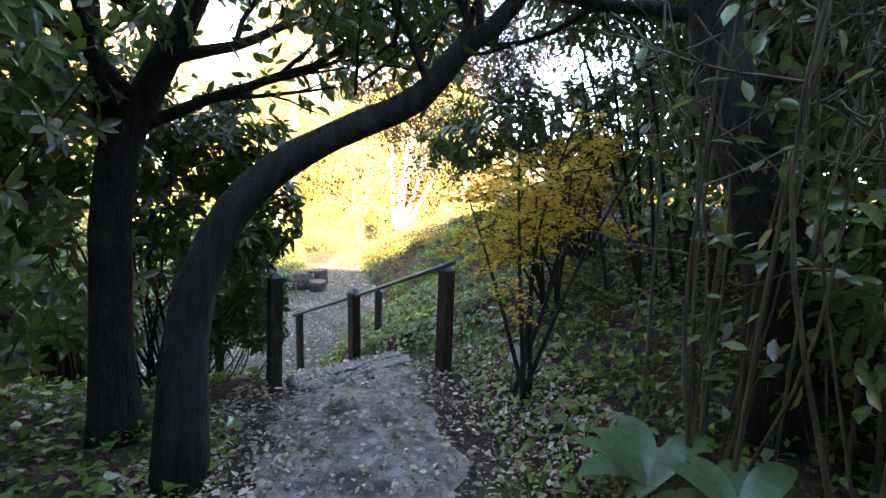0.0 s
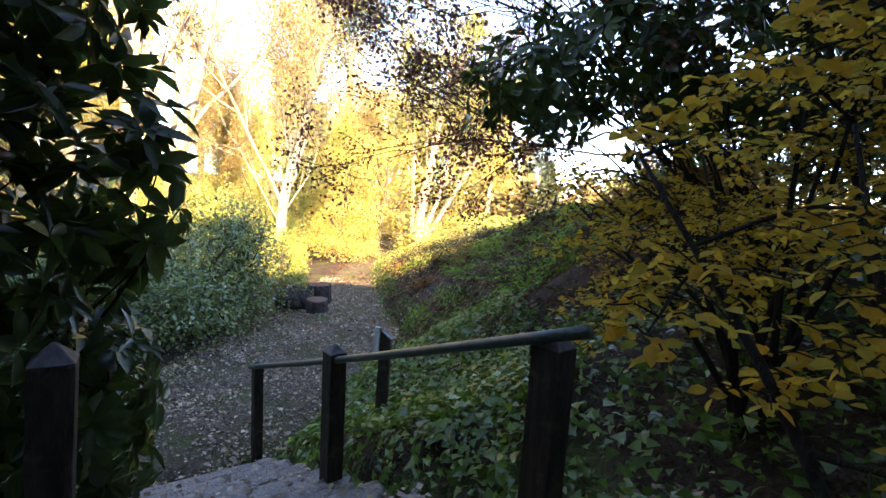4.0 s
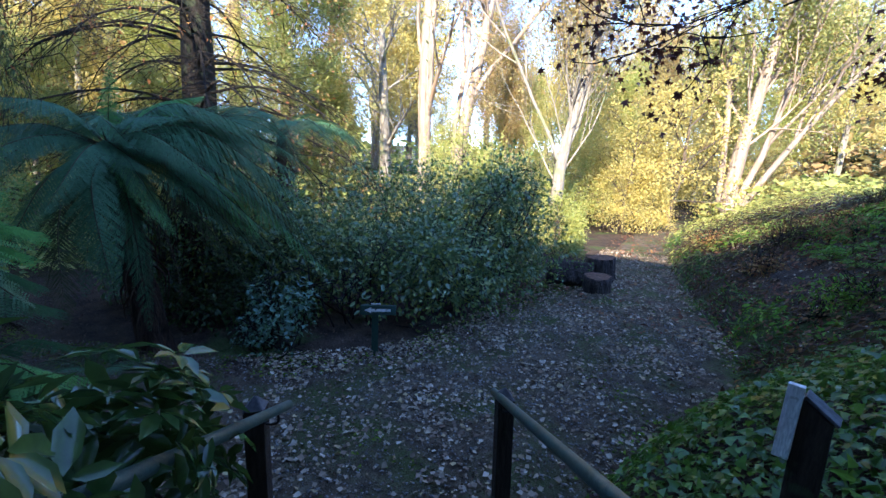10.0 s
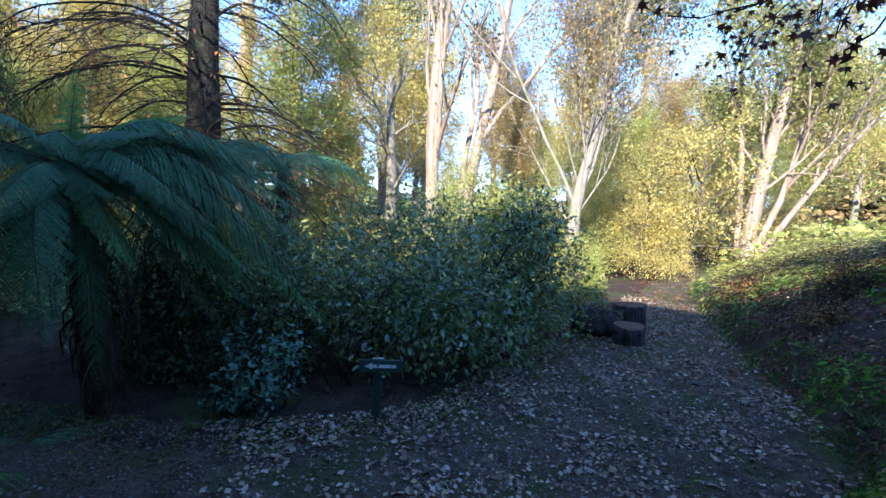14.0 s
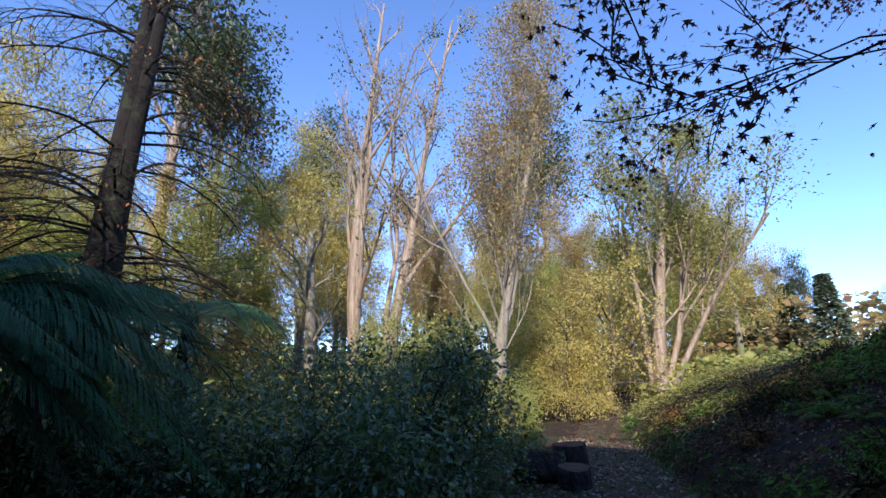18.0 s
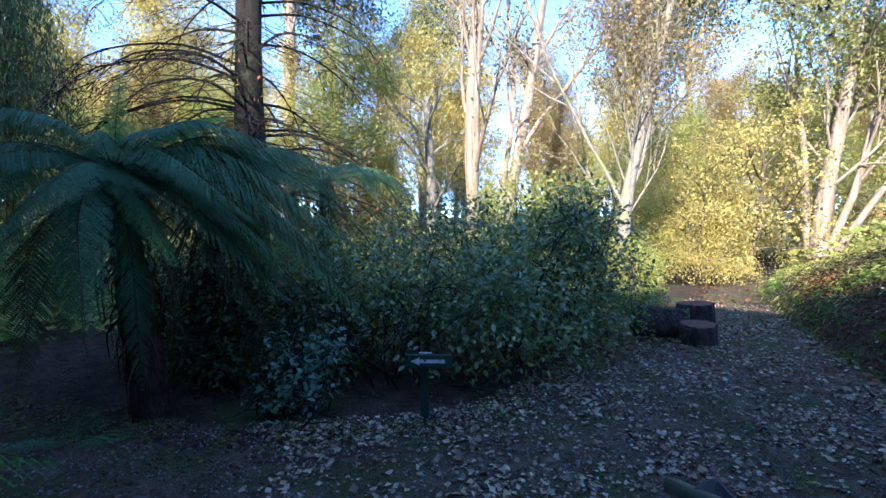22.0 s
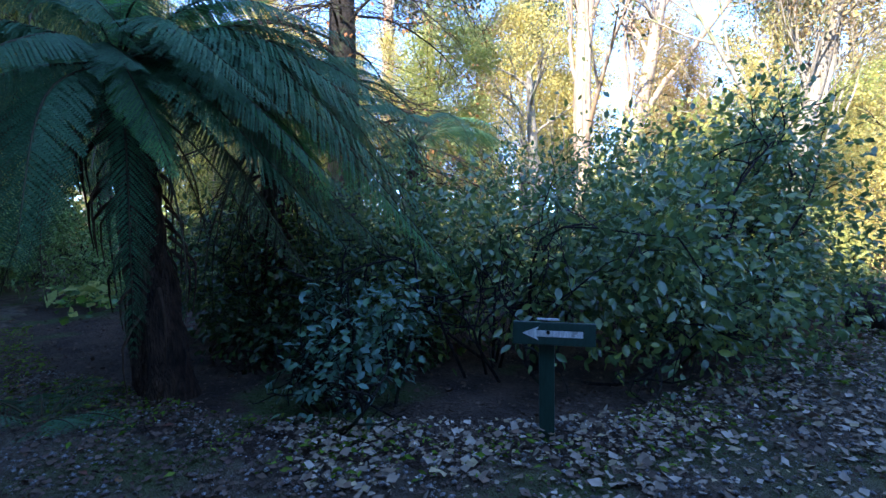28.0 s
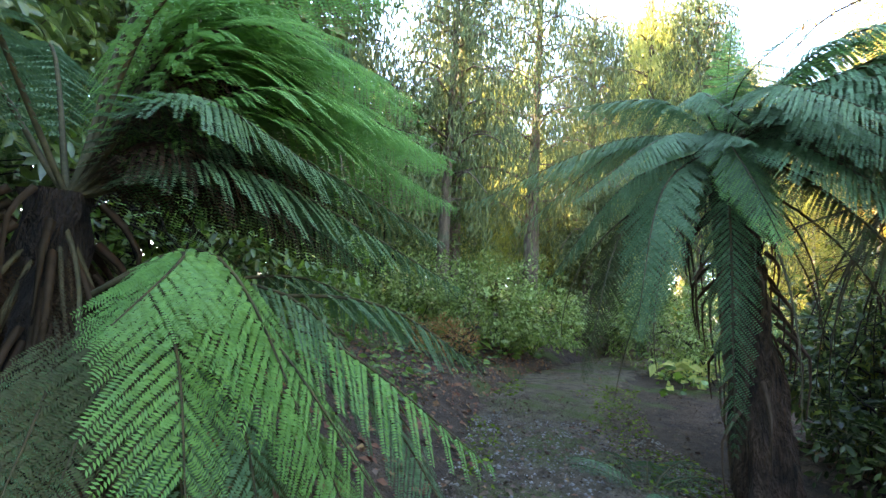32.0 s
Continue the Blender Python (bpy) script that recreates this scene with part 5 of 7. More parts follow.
shrub("evergreen_shrub", "low dark evergreen at the back of the cane thicket", "shrub", 3.3, -0.9, [(0, 0, 0.9, 1.0, 1.0, 1.0), (0.3, 0.4, 2.2, 0.9, 0.9, 1.0)], 4200, 0.13, LEAF6, "rhodo", 8, "slope evergreens", width=1.1, shell=0.7)
shrub("leafy_bush", "dense dark undergrowth behind the large tree fern", "shrub", -8.4, 5.1, [(0, 0, 0.9, 0.9, 0.9, 0.95), (-0.9, -0.5, 0.9, 0.9, 0.8, 0.9)], 4500, 0.1, LEAF6, "camellia", 7, "path hedge", shell=0.6)

shrub("evergreen_shrub", "high dark evergreen crown over the yellow shrubs", "shrub", 3.2, 1.9, [(-0.5, 0.1, 3.3, 1.1, 1.1, 0.8), (0.5, 0.7, 3.6, 1.1, 1.1, 0.9), (-0.2, -1.0, 3.6, 1.0, 1.0, 0.8), (0.4, 0.2, 2.2, 0.8, 0.8, 0.9), (-1.25, 0.0, 3.1, 0.75, 0.7, 0.5), (-0.9, 1.2, 3.2, 0.8, 0.8, 0.5)], 8000, 0.12, LEAF6, "rhodo_shaded", 10, "slope evergreens", width=1.1, shell=0.8)

# the two highest masses are added to shade the ferns from the south
shrub("leafy_bush", "tall evergreen closing the slope behind the leaning tree fern", "shrub", -4.7, -1.4, [(0, 0, 1.4, 1.2, 1.0, 1.4), (-0.8, 0.2, 2.6, 1.1, 1.0, 1.1), (0.9, 0, 2.6, 1.2, 1.0, 1.2), (-1.7, -0.2, 1.5, 1.0, 1.0, 1.4), (0.3, 0.3, 4.4, 1.7, 1.5, 1.2), (-1.5, 0.5, 4.2, 1.5, 1.4, 1.2)], 15000, 0.11, LEAF6, "rhodo", 9, "fern path shrubs", width=1.2, shell=0.6)

shrub("leafy_bush", "tall evergreen on the slope above the fern path", "shrub", -7.0, -3.2, [(0, 0, 1.2, 1.3, 1.0, 1.3), (1.4, 0, 1.6, 1.2, 1.0, 1.4), (-1.3, 0, 1.4, 1.2, 1.0, 1.4), (0.5, 0, 3.0, 1.3, 1.0, 1.2), (2.6, 0.1, 1.5, 1.0, 0.9, 1.3)], 12000, 0.11, LEAF6, "rhodo", 8, "fern path shrubs", width=1.2, shell=0.7)
shrub("leafy_bush", "dark leafy evergreen close behind the leaning tree fern", "shrub", -5.0, -0.75, [(0, 0, 0.7, 1.0, 0.7, 0.9), (-0.9, 0.1, 0.8, 0.9, 0.7, 0.9), (0.9, 0.1, 0.9, 0.9, 0.8, 1.0), (-1.9, 0.0, 0.7, 0.9, 0.7, 0.8)], 9000, 0.085, LEAF6, "rhodo", 9, "fern path shrubs", width=1.25, shell=0.75)

for bx, by, q, m in ((3.3, 8.7, 0.7, "brush"), (3.9, 8.0, 0.85, "ivy"), (4.3, 7.1, 1.0, "rhodo"), (4.7, 6.2, 1.1, "rhodo"), (3.9, 9.6, 0.7, "brush"), (4.6, 8.8, 0.9, "ivy")):
    shrub("bank_shrub", "dark scrubby bush on the crest of the bank", "shrub", bx, by, [(0, 0, 0.7 * q, q, q, 0.8 * q), (0.4 * q, 0.3 * q, 1.3 * q, 0.7 * q, 0.7 * q, 0.7 * q)], int(2200 * q), 0.085, LEAF6, m, 8, "bank shrubs", shell=0.8)


# ---- trees ----
def tree(name, label, x, y, trunk, radii, limbs, bark, leaf=None, per=3, size=0.12, shape=LEAF4, jitter=0.12, group="", sides=10, droop=0.3, flat=0.4, cat="tree", extra=(), width=1.0, root=1.35, gnarl=0.07, coarse=False, clump=0):
    """trunk: points above the base; limbs: (share of the height, how many, length, radius, levels, kids, lift, out) along it."""
    z = gz(x, y) - 0.1
    ob = thing(name, label, cat, x, y, z, group=group)
    line = curve_pts(trunk, 20)
    rad = np.interp(np.linspace(0, 1, 20), np.linspace(0, 1, len(radii)), radii)
    rad[0] *= root
    rad[1] *= 1 + (root - 1) * 0.4
    part("trunk", tube(line, rad, sides, wob=0.03), bark, ob)
    tips, twigs = [], []
    for lo, hi, n, ln, r, lev, kids, lift, out in limbs:
        for j in range(n):
            f = lo + (hi - lo) * (j + RNG.uniform(0.1, 0.9)) / n
            s = f * 19
            i = min(int(s), 18)
            p = line[i] + (line[i + 1] - line[i]) * (s - i)
            a = j * 2.4 + RNG.uniform(-0.5, 0.5)
            d = unit(np.array([math.cos(a) * out, math.sin(a) * out, lift]))
            o, tp = ramify(p, d, ln * RNG.uniform(0.75, 1.2) * (1.2 - 0.5 * f), min(r, rad[i] * 0.75), lev, kids, 0.7, 0.55, 0.13, lift * 0.4, (4, 3, 3, 3) if coarse else (8, 6, 4, 3), first=0.2)
            o = trimmed(o, (x, y, z))
            if o:
                part("limb", o[:1], bark, ob)
                twigs += o[1:]
            tips.append(tp)
    for p0, d0, ln, r, lev, kids in extra:
        o, tp = ramify(p0, d0, ln, r, lev, kids, 0.6, 0.5, gnarl, 0.12, first=0.3)
        o = trimmed(o, (x, y, z))
        if o:
            part("limb", o[:1], bark, ob)
            twigs += o[1:]
        tips.append(tp)
    if twigs:
        part("twig_mass", twigs, bark, ob, kind="stuff")
    tips = np.concatenate(tips)
    if clump:
        tips = tips[np.repeat(RNG.random(len(tips) // 9 + 1) < clump, 9)[:len(tips)]]
    if leaf:
        part("crown", [trimmed_leaves(foliage(tips, per, size, shape, jitter, droop, flat, width), len(shape[0]), (x, y, z), 0.75)], leaf, ob, kind="stuff")
    return ob, tips


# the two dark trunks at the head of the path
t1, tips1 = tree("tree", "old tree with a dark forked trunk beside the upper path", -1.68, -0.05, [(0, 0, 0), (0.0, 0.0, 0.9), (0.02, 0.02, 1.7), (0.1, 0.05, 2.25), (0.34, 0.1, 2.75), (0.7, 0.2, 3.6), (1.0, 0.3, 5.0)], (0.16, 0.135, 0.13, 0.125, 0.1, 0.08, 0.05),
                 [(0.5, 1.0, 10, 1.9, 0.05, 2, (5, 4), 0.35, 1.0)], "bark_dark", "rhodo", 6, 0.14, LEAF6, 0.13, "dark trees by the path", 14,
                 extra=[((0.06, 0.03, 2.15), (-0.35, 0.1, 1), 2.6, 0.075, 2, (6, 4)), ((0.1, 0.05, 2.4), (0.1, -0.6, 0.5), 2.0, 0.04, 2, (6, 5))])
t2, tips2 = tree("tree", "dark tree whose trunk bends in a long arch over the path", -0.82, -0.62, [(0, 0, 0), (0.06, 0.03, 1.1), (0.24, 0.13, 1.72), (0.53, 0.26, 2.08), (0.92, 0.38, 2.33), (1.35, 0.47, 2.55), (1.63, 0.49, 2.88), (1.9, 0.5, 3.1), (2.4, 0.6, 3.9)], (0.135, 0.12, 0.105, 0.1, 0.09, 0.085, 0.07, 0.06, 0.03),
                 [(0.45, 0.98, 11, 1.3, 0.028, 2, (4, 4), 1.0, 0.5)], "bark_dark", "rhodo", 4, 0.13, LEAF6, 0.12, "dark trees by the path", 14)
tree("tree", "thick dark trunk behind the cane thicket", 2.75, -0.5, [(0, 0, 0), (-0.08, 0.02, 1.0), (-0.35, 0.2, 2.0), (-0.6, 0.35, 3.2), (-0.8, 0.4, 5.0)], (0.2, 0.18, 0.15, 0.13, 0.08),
     [(0.5, 1.0, 8, 2.4, 0.05, 2, (5, 4), 0.35, 1.0)], "bark_dark", "rhodo_shaded", 7, 0.13, LEAF6, 0.15, "dark trees by the path", 12)

# yellow-leaved shrubs above the rail, their twigs in flat layers
def layered(name, label, x, y, goals, n, ln, mat, size=0.05, group="yellow shrubs"):
    z = gz(x, y) - 0.05
    ob = thing(name, label, "shrub", x, y, z, group=group)
    stems = []
    for gx, gy, gh in goals:
        mid = np.array([gx * 0.35 + RNG.normal(0, 0.06), gy * 0.35 + RNG.normal(0, 0.06), gh * 0.55])
        line = curve_pts([(RNG.normal(0, 0.05), RNG.normal(0, 0.05), 0), mid, (gx, gy, gh)], 12)
        stems.append(line)
        part("stem", tube(line, np.linspace(0.024, 0.007, 12), 7, wob=0.04), "bark_dark", ob)
    P, D, sprigs = [], [], []
    for k in range(n):
        line = stems[k % len(stems)]
        p = line[RNG.integers(6, 12)]
        a = RNG.uniform(0, 6.28)
        l2 = ln * RNG.uniform(0.55, 1.1)
        d = np.array([math.cos(a), math.sin(a), RNG.normal(0.12, 0.24)])
        twig = curve_pts([p, p + d * l2 * 0.5 + (0, 0, 0.06), p + d * l2 + (0, 0, -0.22 * l2)], 10)
        out = tube(twig, np.linspace(0.008, 0.003, 10), 4, cap=False)
        for q in range(2, 10):
            for sg in (-1, 1):
                w = np.array([-d[1] * sg, d[0] * sg, RNG.normal(-0.1, 0.32)]) + d * 0.7
                e = twig[q] + unit(w) * RNG.uniform(0.12, 0.34) * (1.1 - q / 14)
                out += tube([twig[q], (twig[q] + e) / 2 + (0, 0, 0.015), e], [0.003, 0.0025, 0.002], 3, cap=False)
                for f in (0.45, 0.75, 1.0):
                    m = 3
                    P.append(np.tile(twig[q] + (e - twig[q]) * f, (m, 1)) + RNG.normal(0, 0.012, (m, 3)))
                    b2 = RNG.uniform(0, 6.28) + np.arange(m) * 1.6
                    D.append(np.stack([np.cos(b2), np.sin(b2), RNG.uniform(-0.8, 0.3, m)], 1))
        out = trimmed(out, (x, y, z), 0.45)
        if out:
            part("twig", out[:1], "bark_dark", ob)
            sprigs += out[1:]
    P, D = np.concatenate(P), np.concatenate(D)
    lv = leaves(P, D, RNG.normal(0, 0.6, P.shape) + (0, 0, 1), size * RNG.uniform(0.6, 1.3, len(P)), LEAF6, 1.45)
    part("twig_mass", sprigs, "bark_dark", ob, kind="stuff")
    part("foliage", [trimmed_leaves(lv, 6, (x, y, z), 0.45)], mat, ob, kind="stuff")


layered("enkianthus", "spreading shrub with layered sprays of yellow autumn leaves", 1.45, 0.6, [(-0.55, 0.7, 1.75), (0.1, 0.7, 1.9), (0.3, 0.1, 2.5), (0.8, -0.2, 2.3), (-0.15, 0.3, 2.3), (0.6, 0.7, 2.0)], 21, 0.8, "yellow", 0.042)
layered("enkianthus", "golden orange shrub arching above the ivy bank", 1.9, 2.2, [(-0.5, 0.3, 1.35), (-0.2, 0.6, 1.7), (0.2, 0.2, 2.1), (0.1, -0.3, 1.9), (0.6, 0.5, 1.9), (0.3, -0.6, 1.8), (-0.75, 0.7, 1.15), (-0.5, 1.0, 1.45), (-0.95, 0.4, 1.2), (-0.6, 0.2, 1.0)], 44, 0.75, "yellow", 0.04)
layered("enkianthus", "orange-leaved shrub on the shaded bank", 2.6, 4.2, [(-0.8, 0.3, 0.9), (-0.3, 0.6, 1.3), (0.2, 0.2, 1.6)], 26, 0.9, "rust", 0.06)

# the cane thicket
def cane_clump(x, y):
    ob = thing("cane_thicket", "clump of tall thin brown canes beside the upper path", "shrub", x, y, gz(x, y) - 0.05)
    shoots = []
    for i in range(15):
        a, s = RNG.uniform(0, 6.28), RNG.uniform(0.05, 0.42)
        b = np.array([math.cos(a) * s, math.sin(a) * s * 0.8, 0])
        top = b + np.array([math.cos(a) * RNG.uniform(0.1, 0.6), math.sin(a) * RNG.uniform(0.1, 0.5), RNG.uniform(2.0, 3.4)])
        mid = (b + top) / 2 + RNG.normal(0, 0.08, 3)
        line = curve_pts([b, mid, top], 9)
        out = tube(line, np.linspace(0.011, 0.005, 9) * RNG.uniform(0.6, 1.4), 6, cap=False)
        for k in (5, 6, 7, 8):
            o, _ = ramify(line[k], unit(RNG.normal(0, 0.6, 3) + (0, 0, 0.6)), 0.5, 0.006, 1, (3,), 0.7, 0.6, 0.15, 0.1, (4, 3))
            shoots += trimmed(o, (x, y, gz(x, y)), 0.75)
        out = trimmed(out, (x, y, gz(x, y)), 0.75)
        if out:
            part("cane", out, "cane", ob)
    part("twig_mass", shoots, "cane", ob, kind="stuff")
    n = 90
    P = np.column_stack([RNG.normal(0, 0.55, n), RNG.normal(0, 0.5, n), RNG.uniform(1.7, 3.4, n)])
    part("foliage", [trimmed_leaves(leaves(P, RNG.normal(0, 1, (n, 3)) + (0, 0, -0.4), RNG.normal(0, 0.5, (n, 3)) + (0, 0, 1), RNG.uniform(0.08, 0.14, n), LEAF6, 1.2), 6, (x, y, gz(x, y)), 1.0)], "rhodo", ob, kind="stuff")


cane_clump(2.25, -0.65)
cane_clump(2.7, -1.25)


def broad_plant(x, y, n, ln, label, rise=(0.2, 0.9), z=None):
    ob = thing("broadleaf_plant", label, "plant", x, y, gz(x, y) - 0.02 if z is None else z, group="broad-leaved plants")
    t = np.linspace(0, 1, 9)
    for i in range(n):
        a = i * 2.4 + RNG.uniform(-0.3, 0.3)
        e = RNG.uniform(*rise)
        l2 = ln * RNG.uniform(0.7, 1.1)
        out = np.array([math.cos(a), math.sin(a), 0])
        mid = out[None] * (t * l2 * 0.85)[:, None] + np.outer(t * e * l2 - t**2.2 * 0.55 * l2 * e, (0, 0, 1)) + np.array([0, 0, 0.12 + 0.1 * e])
        w = 0.17 * l2 * np.sin(math.pi * np.clip(0.04 + t * 0.95, 0, 1)) ** 0.8
        side = np.array([-out[1], out[0], 0])
        V = np.concatenate([mid - side * w[:, None] + np.outer(w, (0, 0, 0.35)), mid, mid + side * w[:, None] + np.outer(w, (0, 0, 0.35))])
        k = np.arange(8)
        F = np.concatenate([np.stack([k, k + 9, k + 10, k + 1], 1), np.stack([k + 9, k + 18, k + 19, k + 10], 1)])
        part("leaf", [(V, F)], "big_leaf", ob)
        part("stalk", tube([(0, 0, 0), tuple(mid[0] * 0.6), tuple(mid[0])], 0.006, 5), "cane", ob)


broad_plant(1.9, -0.85, 13, 0.5, "broad glossy green leaves of a low plant below the canes")
broad_plant(2.15, -1.2, 9, 0.45, "broad-leaved green plant at the foot of the canes")


# white plant label on its stake
tag = thing("plant_label", "small off-white plant label tilted on a thin stake among leaves", "label", 1.32, 0.64, gz(1.32, 0.64) - 0.05)
part("stake", tube([(0, 0, 0), (0.01, 0, 0.5)], 0.005, 6), "iron", tag)
pl = part("plate", bm_mesh("plate", block(0.12, 0.006, 0.15, 0.002)), "white_board", tag, "faded off-white plate")
pl.matrix_basis = pose(0.01, -0.008, 0.42, -20, 28, 10)

# dark red maple above the bank
RNG = np.random.default_rng(5)
tree("japanese_maple", "dark red maple reaching thin branches over the path", 3.3, 6.0, [(0, 0, 0), (-0.1, 0, 0.3), (-0.3, -0.1, 0.6), (-0.5, -0.1, 1.1)], (0.11, 0.1, 0.08, 0.05),
     [(0.6, 1.0, 4, 1.4, 0.025, 2, (4, 4), 0.6, 1.0)], "bark_dark", "red_maple", 15, 0.042, STAR, 0.11, sides=10, clump=0.7, gnarl=0.26, droop=1.0, flat=0.2,
     extra=[((-0.25 - 0.02 * i, -0.1, 0.6 + 0.06 * i), (-1.0, side, up), ln, 0.02, 3, (6, 5, 3)) for i, (side, up, ln) in enumerate(((-0.42, 0.26, 4.2), (0.2, 0.3, 3.7), (-0.3, 0.36, 4.4), (-0.05, 0.42, 4.2), (-0.5, 0.46, 4.0), (-0.15, 0.58, 3.9), (-0.7, 0.3, 4.2), (-0.95, 0.4, 4.0), (-0.75, 0.55, 4.0), (-1.3, 0.45, 3.6), (0.45, 0.5, 3.8)))])

# pale gums
tree("gum_tree", "tall pale eucalyptus with two straight bare stems and tufts of leaves", -16.1, 19.2, [(0, 0, 0), (0, 0.1, 3), (-0.15, 0, 7), (0.0, 0.1, 11), (0.3, 0.3, 16), (0.8, 0.6, 23)], (0.4, 0.33, 0.28, 0.23, 0.16, 0.05),
     [(0.5, 0.98, 10, 4.2, 0.09, 2, (4, 4), 1.4, 0.5)], "bark_pale", "gum", 9, 0.2, LEAF4, 0.3, "pale gum trees", 12, 0.6, 0.1, clump=0.13,
     extra=[((-0.35, 0.1, 0.3), (-0.03, 0.0, 1), 15, 0.24, 2, (7, 4)), ((-0.1, 0, 7.5), (-0.35, 0, 1), 8, 0.1, 2, (6, 5))])
tree("gum_tree", "forked eucalyptus with cream bark and ivy on its lower trunk", -15.0, 20.1, [(0, 0, 0), (0.15, 0.1, 2.5), (0.5, 0.4, 5.5), (1.0, 0.8, 9), (1.6, 1.0, 13), (3.0, 1.9, 22)], (0.4, 0.33, 0.28, 0.24, 0.16, 0.05),
     [(0.5, 0.98, 9, 4.0, 0.09, 2, (4, 4), 1.4, 0.5)], "bark_pale", "gum", 9, 0.2, LEAF4, 0.3, "pale gum trees", 12, 0.6, 0.1, clump=0.13,
     extra=[((0.7, 0.5, 6.2), (0.42, 0.3, 0.9), 11, 0.13, 2, (8, 5)), ((0.1, 0, 3.0), (-0.05, 0.05, 1), 13, 0.16, 2, (8, 5))])
tree("bare_tree", "tall snapped grey trunk with thin yellowing branches", -21.8, 22.0, [(0, 0, 0), (-0.1, 0, 4), (-0.4, 0, 8), (-0.7, 0.1, 11)], (0.4, 0.33, 0.28, 0.16),
     [(0.3, 1.0, 9, 4, 0.1, 2, (5, 4), 0.9, 0.8)], "bark_grey", "gold", 4, 0.16, LEAF4, 0.3)

# beech with fading leaves
tree("beech_tree", "large autumn tree with a pale trunk and fine upswept yellow-brown twigs", -7.75, 17.0, [(0, 0, 0), (0.02, 0, 1.6), (0.12, 0.05, 3.3), (0.55, 0.2, 5.6), (1.4, 0.5, 10), (2.4, 0.9, 14.5)], (0.26, 0.22, 0.19, 0.14, 0.09, 0.03),
     [(0.28, 0.98, 26, 5.2, 0.036, 3, (5, 4, 3), 1.7, 0.6)], "bark_grey", "beech", 5, 0.115, LEAF4, 0.2, sides=12,
     extra=[((0.05, 0, 2.9), (-0.36, -0.2, 1), 8.5, 0.075, 3, (7, 5, 3)), ((0.1, 0, 3.1), (0.3, 0.3, 1), 9, 0.075, 3, (7, 5, 3)), ((0, 0, 2.2), (-0.7, 0.2, 0.8), 5, 0.035, 3, (6, 4, 3))])

# many-stemmed tree with broad yellowing leaves
tree("plane_tree", "many-stemmed pale tree with creamy yellow leaves", -4.3, 31.0, [(0, 0, 0), (0.2, 0, 3), (0.9, 0, 8), (1.8, 0, 14)], (0.42, 0.36, 0.25, 0.06),
     [(0.35, 0.98, 10, 5.5, 0.08, 2, (5, 5), 1.0, 0.9)], "bark_pale", "plane", 20, 0.2, LEAF4, 0.4, sides=10,
     extra=[((-0.3, 0, 0.1), (-0.06, 0, 1), 12, 0.2, 2, (7, 5)), ((0.35, 0, 0.1), (0.2, 0.1, 1), 12, 0.2, 2, (7, 5)), ((0.5, 0.2, 0.2), (0.45, 0, 1), 11, 0.18, 2, (7, 5)), ((-0.1, 0.3, 0.2), (0.02, 0.1, 1), 12, 0.3, 2, (6, 5))])
tree("young_tree", "slender dark-stemmed young tree with golden leaves", -6.4, 27.5, [(0, 0, 0), (0.15, 0, 1.5), (0.4, 0, 3.2), (0.5, 0, 6.5)], (0.16, 0.14, 0.1, 0.03),
     [(0.3, 0.98, 14, 3.0, 0.05, 2, (5, 4), 0.6, 1.0)], "bark_brown", "gold", 6, 0.17, LEAF4, 0.25)
tree("young_tree", "thin-stemmed small tree full of golden autumn leaves", -7.6, 24.0, [(0, 0, 0), (-0.1, 0, 1.2), (0.2, 0, 2.6), (0.3, 0, 5.0)], (0.1, 0.09, 0.07, 0.02),
     [(0.25, 0.98, 14, 2.2, 0.04, 2, (5, 4), 0.6, 1.0)], "bark_brown", "gold", 8, 0.13, LEAF4, 0.25)

# great conifer with bare drooping branches
def conifer_big(x, y, h, r, label, bare=True):
    ob = thing("conifer_tree", label, "tree", x, y, gz(x, y) - 0.1, group="conifers")
    for dx, rr, hh, lean in ((0, r, h, 0.0), (0.5, r * 0.7, h * 0.9, 0.12)):
        line = curve_pts([(dx * 0.3, 0, 0 if dx == 0 else 4.5), (dx * 0.6, 0, h * 0.35), (dx + lean * 4, 0, h * 0.7), (dx + lean * 8, 0, hh)], 16)
        part("trunk", tube(line, np.linspace(rr * (1.2 if dx == 0 else 1), 0.08, 16), 14, wob=0.03), "bark_dark", ob)
    tips = []
    for j in range(72):
        zz = RNG.uniform(2.2, h * 0.95)
        a = RNG.uniform(0, 6.28)
        ln = (1 - zz / h) * 5.5 + 2.0
        p = np.array([0, 0, zz])
        q = [p, p + np.array([math.cos(a), math.sin(a), 0.12]) * ln * 0.4, p + np.array([math.cos(a), math.sin(a), -0.12]) * ln * 0.8, p + np.array([math.cos(a), math.sin(a), -0.3]) * ln]
        line = curve_pts(q, 10)
        out = tube(line, np.linspace(0.06, 0.008, 10), 5, cap=False)
        for k in range(2, 10):
            for sgn in (-1, 1):
                d = unit(np.array([-math.sin(a) * sgn, math.cos(a) * sgn, -0.25]) + unit(line[min(k, 9)] - line[k - 1]) * 0.6)
                o, tp = ramify(line[k], d, 0.5 * ln * (1.1 - k / 11) + 0.3, 0.014, 1, (4,), 0.6, 0.5, 0.12, -0.2, (4, 3))
                out += o
                tips.append(tp)
        part("branch", out, "bark_dark", ob)
    tips = np.concatenate(tips)
    sel = tips[RNG.random(len(tips)) < (0.04 if bare else 0.9)]
    part("crown", [foliage(sel, 3, 0.14, LEAF4, 0.12, 0.6, 0.2)], "rust" if bare else "conifer", ob, kind="stuff")
    return ob


conifer_big(-18.2, 9.4, 21, 0.58, "great dark-trunked conifer with bare drooping lower branches")

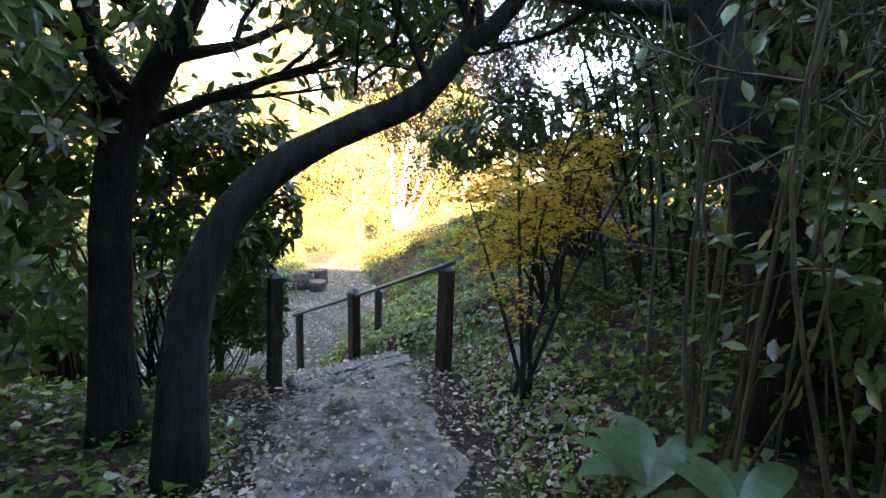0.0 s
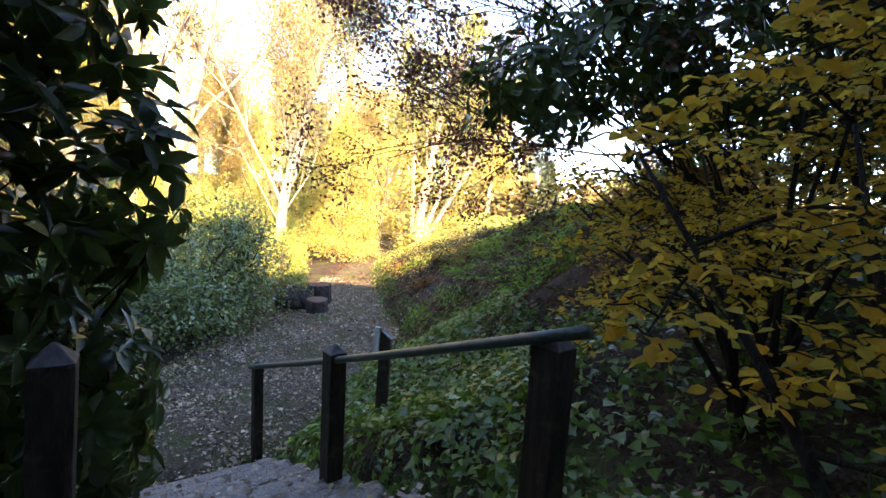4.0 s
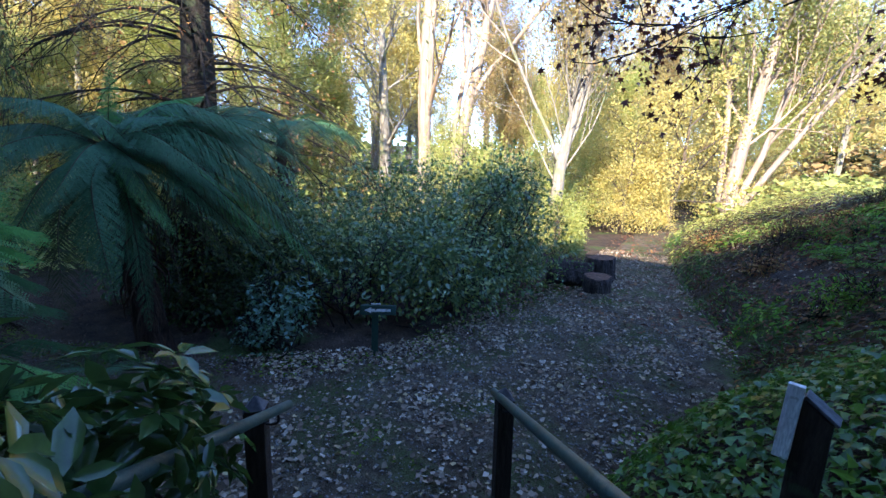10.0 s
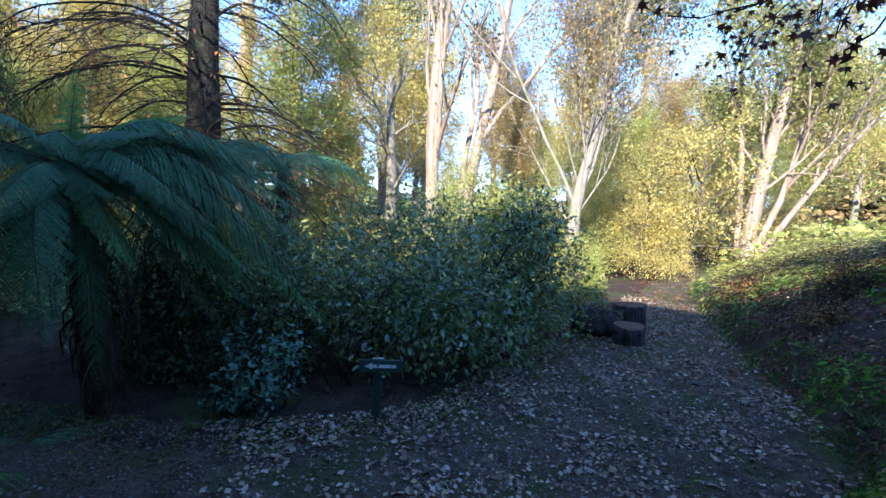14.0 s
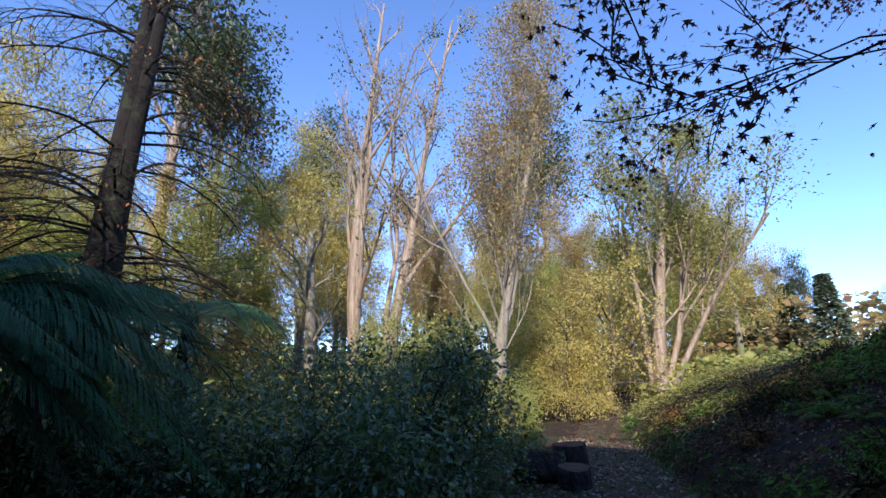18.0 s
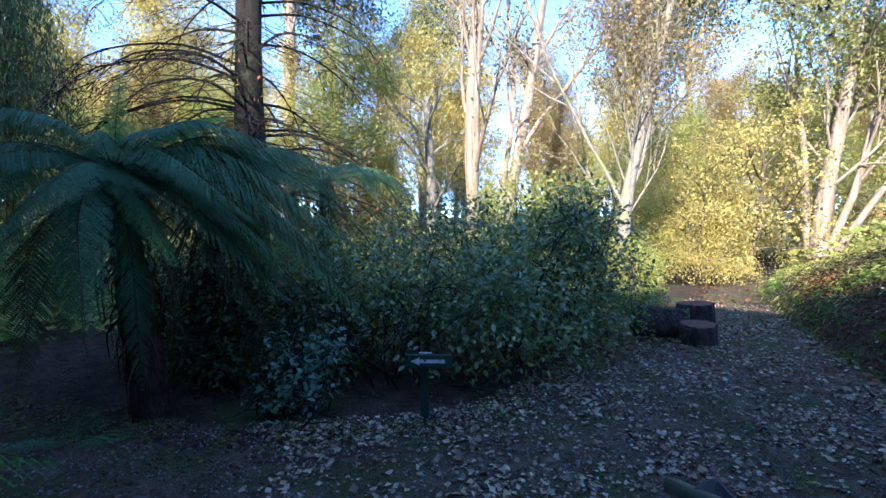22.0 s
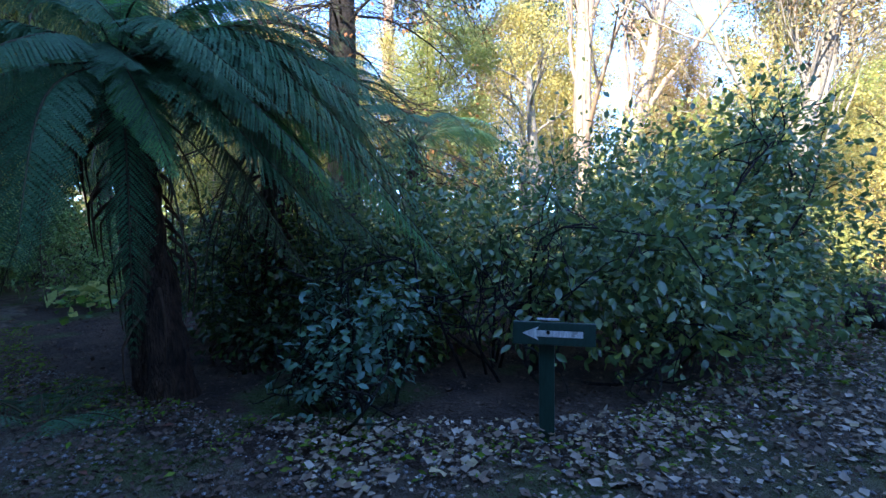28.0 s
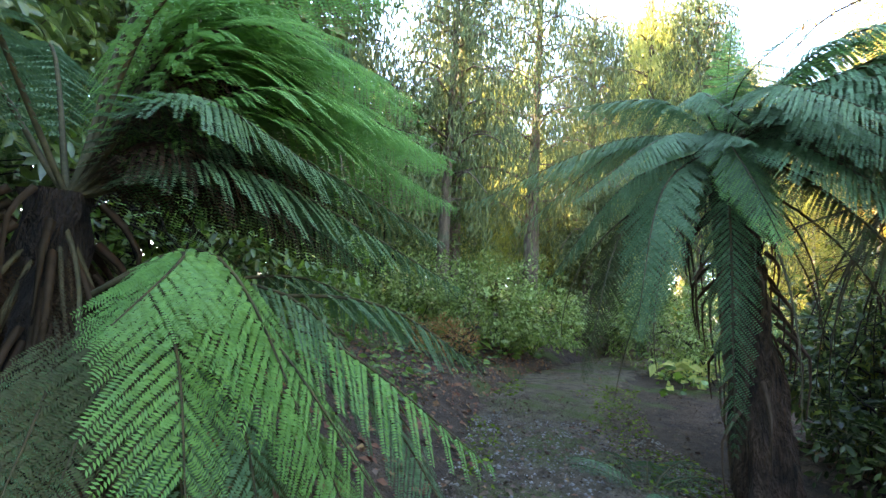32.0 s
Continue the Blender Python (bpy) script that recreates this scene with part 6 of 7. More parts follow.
# drooping cypress over the far end of the fern path
def weeping(x, y, h, label, r=0.25, mat="conifer", n=46, bark="bark_brown"):
    ob = thing("conifer_tree", label, "tree", x, y, gz(x, y) - 0.1, group="conifers")
    part("trunk", tube(curve_pts([(0, 0, 0), (0.05, 0, h * 0.4), (0.1, 0.05, h)], 12), np.linspace(r, 0.04, 12), 10, wob=0.03), bark, ob)
    P, D = [], []
    for j in range(n):
        zz = h * (0.3 + 0.68 * j / n)
        a = j * 2.4
        ln = (1 - zz / h) * h * 0.24 + 0.9
        q = np.array([(0, 0, zz), (math.cos(a) * ln * 0.5, math.sin(a) * ln * 0.5, zz + 0.15), (math.cos(a) * ln, math.sin(a) * ln, zz - ln * 0.25)])
        line = curve_pts(q, 8)
        part("branch", tube(line, np.linspace(0.035, 0.008, 8), 5, cap=False), bark, ob)
        m = 190
        f = RNG.uniform(0.2, 1, m)
        k = f * 7
        i = np.minimum(k.astype(int), 6)
        base = line[i] + (line[i + 1] - line[i]) * (k - i)[:, None] + RNG.normal(0, 0.14, (m, 3))
        P.append(base - np.outer(RNG.uniform(0, 0.9, m), (0, 0, 1)))
        D.append(RNG.normal(0, 0.25, (m, 3)) + (0, 0, -1))
    P, D = np.concatenate(P), np.concatenate(D)
    part("crown", [leaves(P, D, RNG.normal(0, 1, P.shape), RNG.uniform(0.12, 0.3, len(P)), LEAF4, 0.3)], mat, ob, kind="stuff")
    return ob


weeping(-16.2, -1.75, 13.5, "pale-trunked weeping conifer beyond the bend", 0.3, "conifer", 60)
weeping(-12.6, -2.6, 10.5, "green weeping conifer close beside the fern path", 0.2, "conifer", 54)
weeping(-9.9, -3.9, 9, "small drooping conifer on the slope above the fern path", 0.18, "conifer", 50)
weeping(-14.1, -3.3, 16, "weeping conifer with blue-green hanging sprays", 0.26, "conifer", 56)
weeping(-19.3, 1.1, 13, "sunlit yellow-green weeping conifer behind the tree fern", 0.26, "lime", 60)
weeping(-22.6, 3.2, 12, "far weeping conifer with pale green sprays", 0.26, "lime", 56)
weeping(-21.5, -0.6, 11, "tall weeping conifer with yellow-green hanging sprays", 0.3, "lime", 56)
weeping(-19.6, 2.5, 13, "dense dark weeping conifer behind the sunlit ones", 0.26, "conifer", 90)
weeping(-22.4, 0.4, 14, "dense dark weeping conifer closing the fern path", 0.28, "conifer", 90)
weeping(-18.4, -0.6, 12, "dark green weeping conifer beyond the tree fern", 0.24, "conifer", 84)
shrub("camellia_bush", "rounded green camellia at the bend of the fern path", "shrub", -11.3, -0.6, [(0, 0, 0.95, 1.2, 1.2, 1.05), (-1.2, 0.7, 0.75, 1.0, 1.0, 0.85), (0.4, -1.6, 0.9, 1.1, 1.1, 1.0), (1.6, -2.6, 0.8, 1.1, 1.1, 0.9)], 15000, 0.085, LEAF6, "camellia_lit", 8, "fern path shrubs", shell=0.5, width=1.3)
shrub("camellia_bush", "tall dark evergreen behind the fern path", "shrub", -12.2, -4.4, [(0, 0, 2.6, 1.7, 1.7, 2.5), (-1.8, 0.6, 2.4, 1.5, 1.5, 2.3), (0.5, 0.6, 4.2, 1.4, 1.4, 1.7), (-1.6, 0.2, 5.0, 1.5, 1.5, 1.8), (1.8, -0.8, 2.4, 1.6, 1.5, 2.3)], 17000, 0.14, LEAF6, "rhodo", 8, "fern path shrubs")
shrub("camellia_bush", "bushy green shrub with a lighter crown by the fern path", "shrub", -13.8, 3.2, [(0, 0, 1.0, 1.2, 1.2, 1.1), (-1, -1.2, 1.2, 1.2, 1.2, 1.2)], 7000, 0.09, LEAF6, "camellia_lit", 8, "fern path shrubs")
shrub("azalea", "low rust-leaved shrub beside the fern path", "shrub", -9.3, -0.3, [(0, 0, 0.35, 0.6, 0.6, 0.35)], 1500, 0.05, LEAF6, "rust", 6)
shrub("leafy_bush", "dark leafy shrub behind the tree fern trunks", "shrub", -9.1, 4.7, [(0, 0, 0.8, 0.8, 0.7, 0.85), (0.8, 0.5, 0.8, 0.7, 0.6, 0.8)], 4000, 0.095, LEAF6, "rhodo_shaded", 7, "path hedge", shell=0.7)
shrub("leafy_bush", "dark undergrowth behind the leaning tree fern", "shrub", -5.6, 0.1, [(0, 0, 0.9, 1.2, 1.0, 0.95), (1.4, -0.6, 1.0, 1.0, 1.0, 1.0)], 5000, 0.09, LEAF6, "ivy", 6)
shrub("leafy_bush", "dark green undergrowth between the tree fern and the hedge", "shrub", -7.4, 5.9, [(0, 0, 0.8, 0.9, 0.9, 0.8), (-0.8, 0.4, 1.2, 1.0, 1.0, 1.1)], 6000, 0.09, LEAF6, "camellia", 7, "path hedge")

# golden shrubs along the sunny end of the path
for i, (gx, gy, s, mt) in enumerate(((-6.4, 14.6, 0.75, "lime"), (-7.4, 16.8, 0.8, "lime"), (-9.2, 19.8, 1.2, "lime"), (-7.4, 22.5, 1.5, "gold"), (-10.5, 22.5, 2.5, "lime"), (-9.5, 26.5, 2.6, "gold"), (-6.9, 25.2, 1.2, "gold"), (-13, 27, 3.2, "gold"), (-10.2, 14.8, 1.9, "lime"), (-12.8, 17.0, 1.8, "lime"), (-9.6, 33.5, 3.6, "gold"), (-18.5, 25.5, 3.0, "gold"), (-5.4, 37, 3.5, "gold"))):
    shrub("golden_shrub", ("yellow-green" if mt == "lime" else "golden yellow") + " sunlit shrub beside the far path", "shrub", gx, gy, [(0, 0, 0.7 * s, 0.9 * s, 0.9 * s, 0.75 * s), (0.5 * s, 0.3 * s, 1.2 * s, 0.5 * s, 0.5 * s, 0.8 * s), (-0.6 * s, 0.2 * s, 1.4 * s, 0.45 * s, 0.5 * s, 0.9 * s), (0.1 * s, -0.3 * s, 1.9 * s, 0.35 * s, 0.35 * s, 0.6 * s), (0.8 * s, -0.3 * s, 0.5 * s, 0.5 * s, 0.5 * s, 0.5 * s)], int(5000 + 2800 * s), 0.055 + 0.011 * s, LEAF4, mt, 11, "golden shrubs", "bark_brown", 1.2, 0.2, 1.0)


# ---- far woods: a few kinds, each copied ----
def far_tree(kind, label, h, leaf, bark, n_limb, per, size, lift, out, jit, first):
    ob, _ = tree(kind, label, 0, 0, [(0, 0, 0), (0.1, 0.1, h * 0.35), (0.1, -0.1, h * 0.7), (0.2, 0.1, h)], (h * 0.022, h * 0.018, h * 0.01, 0.03),
                 [(first, 0.98, n_limb, h * 0.3, h * 0.004, 2, (5, 4), lift, out)], bark, leaf, per, size, LEAF4, jit, "far woods", 7, coarse=True)
    return ob


kinds = [far_tree("autumn_tree", "tall autumn tree with thin golden leaves", 15, "gold", "bark_grey", 14, 30, 0.18, 0.9, 0.8, 0.5, 0.2),
         far_tree("autumn_tree", "tall autumn tree with rust-brown fine twigs", 16, "beech", "bark_grey", 18, 30, 0.16, 1.4, 0.6, 0.5, 0.15),
         far_tree("gum_tree", "tall slender eucalyptus with grey-green crown", 22, "gum", "bark_pale", 13, 12, 0.32, 1.1, 0.7, 0.6, 0.5),
         far_tree("evergreen_tree", "dark evergreen tree at the edge of the garden", 13, "conifer", "bark_brown", 22, 13, 0.42, 0.25, 1.0, 0.5, 0.12),
         far_tree("autumn_tree", "pale yellow-green tree with fine leaves in the sun", 11, "lime", "bark_grey", 20, 28, 0.16, 0.7, 0.9, 0.45, 0.12)]
spots = []
for k in range(150):
    a = RNG.uniform(-8, 138)
    d = RNG.uniform(34, 85) if a < 60 else RNG.uniform(28, 72)
    if a < 20:
        d = RNG.uniform(52, 90)
    px, py = -2 - d * math.sin(radians(a)), 3 + d * math.cos(radians(a))
    if all(math.hypot(px - q[0], py - q[1]) > 3.2 for q in spots):
        spots.append((px, py, a))
for px, py, a in spots[:84]:
    w = (0.52, 0.34, 0.04, 0.1) if a < 96 else (0.0, 0.0, 0.25, 0.75)
    k = RNG.choice(4, p=w)
    s = RNG.uniform(0.75, 1.25) * (1 if a < 96 else 0.42)
    copy_thing(kinds[k], pose(px, py, gz(px, py) - 0.1, 0, 0, RNG.uniform(0, 360)) @ Matrix.Scale(s, 4))
for i, (a, d, k, sc) in enumerate(((-3, 46, 0, 0.8), (1, 52, 1, 0.85), (5, 44, 4, 1.0), (9, 50, 0, 0.85), (13, 42, 1, 0.8), (-1, 60, 4, 1.1), (7, 60, 1, 0.95), (16, 47, 0, 0.9), (126, 34, 4, 1.1), (133, 30, 4, 1.15), (141, 31, 0, 0.9), (148, 27, 4, 1.0))):
    px, py = -2 - d * math.sin(radians(a)), 3 + d * math.cos(radians(a))
    copy_thing(kinds[k], pose(px, py, gz(px, py) - 0.1, 0, 0, i * 47) @ Matrix.Scale(sc, 4))
for k in range(44):
    a, d = RNG.uniform(-58, -2), RNG.uniform(48, 95)
    px, py = -2 - d * math.sin(radians(a)), 3 + d * math.cos(radians(a))
    copy_thing(kinds[RNG.choice(5, p=(0.2, 0.3, 0.05, 0.2, 0.25))], pose(px, py, gz(px, py) - 0.1, 0, 0, RNG.uniform(0, 360)) @ Matrix.Scale(RNG.uniform(0.32, 0.55) * (0.6 + d / 150), 4))
for ob, (px, py) in zip(kinds, ((-27, 31), (-24, 36), (-30, 20), (-33, -12), (-23.5, 16.5))):
    ob.matrix_basis = pose(px, py, gz(px, py) - 0.1)


def spire(x, y, h, label):
    ob = thing("conifer_tree", label, "tree", x, y, gz(x, y) - 0.1, group="conifers")
    part("trunk", tube([(0, 0, 0), (0, 0, h * 0.5), (0, 0, h)], [h * 0.02, h * 0.012, 0.02], 8), "bark_brown", ob)
    n = 2600
    f = RNG.random(n) ** 0.7
    a = RNG.uniform(0, 6.28, n)
    rr = (1 - f) * h * 0.2 * (0.45 + 0.55 * RNG.random(n)) * (0.8 + 0.3 * np.sin(a * 5 + f * 30)) + 0.1
    P = np.stack([np.cos(a) * rr, np.sin(a) * rr, 0.06 * h + f * h * 0.94], 1)
    D = np.stack([np.cos(a), np.sin(a), np.full(n, -0.1)], 1) + RNG.normal(0, 0.2, (n, 3))
    part("crown", [leaves(P, D, RNG.normal(0, 0.5, (n, 3)) + (0, 0, 1), h * RNG.uniform(0.04, 0.085, n), LEAF4, 0.8)], "spruce", ob, kind="stuff")


spire(2.6, 62, 7.6, "bluish spruce on the skyline above the bank")
spire(6.4, 47, 7.2, "bluish spruce beside another on the skyline")
spire(4.9, 54, 7.6, "broad grey-green conifer on the skyline")

# unseen evergreens added behind the start and above the bank to cast shade, and trees that close the view along the
# fern path
for i, (px, py, k, which) in enumerate(((-5.2, -3.8, 0.62, 3), (-1.2, -6.0, 0.4, 3), (4.9, -4.4, 0.4, 3), (6.8, 3.2, 0.6, 3), (7.6, 6.2, 0.6, 3), (6.3, 0.6, 0.5, 3), (-18.5, 0.0, 0.36, 3), (-23.5, -4, 0.36, 3), (-26, -9.5, 1.2, 4), (-30, -4, 0.8, 4), (-23, -13, 0.6, 3), (-33, 1.5, 0.9, 4), (-16, -12, 0.6, 3), (-12.5, -9, 0.6, 3), (-23.3, -11.0, 0.8, 4), (-28.1, -9.0, 0.55, 3), (-30.7, -5.3, 0.45, 3), (-29.7, -1.3, 0.4, 3), (-7.5, -8.0, 0.8, 3), (-14.2, -9.2, 0.5, 3), (-17.5, -8.5, 0.6, 4), (-21.5, -4.5, 0.5, 4), (-19, -14, 0.65, 3), (-26.5, 6, 0.6, 4), (-27, 12, 0.8, 4), (-30, 18, 0.8, 0), (-23, 18, 0.55, 4), (-18, 31, 0.7, 4), (-12.5, 34, 0.8, 4), (-16, 27, 0.6, 1))):
    copy_thing(kinds[which], pose(px, py, gz(px, py) - 0.1, 0, 0, i * 67) @ Matrix.Scale(k, 4))


# ---- ground cover ----
def on_ground(n, x0, x1, y0, y1, keep):
    x, y = RNG.uniform(x0, x1, n), RNG.uniform(y0, y1, n)
    k = keep(x, y)
    x, y = x[k], y[k]
    e = 0.05
    zz = ground_z(x, y)
    nx, ny = (zz - ground_z(x + e, y)) / e, (zz - ground_z(x, y + e)) / e
    return np.stack([x, y, zz], 1), unit(np.stack([nx, ny, np.ones_like(nx)], 1))


def side_of(x, y, line):
    d, s = line_dist(x, y, line)
    return d * s


def clear_of_paths(x, y):
    c, _ = line_dist(x, y, UPPER)
    f = (STAIR_END - STAIR_TOP) / np.hypot(*(STAIR_END - STAIR_TOP))
    s = (x - STAIR_TOP[0]) * f[0] + (y - STAIR_TOP[1]) * f[1]
    lat = np.abs((x - STAIR_TOP[0]) * -f[1] + (y - STAIR_TOP[1]) * f[0])
    return (c > 0.95) & ~((lat < 0.72) & (s > -0.3) & (s < 3.2))


def cover(name, label, P, N, size, shape, mat, rise=0.05, width=1.0, tip=0.6):
    n = len(P)
    D = RNG.normal(0, 1, (n, 3))
    D = D - N * (D * N).sum(1, keepdims=True) * 0.8
    Q = P + N * RNG.uniform(0.2, 1, (n, 1)) * rise
    ob = part(name, [leaves(Q, D, N + RNG.normal(0, tip, (n, 3)), size * (0.5 + 1.1 * RNG.random(n) ** 2.2), shape, width * RNG.uniform(0.7, 1.15))], mat, kind="stuff")
    return tagged(ob, label, "ground cover")


bank = lambda x, y: (side_of(x, y, TOE) > 0.05) & clear_of_paths(x, y)
P, N = on_ground(56000, -2.6, 4.5, 1.6, 7.6, lambda x, y: bank(x, y) & (side_of(x, y, TOE) + 0.5 * wave(x, y) < np.where(y > 4.5, 2.3, 3.2)))
cover("ivy", "dense glossy ivy covering the bank below the handrail", P, N, 0.068, IVY5, "ivy", 0.16)
P, N = on_ground(17000, 0.8, 6.0, -3.0, 5.0, lambda x, y: bank(x, y) & (wave(x * 0.8, y * 0.8) > -0.7))
cover("ivy", "ivy and low green leaves on the slope under the yellow shrubs", P, N, 0.07, IVY5, "ivy", 0.14)
P, N = on_ground(52000, -3.8, 6.0, 4.6, 22.0, lambda x, y: bank(x, y) & (wave(x * 0.9 + 3, y * 0.9) > -0.12) & (side_of(x, y, TOE) < 5.5) & ((y > 6.6) | (side_of(x, y, TOE) > 2.0)))
cover("bank_scrub", "brown and green heathy scrub on the bank beside the path", P, N, 0.09, LEAF4, "brush", 0.36, 0.8, 0.9)
P, N = on_ground(44000, -3.4, 6.0, 6.4, 18.0, lambda x, y: bank(x, y) & (wave(x * 0.9 + 1, y * 0.6 + 2) + 0.25 * (side_of(x, y, TOE) - 2.0) > 0.1) & (side_of(x, y, TOE) < 6))
cover("bank_greens", "low leafy green plants on the bank", P, N, 0.085, LEAF6, "bracken", 0.26, 1.0, 0.6)
P, N = on_ground(16000, -4.8, 7.0, 13.0, 32.0, lambda x, y: bank(x, y) & (side_of(x, y, TOE) < 7))
cover("bank_grass", "sunlit tangled grass and scrub along the far bank", P, N, 0.15, LEAF4, "lime", 0.3, 0.35, 1.0)

for i in range(60):
    fx, fy = RNG.uniform(-0.9, 3.4), RNG.uniform(7.0, 13.5)
    dd = side_of(np.array([fx]), np.array([fy]), TOE)[0]
    if 1.0 < dd < 4.6:
        ground_fern(fx, fy, 7, RNG.uniform(0.4, 0.62), "bracken", "bright green bracken on the shaded bank", (30, 65))
P, N = on_ground(900, -1.6, 0.8, 6.8, 9.6, lambda x, y: bank(x, y) & (wave(x * 1.6, y * 1.6) > 0.25))
cover("rusty_shrubs", "small rust-red leaves of a low shrub on the bank", P, N, 0.06, LEAF6, "rust", 0.3, 1.2, 0.8)

for i in range(34):
    fx, fy = RNG.uniform(-2.6, 4.0), RNG.uniform(6.6, 17.0)
    dd = side_of(np.array([fx]), np.array([fy]), TOE)[0]
    if 0.5 < dd < 4.8:
        q = RNG.uniform(0.22, 0.5)
        m = ("brush", "brush", "rust", "bracken", "ivy")[i % 5]
        shrub("bank_shrub", {"brush": "low brown heathy shrub on the bank", "rust": "low shrub with rust-red leaves on the bank", "bracken": "low bright green shrub on the bank", "ivy": "low dark green shrub on the bank"}[m], "shrub", fx, fy, [(0, 0, 0.55 * q, q, q, 0.7 * q), (0.5 * q, 0.2 * q, 0.8 * q, 0.6 * q, 0.6 * q, 0.6 * q)], int(900 * q + 250), 0.06, LEAF6, m, 6, "bank shrubs", shell=0.9, gnarl=0.08)


def woodland(n, r0, r1, a0, a1, size, mat, label, rise):
    a, d = np.radians(RNG.uniform(a0, a1, n)), RNG.uniform(r0, r1, n)
    x, y = -3 - d * np.sin(a), 4 + d * np.cos(a)
    k = (side_of(x, y, EDGE) > 0.3) | (side_of(x, y, TOE) > 0.3)
    x, y = x[k], y[k]
    P = np.stack([x, y, ground_z(x, y)], 1)
    cover("undergrowth", label, P, np.tile((0.0, 0.0, 1.0), (len(P), 1)), size, LEAF4, mat, rise, 1.3, 1.0)


woodland(14000, 9, 34, 20, 100, 0.22, "lime", "yellow-green undergrowth below the sunlit trees", 0.5)
woodland(9000, 17, 42, 35, 100, 0.3, "lime", "tangled yellow-green thicket behind the hedge", 2.2)
woodland(9000, 28, 75, 5, 110, 0.7, "gold", "golden undergrowth of the far woods", 2.2)
woodland(9000, 28, 90, 15, 175, 0.8, "gum", "grey-green undergrowth of the far woods", 3.0)
woodland(8000, 40, 110, 30, 110, 1.1, "lime", "tall sunlit thickets at the far edge of the garden", 5.5)
woodland(16000, 22, 90, -75, 12, 0.34, "lime", "pale scrub on the open ground above the bank", 1.0)
woodland(16000, 44, 100, -42, 18, 0.75, "beech", "distant autumn thickets beyond the bank", 6.0)
woodland(9000, 8, 30, 95, 178, 0.2, "ivy", "dark green undergrowth beside the fern path", 0.4)

# fallen leaves, thick near the shrubs and thin along the trodden line
inside = lambda x, y: (side_of(x, y, TOE) < -0.02) & (side_of(x, y, EDGE) < 0.3)
P, N = on_ground(130000, -9, -0.6, 1.0, 17, lambda x, y: inside(x, y) & (RNG.random(len(x)) < 0.12 + 0.22 * np.exp(side_of(x, y, EDGE) * 1.6) + 0.5 * ease(1.2 * wave(x * 1.6, y * 1.6) + 0.35)))
P[:, 2] += 0.057
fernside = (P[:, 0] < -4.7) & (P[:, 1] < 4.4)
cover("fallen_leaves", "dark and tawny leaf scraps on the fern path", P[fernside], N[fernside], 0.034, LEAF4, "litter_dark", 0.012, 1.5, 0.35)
P, N = P[~fernside], N[~fernside]
cover("fallen_leaves", "dry curled brown and pale leaves scattered on the gravel path", P, N, 0.046, LEAF4, "litter", 0.016, 1.5, 0.4)
P, N = on_ground(5200, -8.5, -1.0, 9.0, 27, inside)
P[:, 2] += 0.057
cover("fallen_leaves", "reddish fallen leaves in the sunny part of the path", P, N, 0.09, LEAF4, "litter_red", 0.012, 1.5, 0.3)
P, N = on_ground(900, -18, -5.0, 0.2, 4, inside)
P[:, 2] += 0.057
cover("fallen_leaves", "tawny fallen leaves on the fern path", P, N, 0.05, LEAF4, "litter_red", 0.012, 1.5, 0.3)
P, N = on_ground(30000, -1.2, 2.6, -4.5, 1.9, lambda x, y: (line_dist(x, y, UPPER)[0] < 1.7) & (RNG.random(len(x)) < 0.25 + 0.4 * line_dist(x, y, UPPER)[0]))
P[:, 2] += 0.057
cover("fallen_leaves", "thick grey-brown leaf litter on the upper path", P, N, 0.052, LEAF4, "litter", 0.02, 1.5, 0.4)
P, N = on_ground(90000, -7.5, -1.0, 1.6, 10, lambda x, y: inside(x, y) & (RNG.random(len(x)) < 0.25 + 0.6 * ease(wave(x * 2.3 + 1, y * 2.3) + 0.5)))
P[:, 2] += 0.056
cover("leaf_scraps", "fine dark leaf scraps trodden into the gravel", P, N, 0.021, LEAF4, "litter_dark", 0.008, 1.5, 0.45)
# leaves lying on the steps
f = (STAIR_END - STAIR_TOP)
k = np.minimum(RNG.integers(0, 9, 900) - 2, 6).clip(0)
u = (k + RNG.uniform(0.02, 0.98, 900)) / 7
lat = RNG.uniform(-0.68, 0.68, 900)
g = f / np.hypot(*f)
P = np.stack([STAIR_TOP[0] + f[0] * u - g[1] * lat, STAIR_TOP[1] + f[1] * u + g[0] * lat, 1.347 - k * 0.18], 1)
cover("fallen_leaves", "dry leaves lying on the stone steps", P, np.tile((0.0, 0.0, 1.0), (900, 1)), 0.045, LEAF4, "litter", 0.012, 1.5, 0.3)
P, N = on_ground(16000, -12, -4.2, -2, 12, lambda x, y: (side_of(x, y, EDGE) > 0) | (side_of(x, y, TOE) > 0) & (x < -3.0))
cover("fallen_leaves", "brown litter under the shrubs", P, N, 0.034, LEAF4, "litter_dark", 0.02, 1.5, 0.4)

# moss along the edges of the gravel
P, N = on_ground(60000, -11, -1.0, 0.6, 12, lambda x, y: inside(x, y) & (((side_of(x, y, EDGE) > -0.5 + 0.4 * RNG.random(len(x))) & (wave(x * 1.3, y * 1.3) > -0.25)) | ((side_of(x, y, TOE) > -0.3) & (wave(x * 1.1, y * 1.1 + 2) > 0.0)) | ((wave(x * 0.9 + 4, y * 0.9) > 0.42) & (RNG.random(len(x)) < 0.25))))
P[:, 2] += 0.057
cover("moss", "bright low moss along the edges of the gravel", P, N, 0.04, LEAF4, "moss", 0.02, 0.8, 0.9)

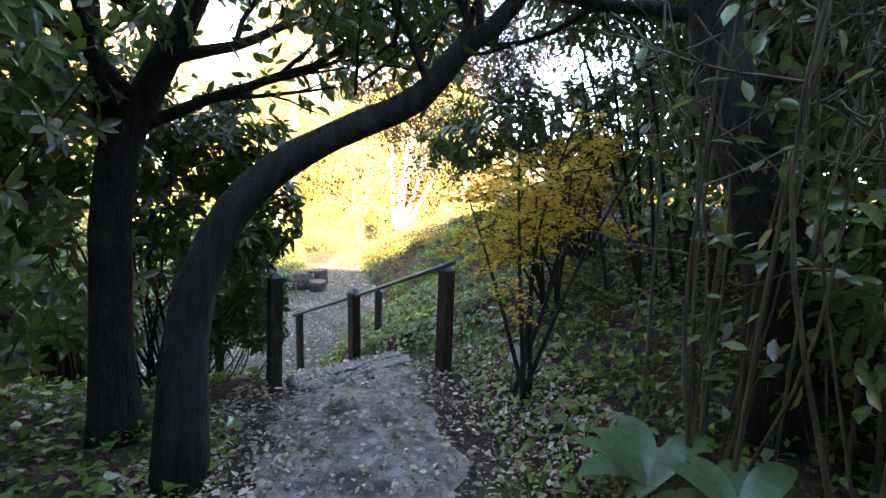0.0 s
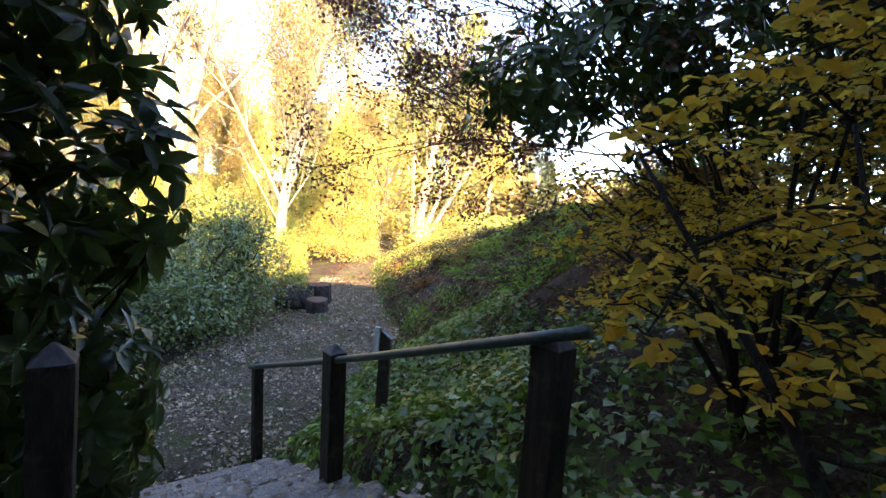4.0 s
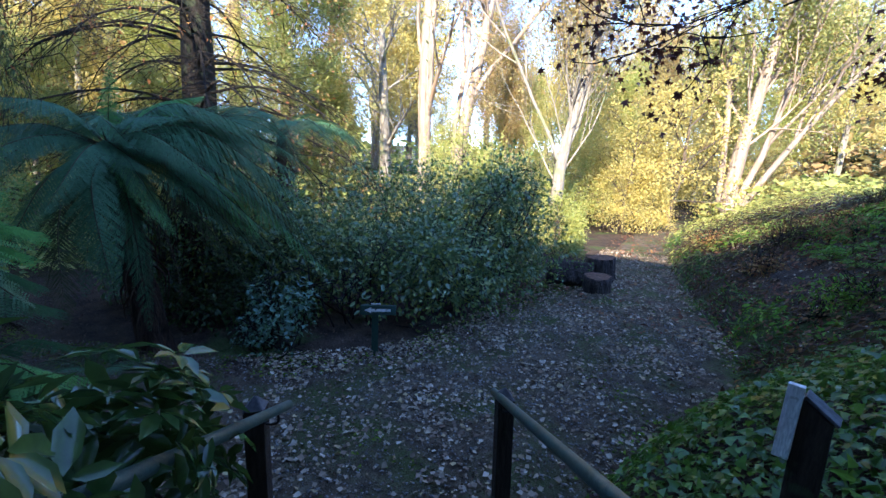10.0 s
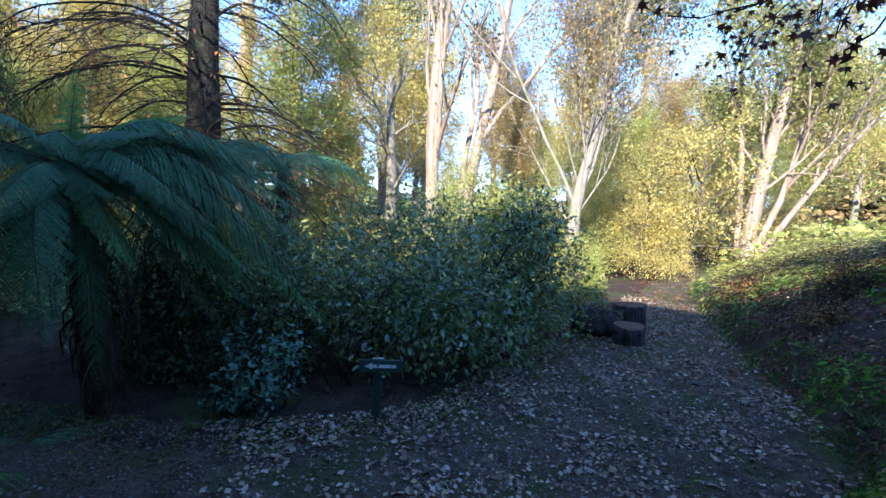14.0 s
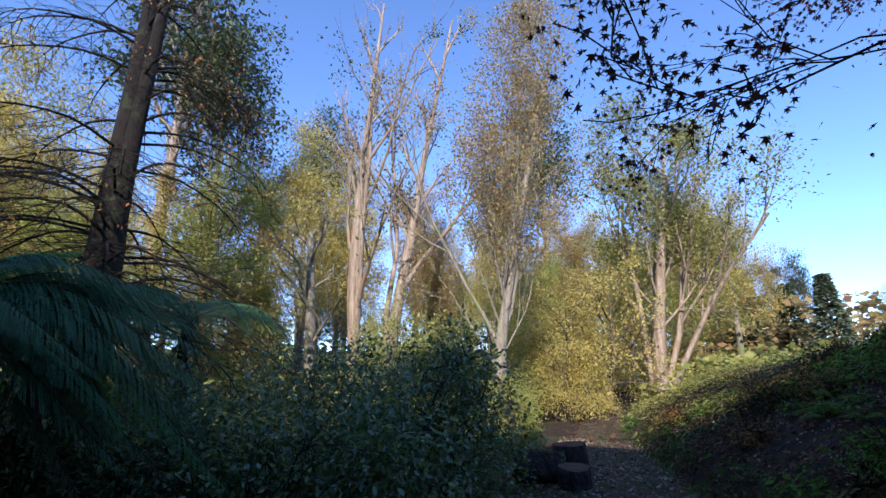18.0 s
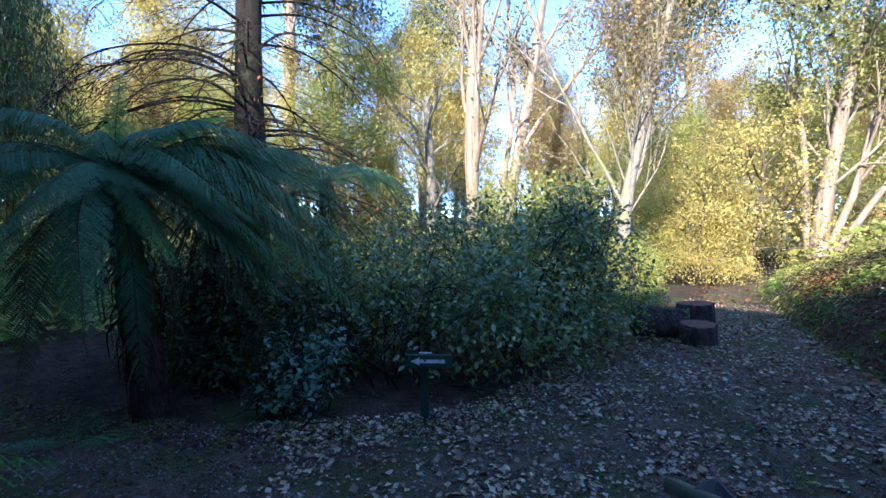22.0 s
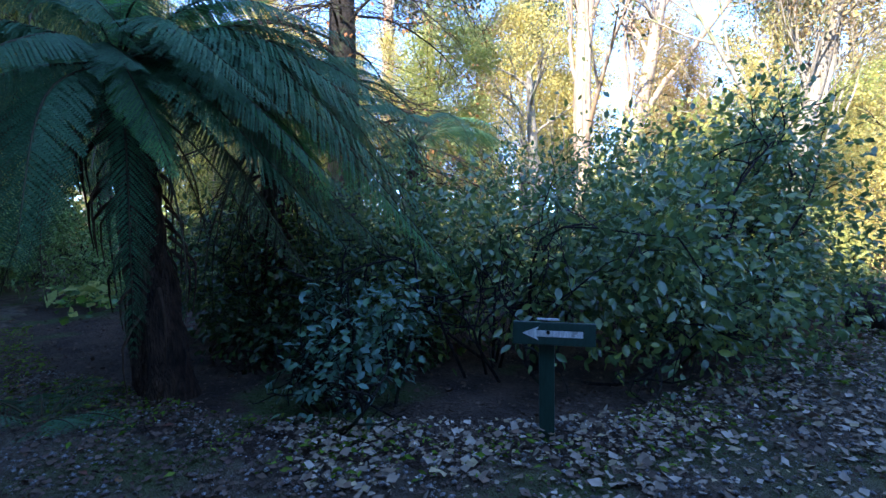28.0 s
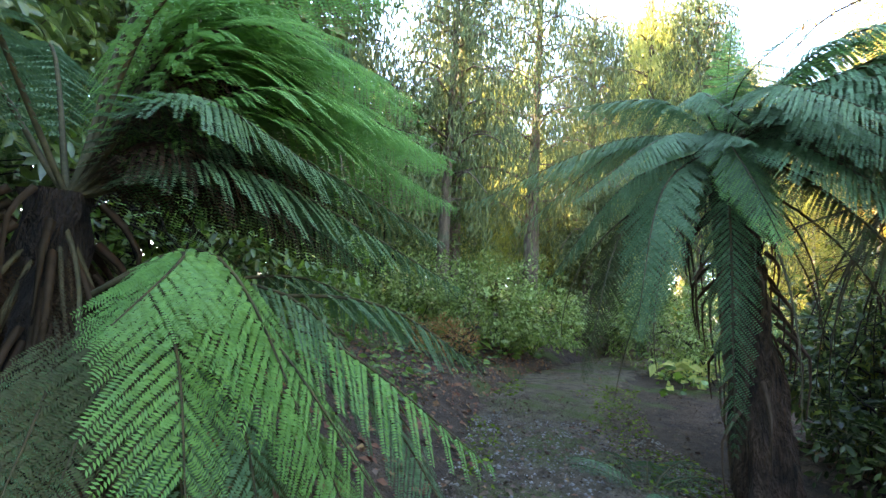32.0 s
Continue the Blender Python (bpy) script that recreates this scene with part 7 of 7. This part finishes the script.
# grass and moss hanging over the cut edge of the bank
P, N = on_ground(30000, -6.0, 0.5, 6.2, 22, lambda x, y: (np.abs(side_of(x, y, TOE) - 0.16) < 0.26) & (wave(x * 1.4, y * 1.4) > -0.25))
D = RNG.normal(0, 0.5, P.shape) + (-0.5, 0, 0.35)
ob = part("grass_fringe", [leaves(P, D, N + RNG.normal(0, 0.6, P.shape), 0.13 * RNG.uniform(0.5, 1.4, len(P)), LEAF4, 0.3)], "ivy", kind="stuff")
tagged(ob, "short grass and moss fringing the cut edge of the bank", "grass")
P, N = on_ground(30000, -3.6, 4.5, 4.6, 18, lambda x, y: (side_of(x, y, TOE) > np.where(y > 6.4, 0.0, 1.8)) & (side_of(x, y, TOE) < 5.2) & (wave(x * 1.3, y * 1.3 + 1) > -0.3))
cover("fallen_leaves", "red-brown leaf litter on the steep face of the bank", P, N, 0.06, LEAF4, "litter_red", 0.03, 1.5, 0.5)
P, N = on_ground(4000, -3.6, 3.0, 6.4, 16, lambda x, y: (side_of(x, y, TOE) > 0.0) & (side_of(x, y, TOE) < 2.4))
cover("fallen_leaves", "pale dry leaves caught on the bank", P, N, 0.055, LEAF4, "litter", 0.05, 1.5, 0.5)
# mulch and low plants on the fern side of the path
P, N = on_ground(9000, -13, -3.4, -4.0, 2.6, lambda x, y: (side_of(x, y, TOE) > -0.05) & (side_of(x, y, TOE) < 3.5) & clear_of_paths(x, y))
cover("fallen_leaves", "red-brown leaf mulch below the shrubs of the fern path", P, N, 0.06, LEAF4, "litter_red", 0.03, 1.5, 0.4)
P, N = on_ground(9000, -13, -4.0, -4.5, 2.2, lambda x, y: (side_of(x, y, TOE) > 0.4) & (wave(x * 1.1, y * 1.1) > 0.0))
cover("low_plants", "low leafy green plants beside the fern path", P, N, 0.09, LEAF6, "ivy", 0.22, 1.1, 0.6)
# ivy and litter under the dark trees of the upper path
P, N = on_ground(7000, -4.5, -0.3, -4.5, 1.2, lambda x, y: (side_of(x, y, TOE) > 0.3) & clear_of_paths(x, y) & (wave(x, y) > -0.35))
cover("ivy", "dark ivy below the trees beside the upper path", P, N, 0.08, IVY5, "ivy", 0.16)
P, N = on_ground(7000, -4.5, 5.0, -4.5, 1.5, lambda x, y: clear_of_paths(x, y))
cover("fallen_leaves", "brown leaf litter beside the upper path", P, N, 0.055, LEAF4, "litter_dark", 0.02, 1.5, 0.4)

# loose gravel
n = 26000
P, N = on_ground(n, -8.0, -1.4, 1.5, 10, inside)
n = len(P)
t = np.array([(1, 0, 0), (-1, 0, 0), (0, 1, 0), (0, -1, 0), (0, 0, 0.7), (0, 0, -0.5)])
s = 0.005 + 0.016 * RNG.random((n, 1, 1)) ** 2.5 * RNG.uniform(0.6, 1.3, (n, 1, 3))
a = RNG.uniform(0, 6.28, n)
R = np.stack([np.stack([np.cos(a), -np.sin(a), 0 * a], 1), np.stack([np.sin(a), np.cos(a), 0 * a], 1), np.stack([0 * a, 0 * a, 1 + 0 * a], 1)], 1)
V = P[:, None] + (0, 0, 0.056) + np.einsum("nij,nkj->nki", R, t[None] * s)
F = np.array([(0, 2, 4), (2, 1, 4), (1, 3, 4), (3, 0, 4), (2, 0, 5), (1, 2, 5), (3, 1, 5), (0, 3, 5)])
tagged(part("loose_stones", [(V.reshape(-1, 3), (F[None] + 6 * np.arange(n)[:, None, None]).reshape(-1, 3))], "stone", kind="stuff"), "small loose grey stones on the path", "gravel")
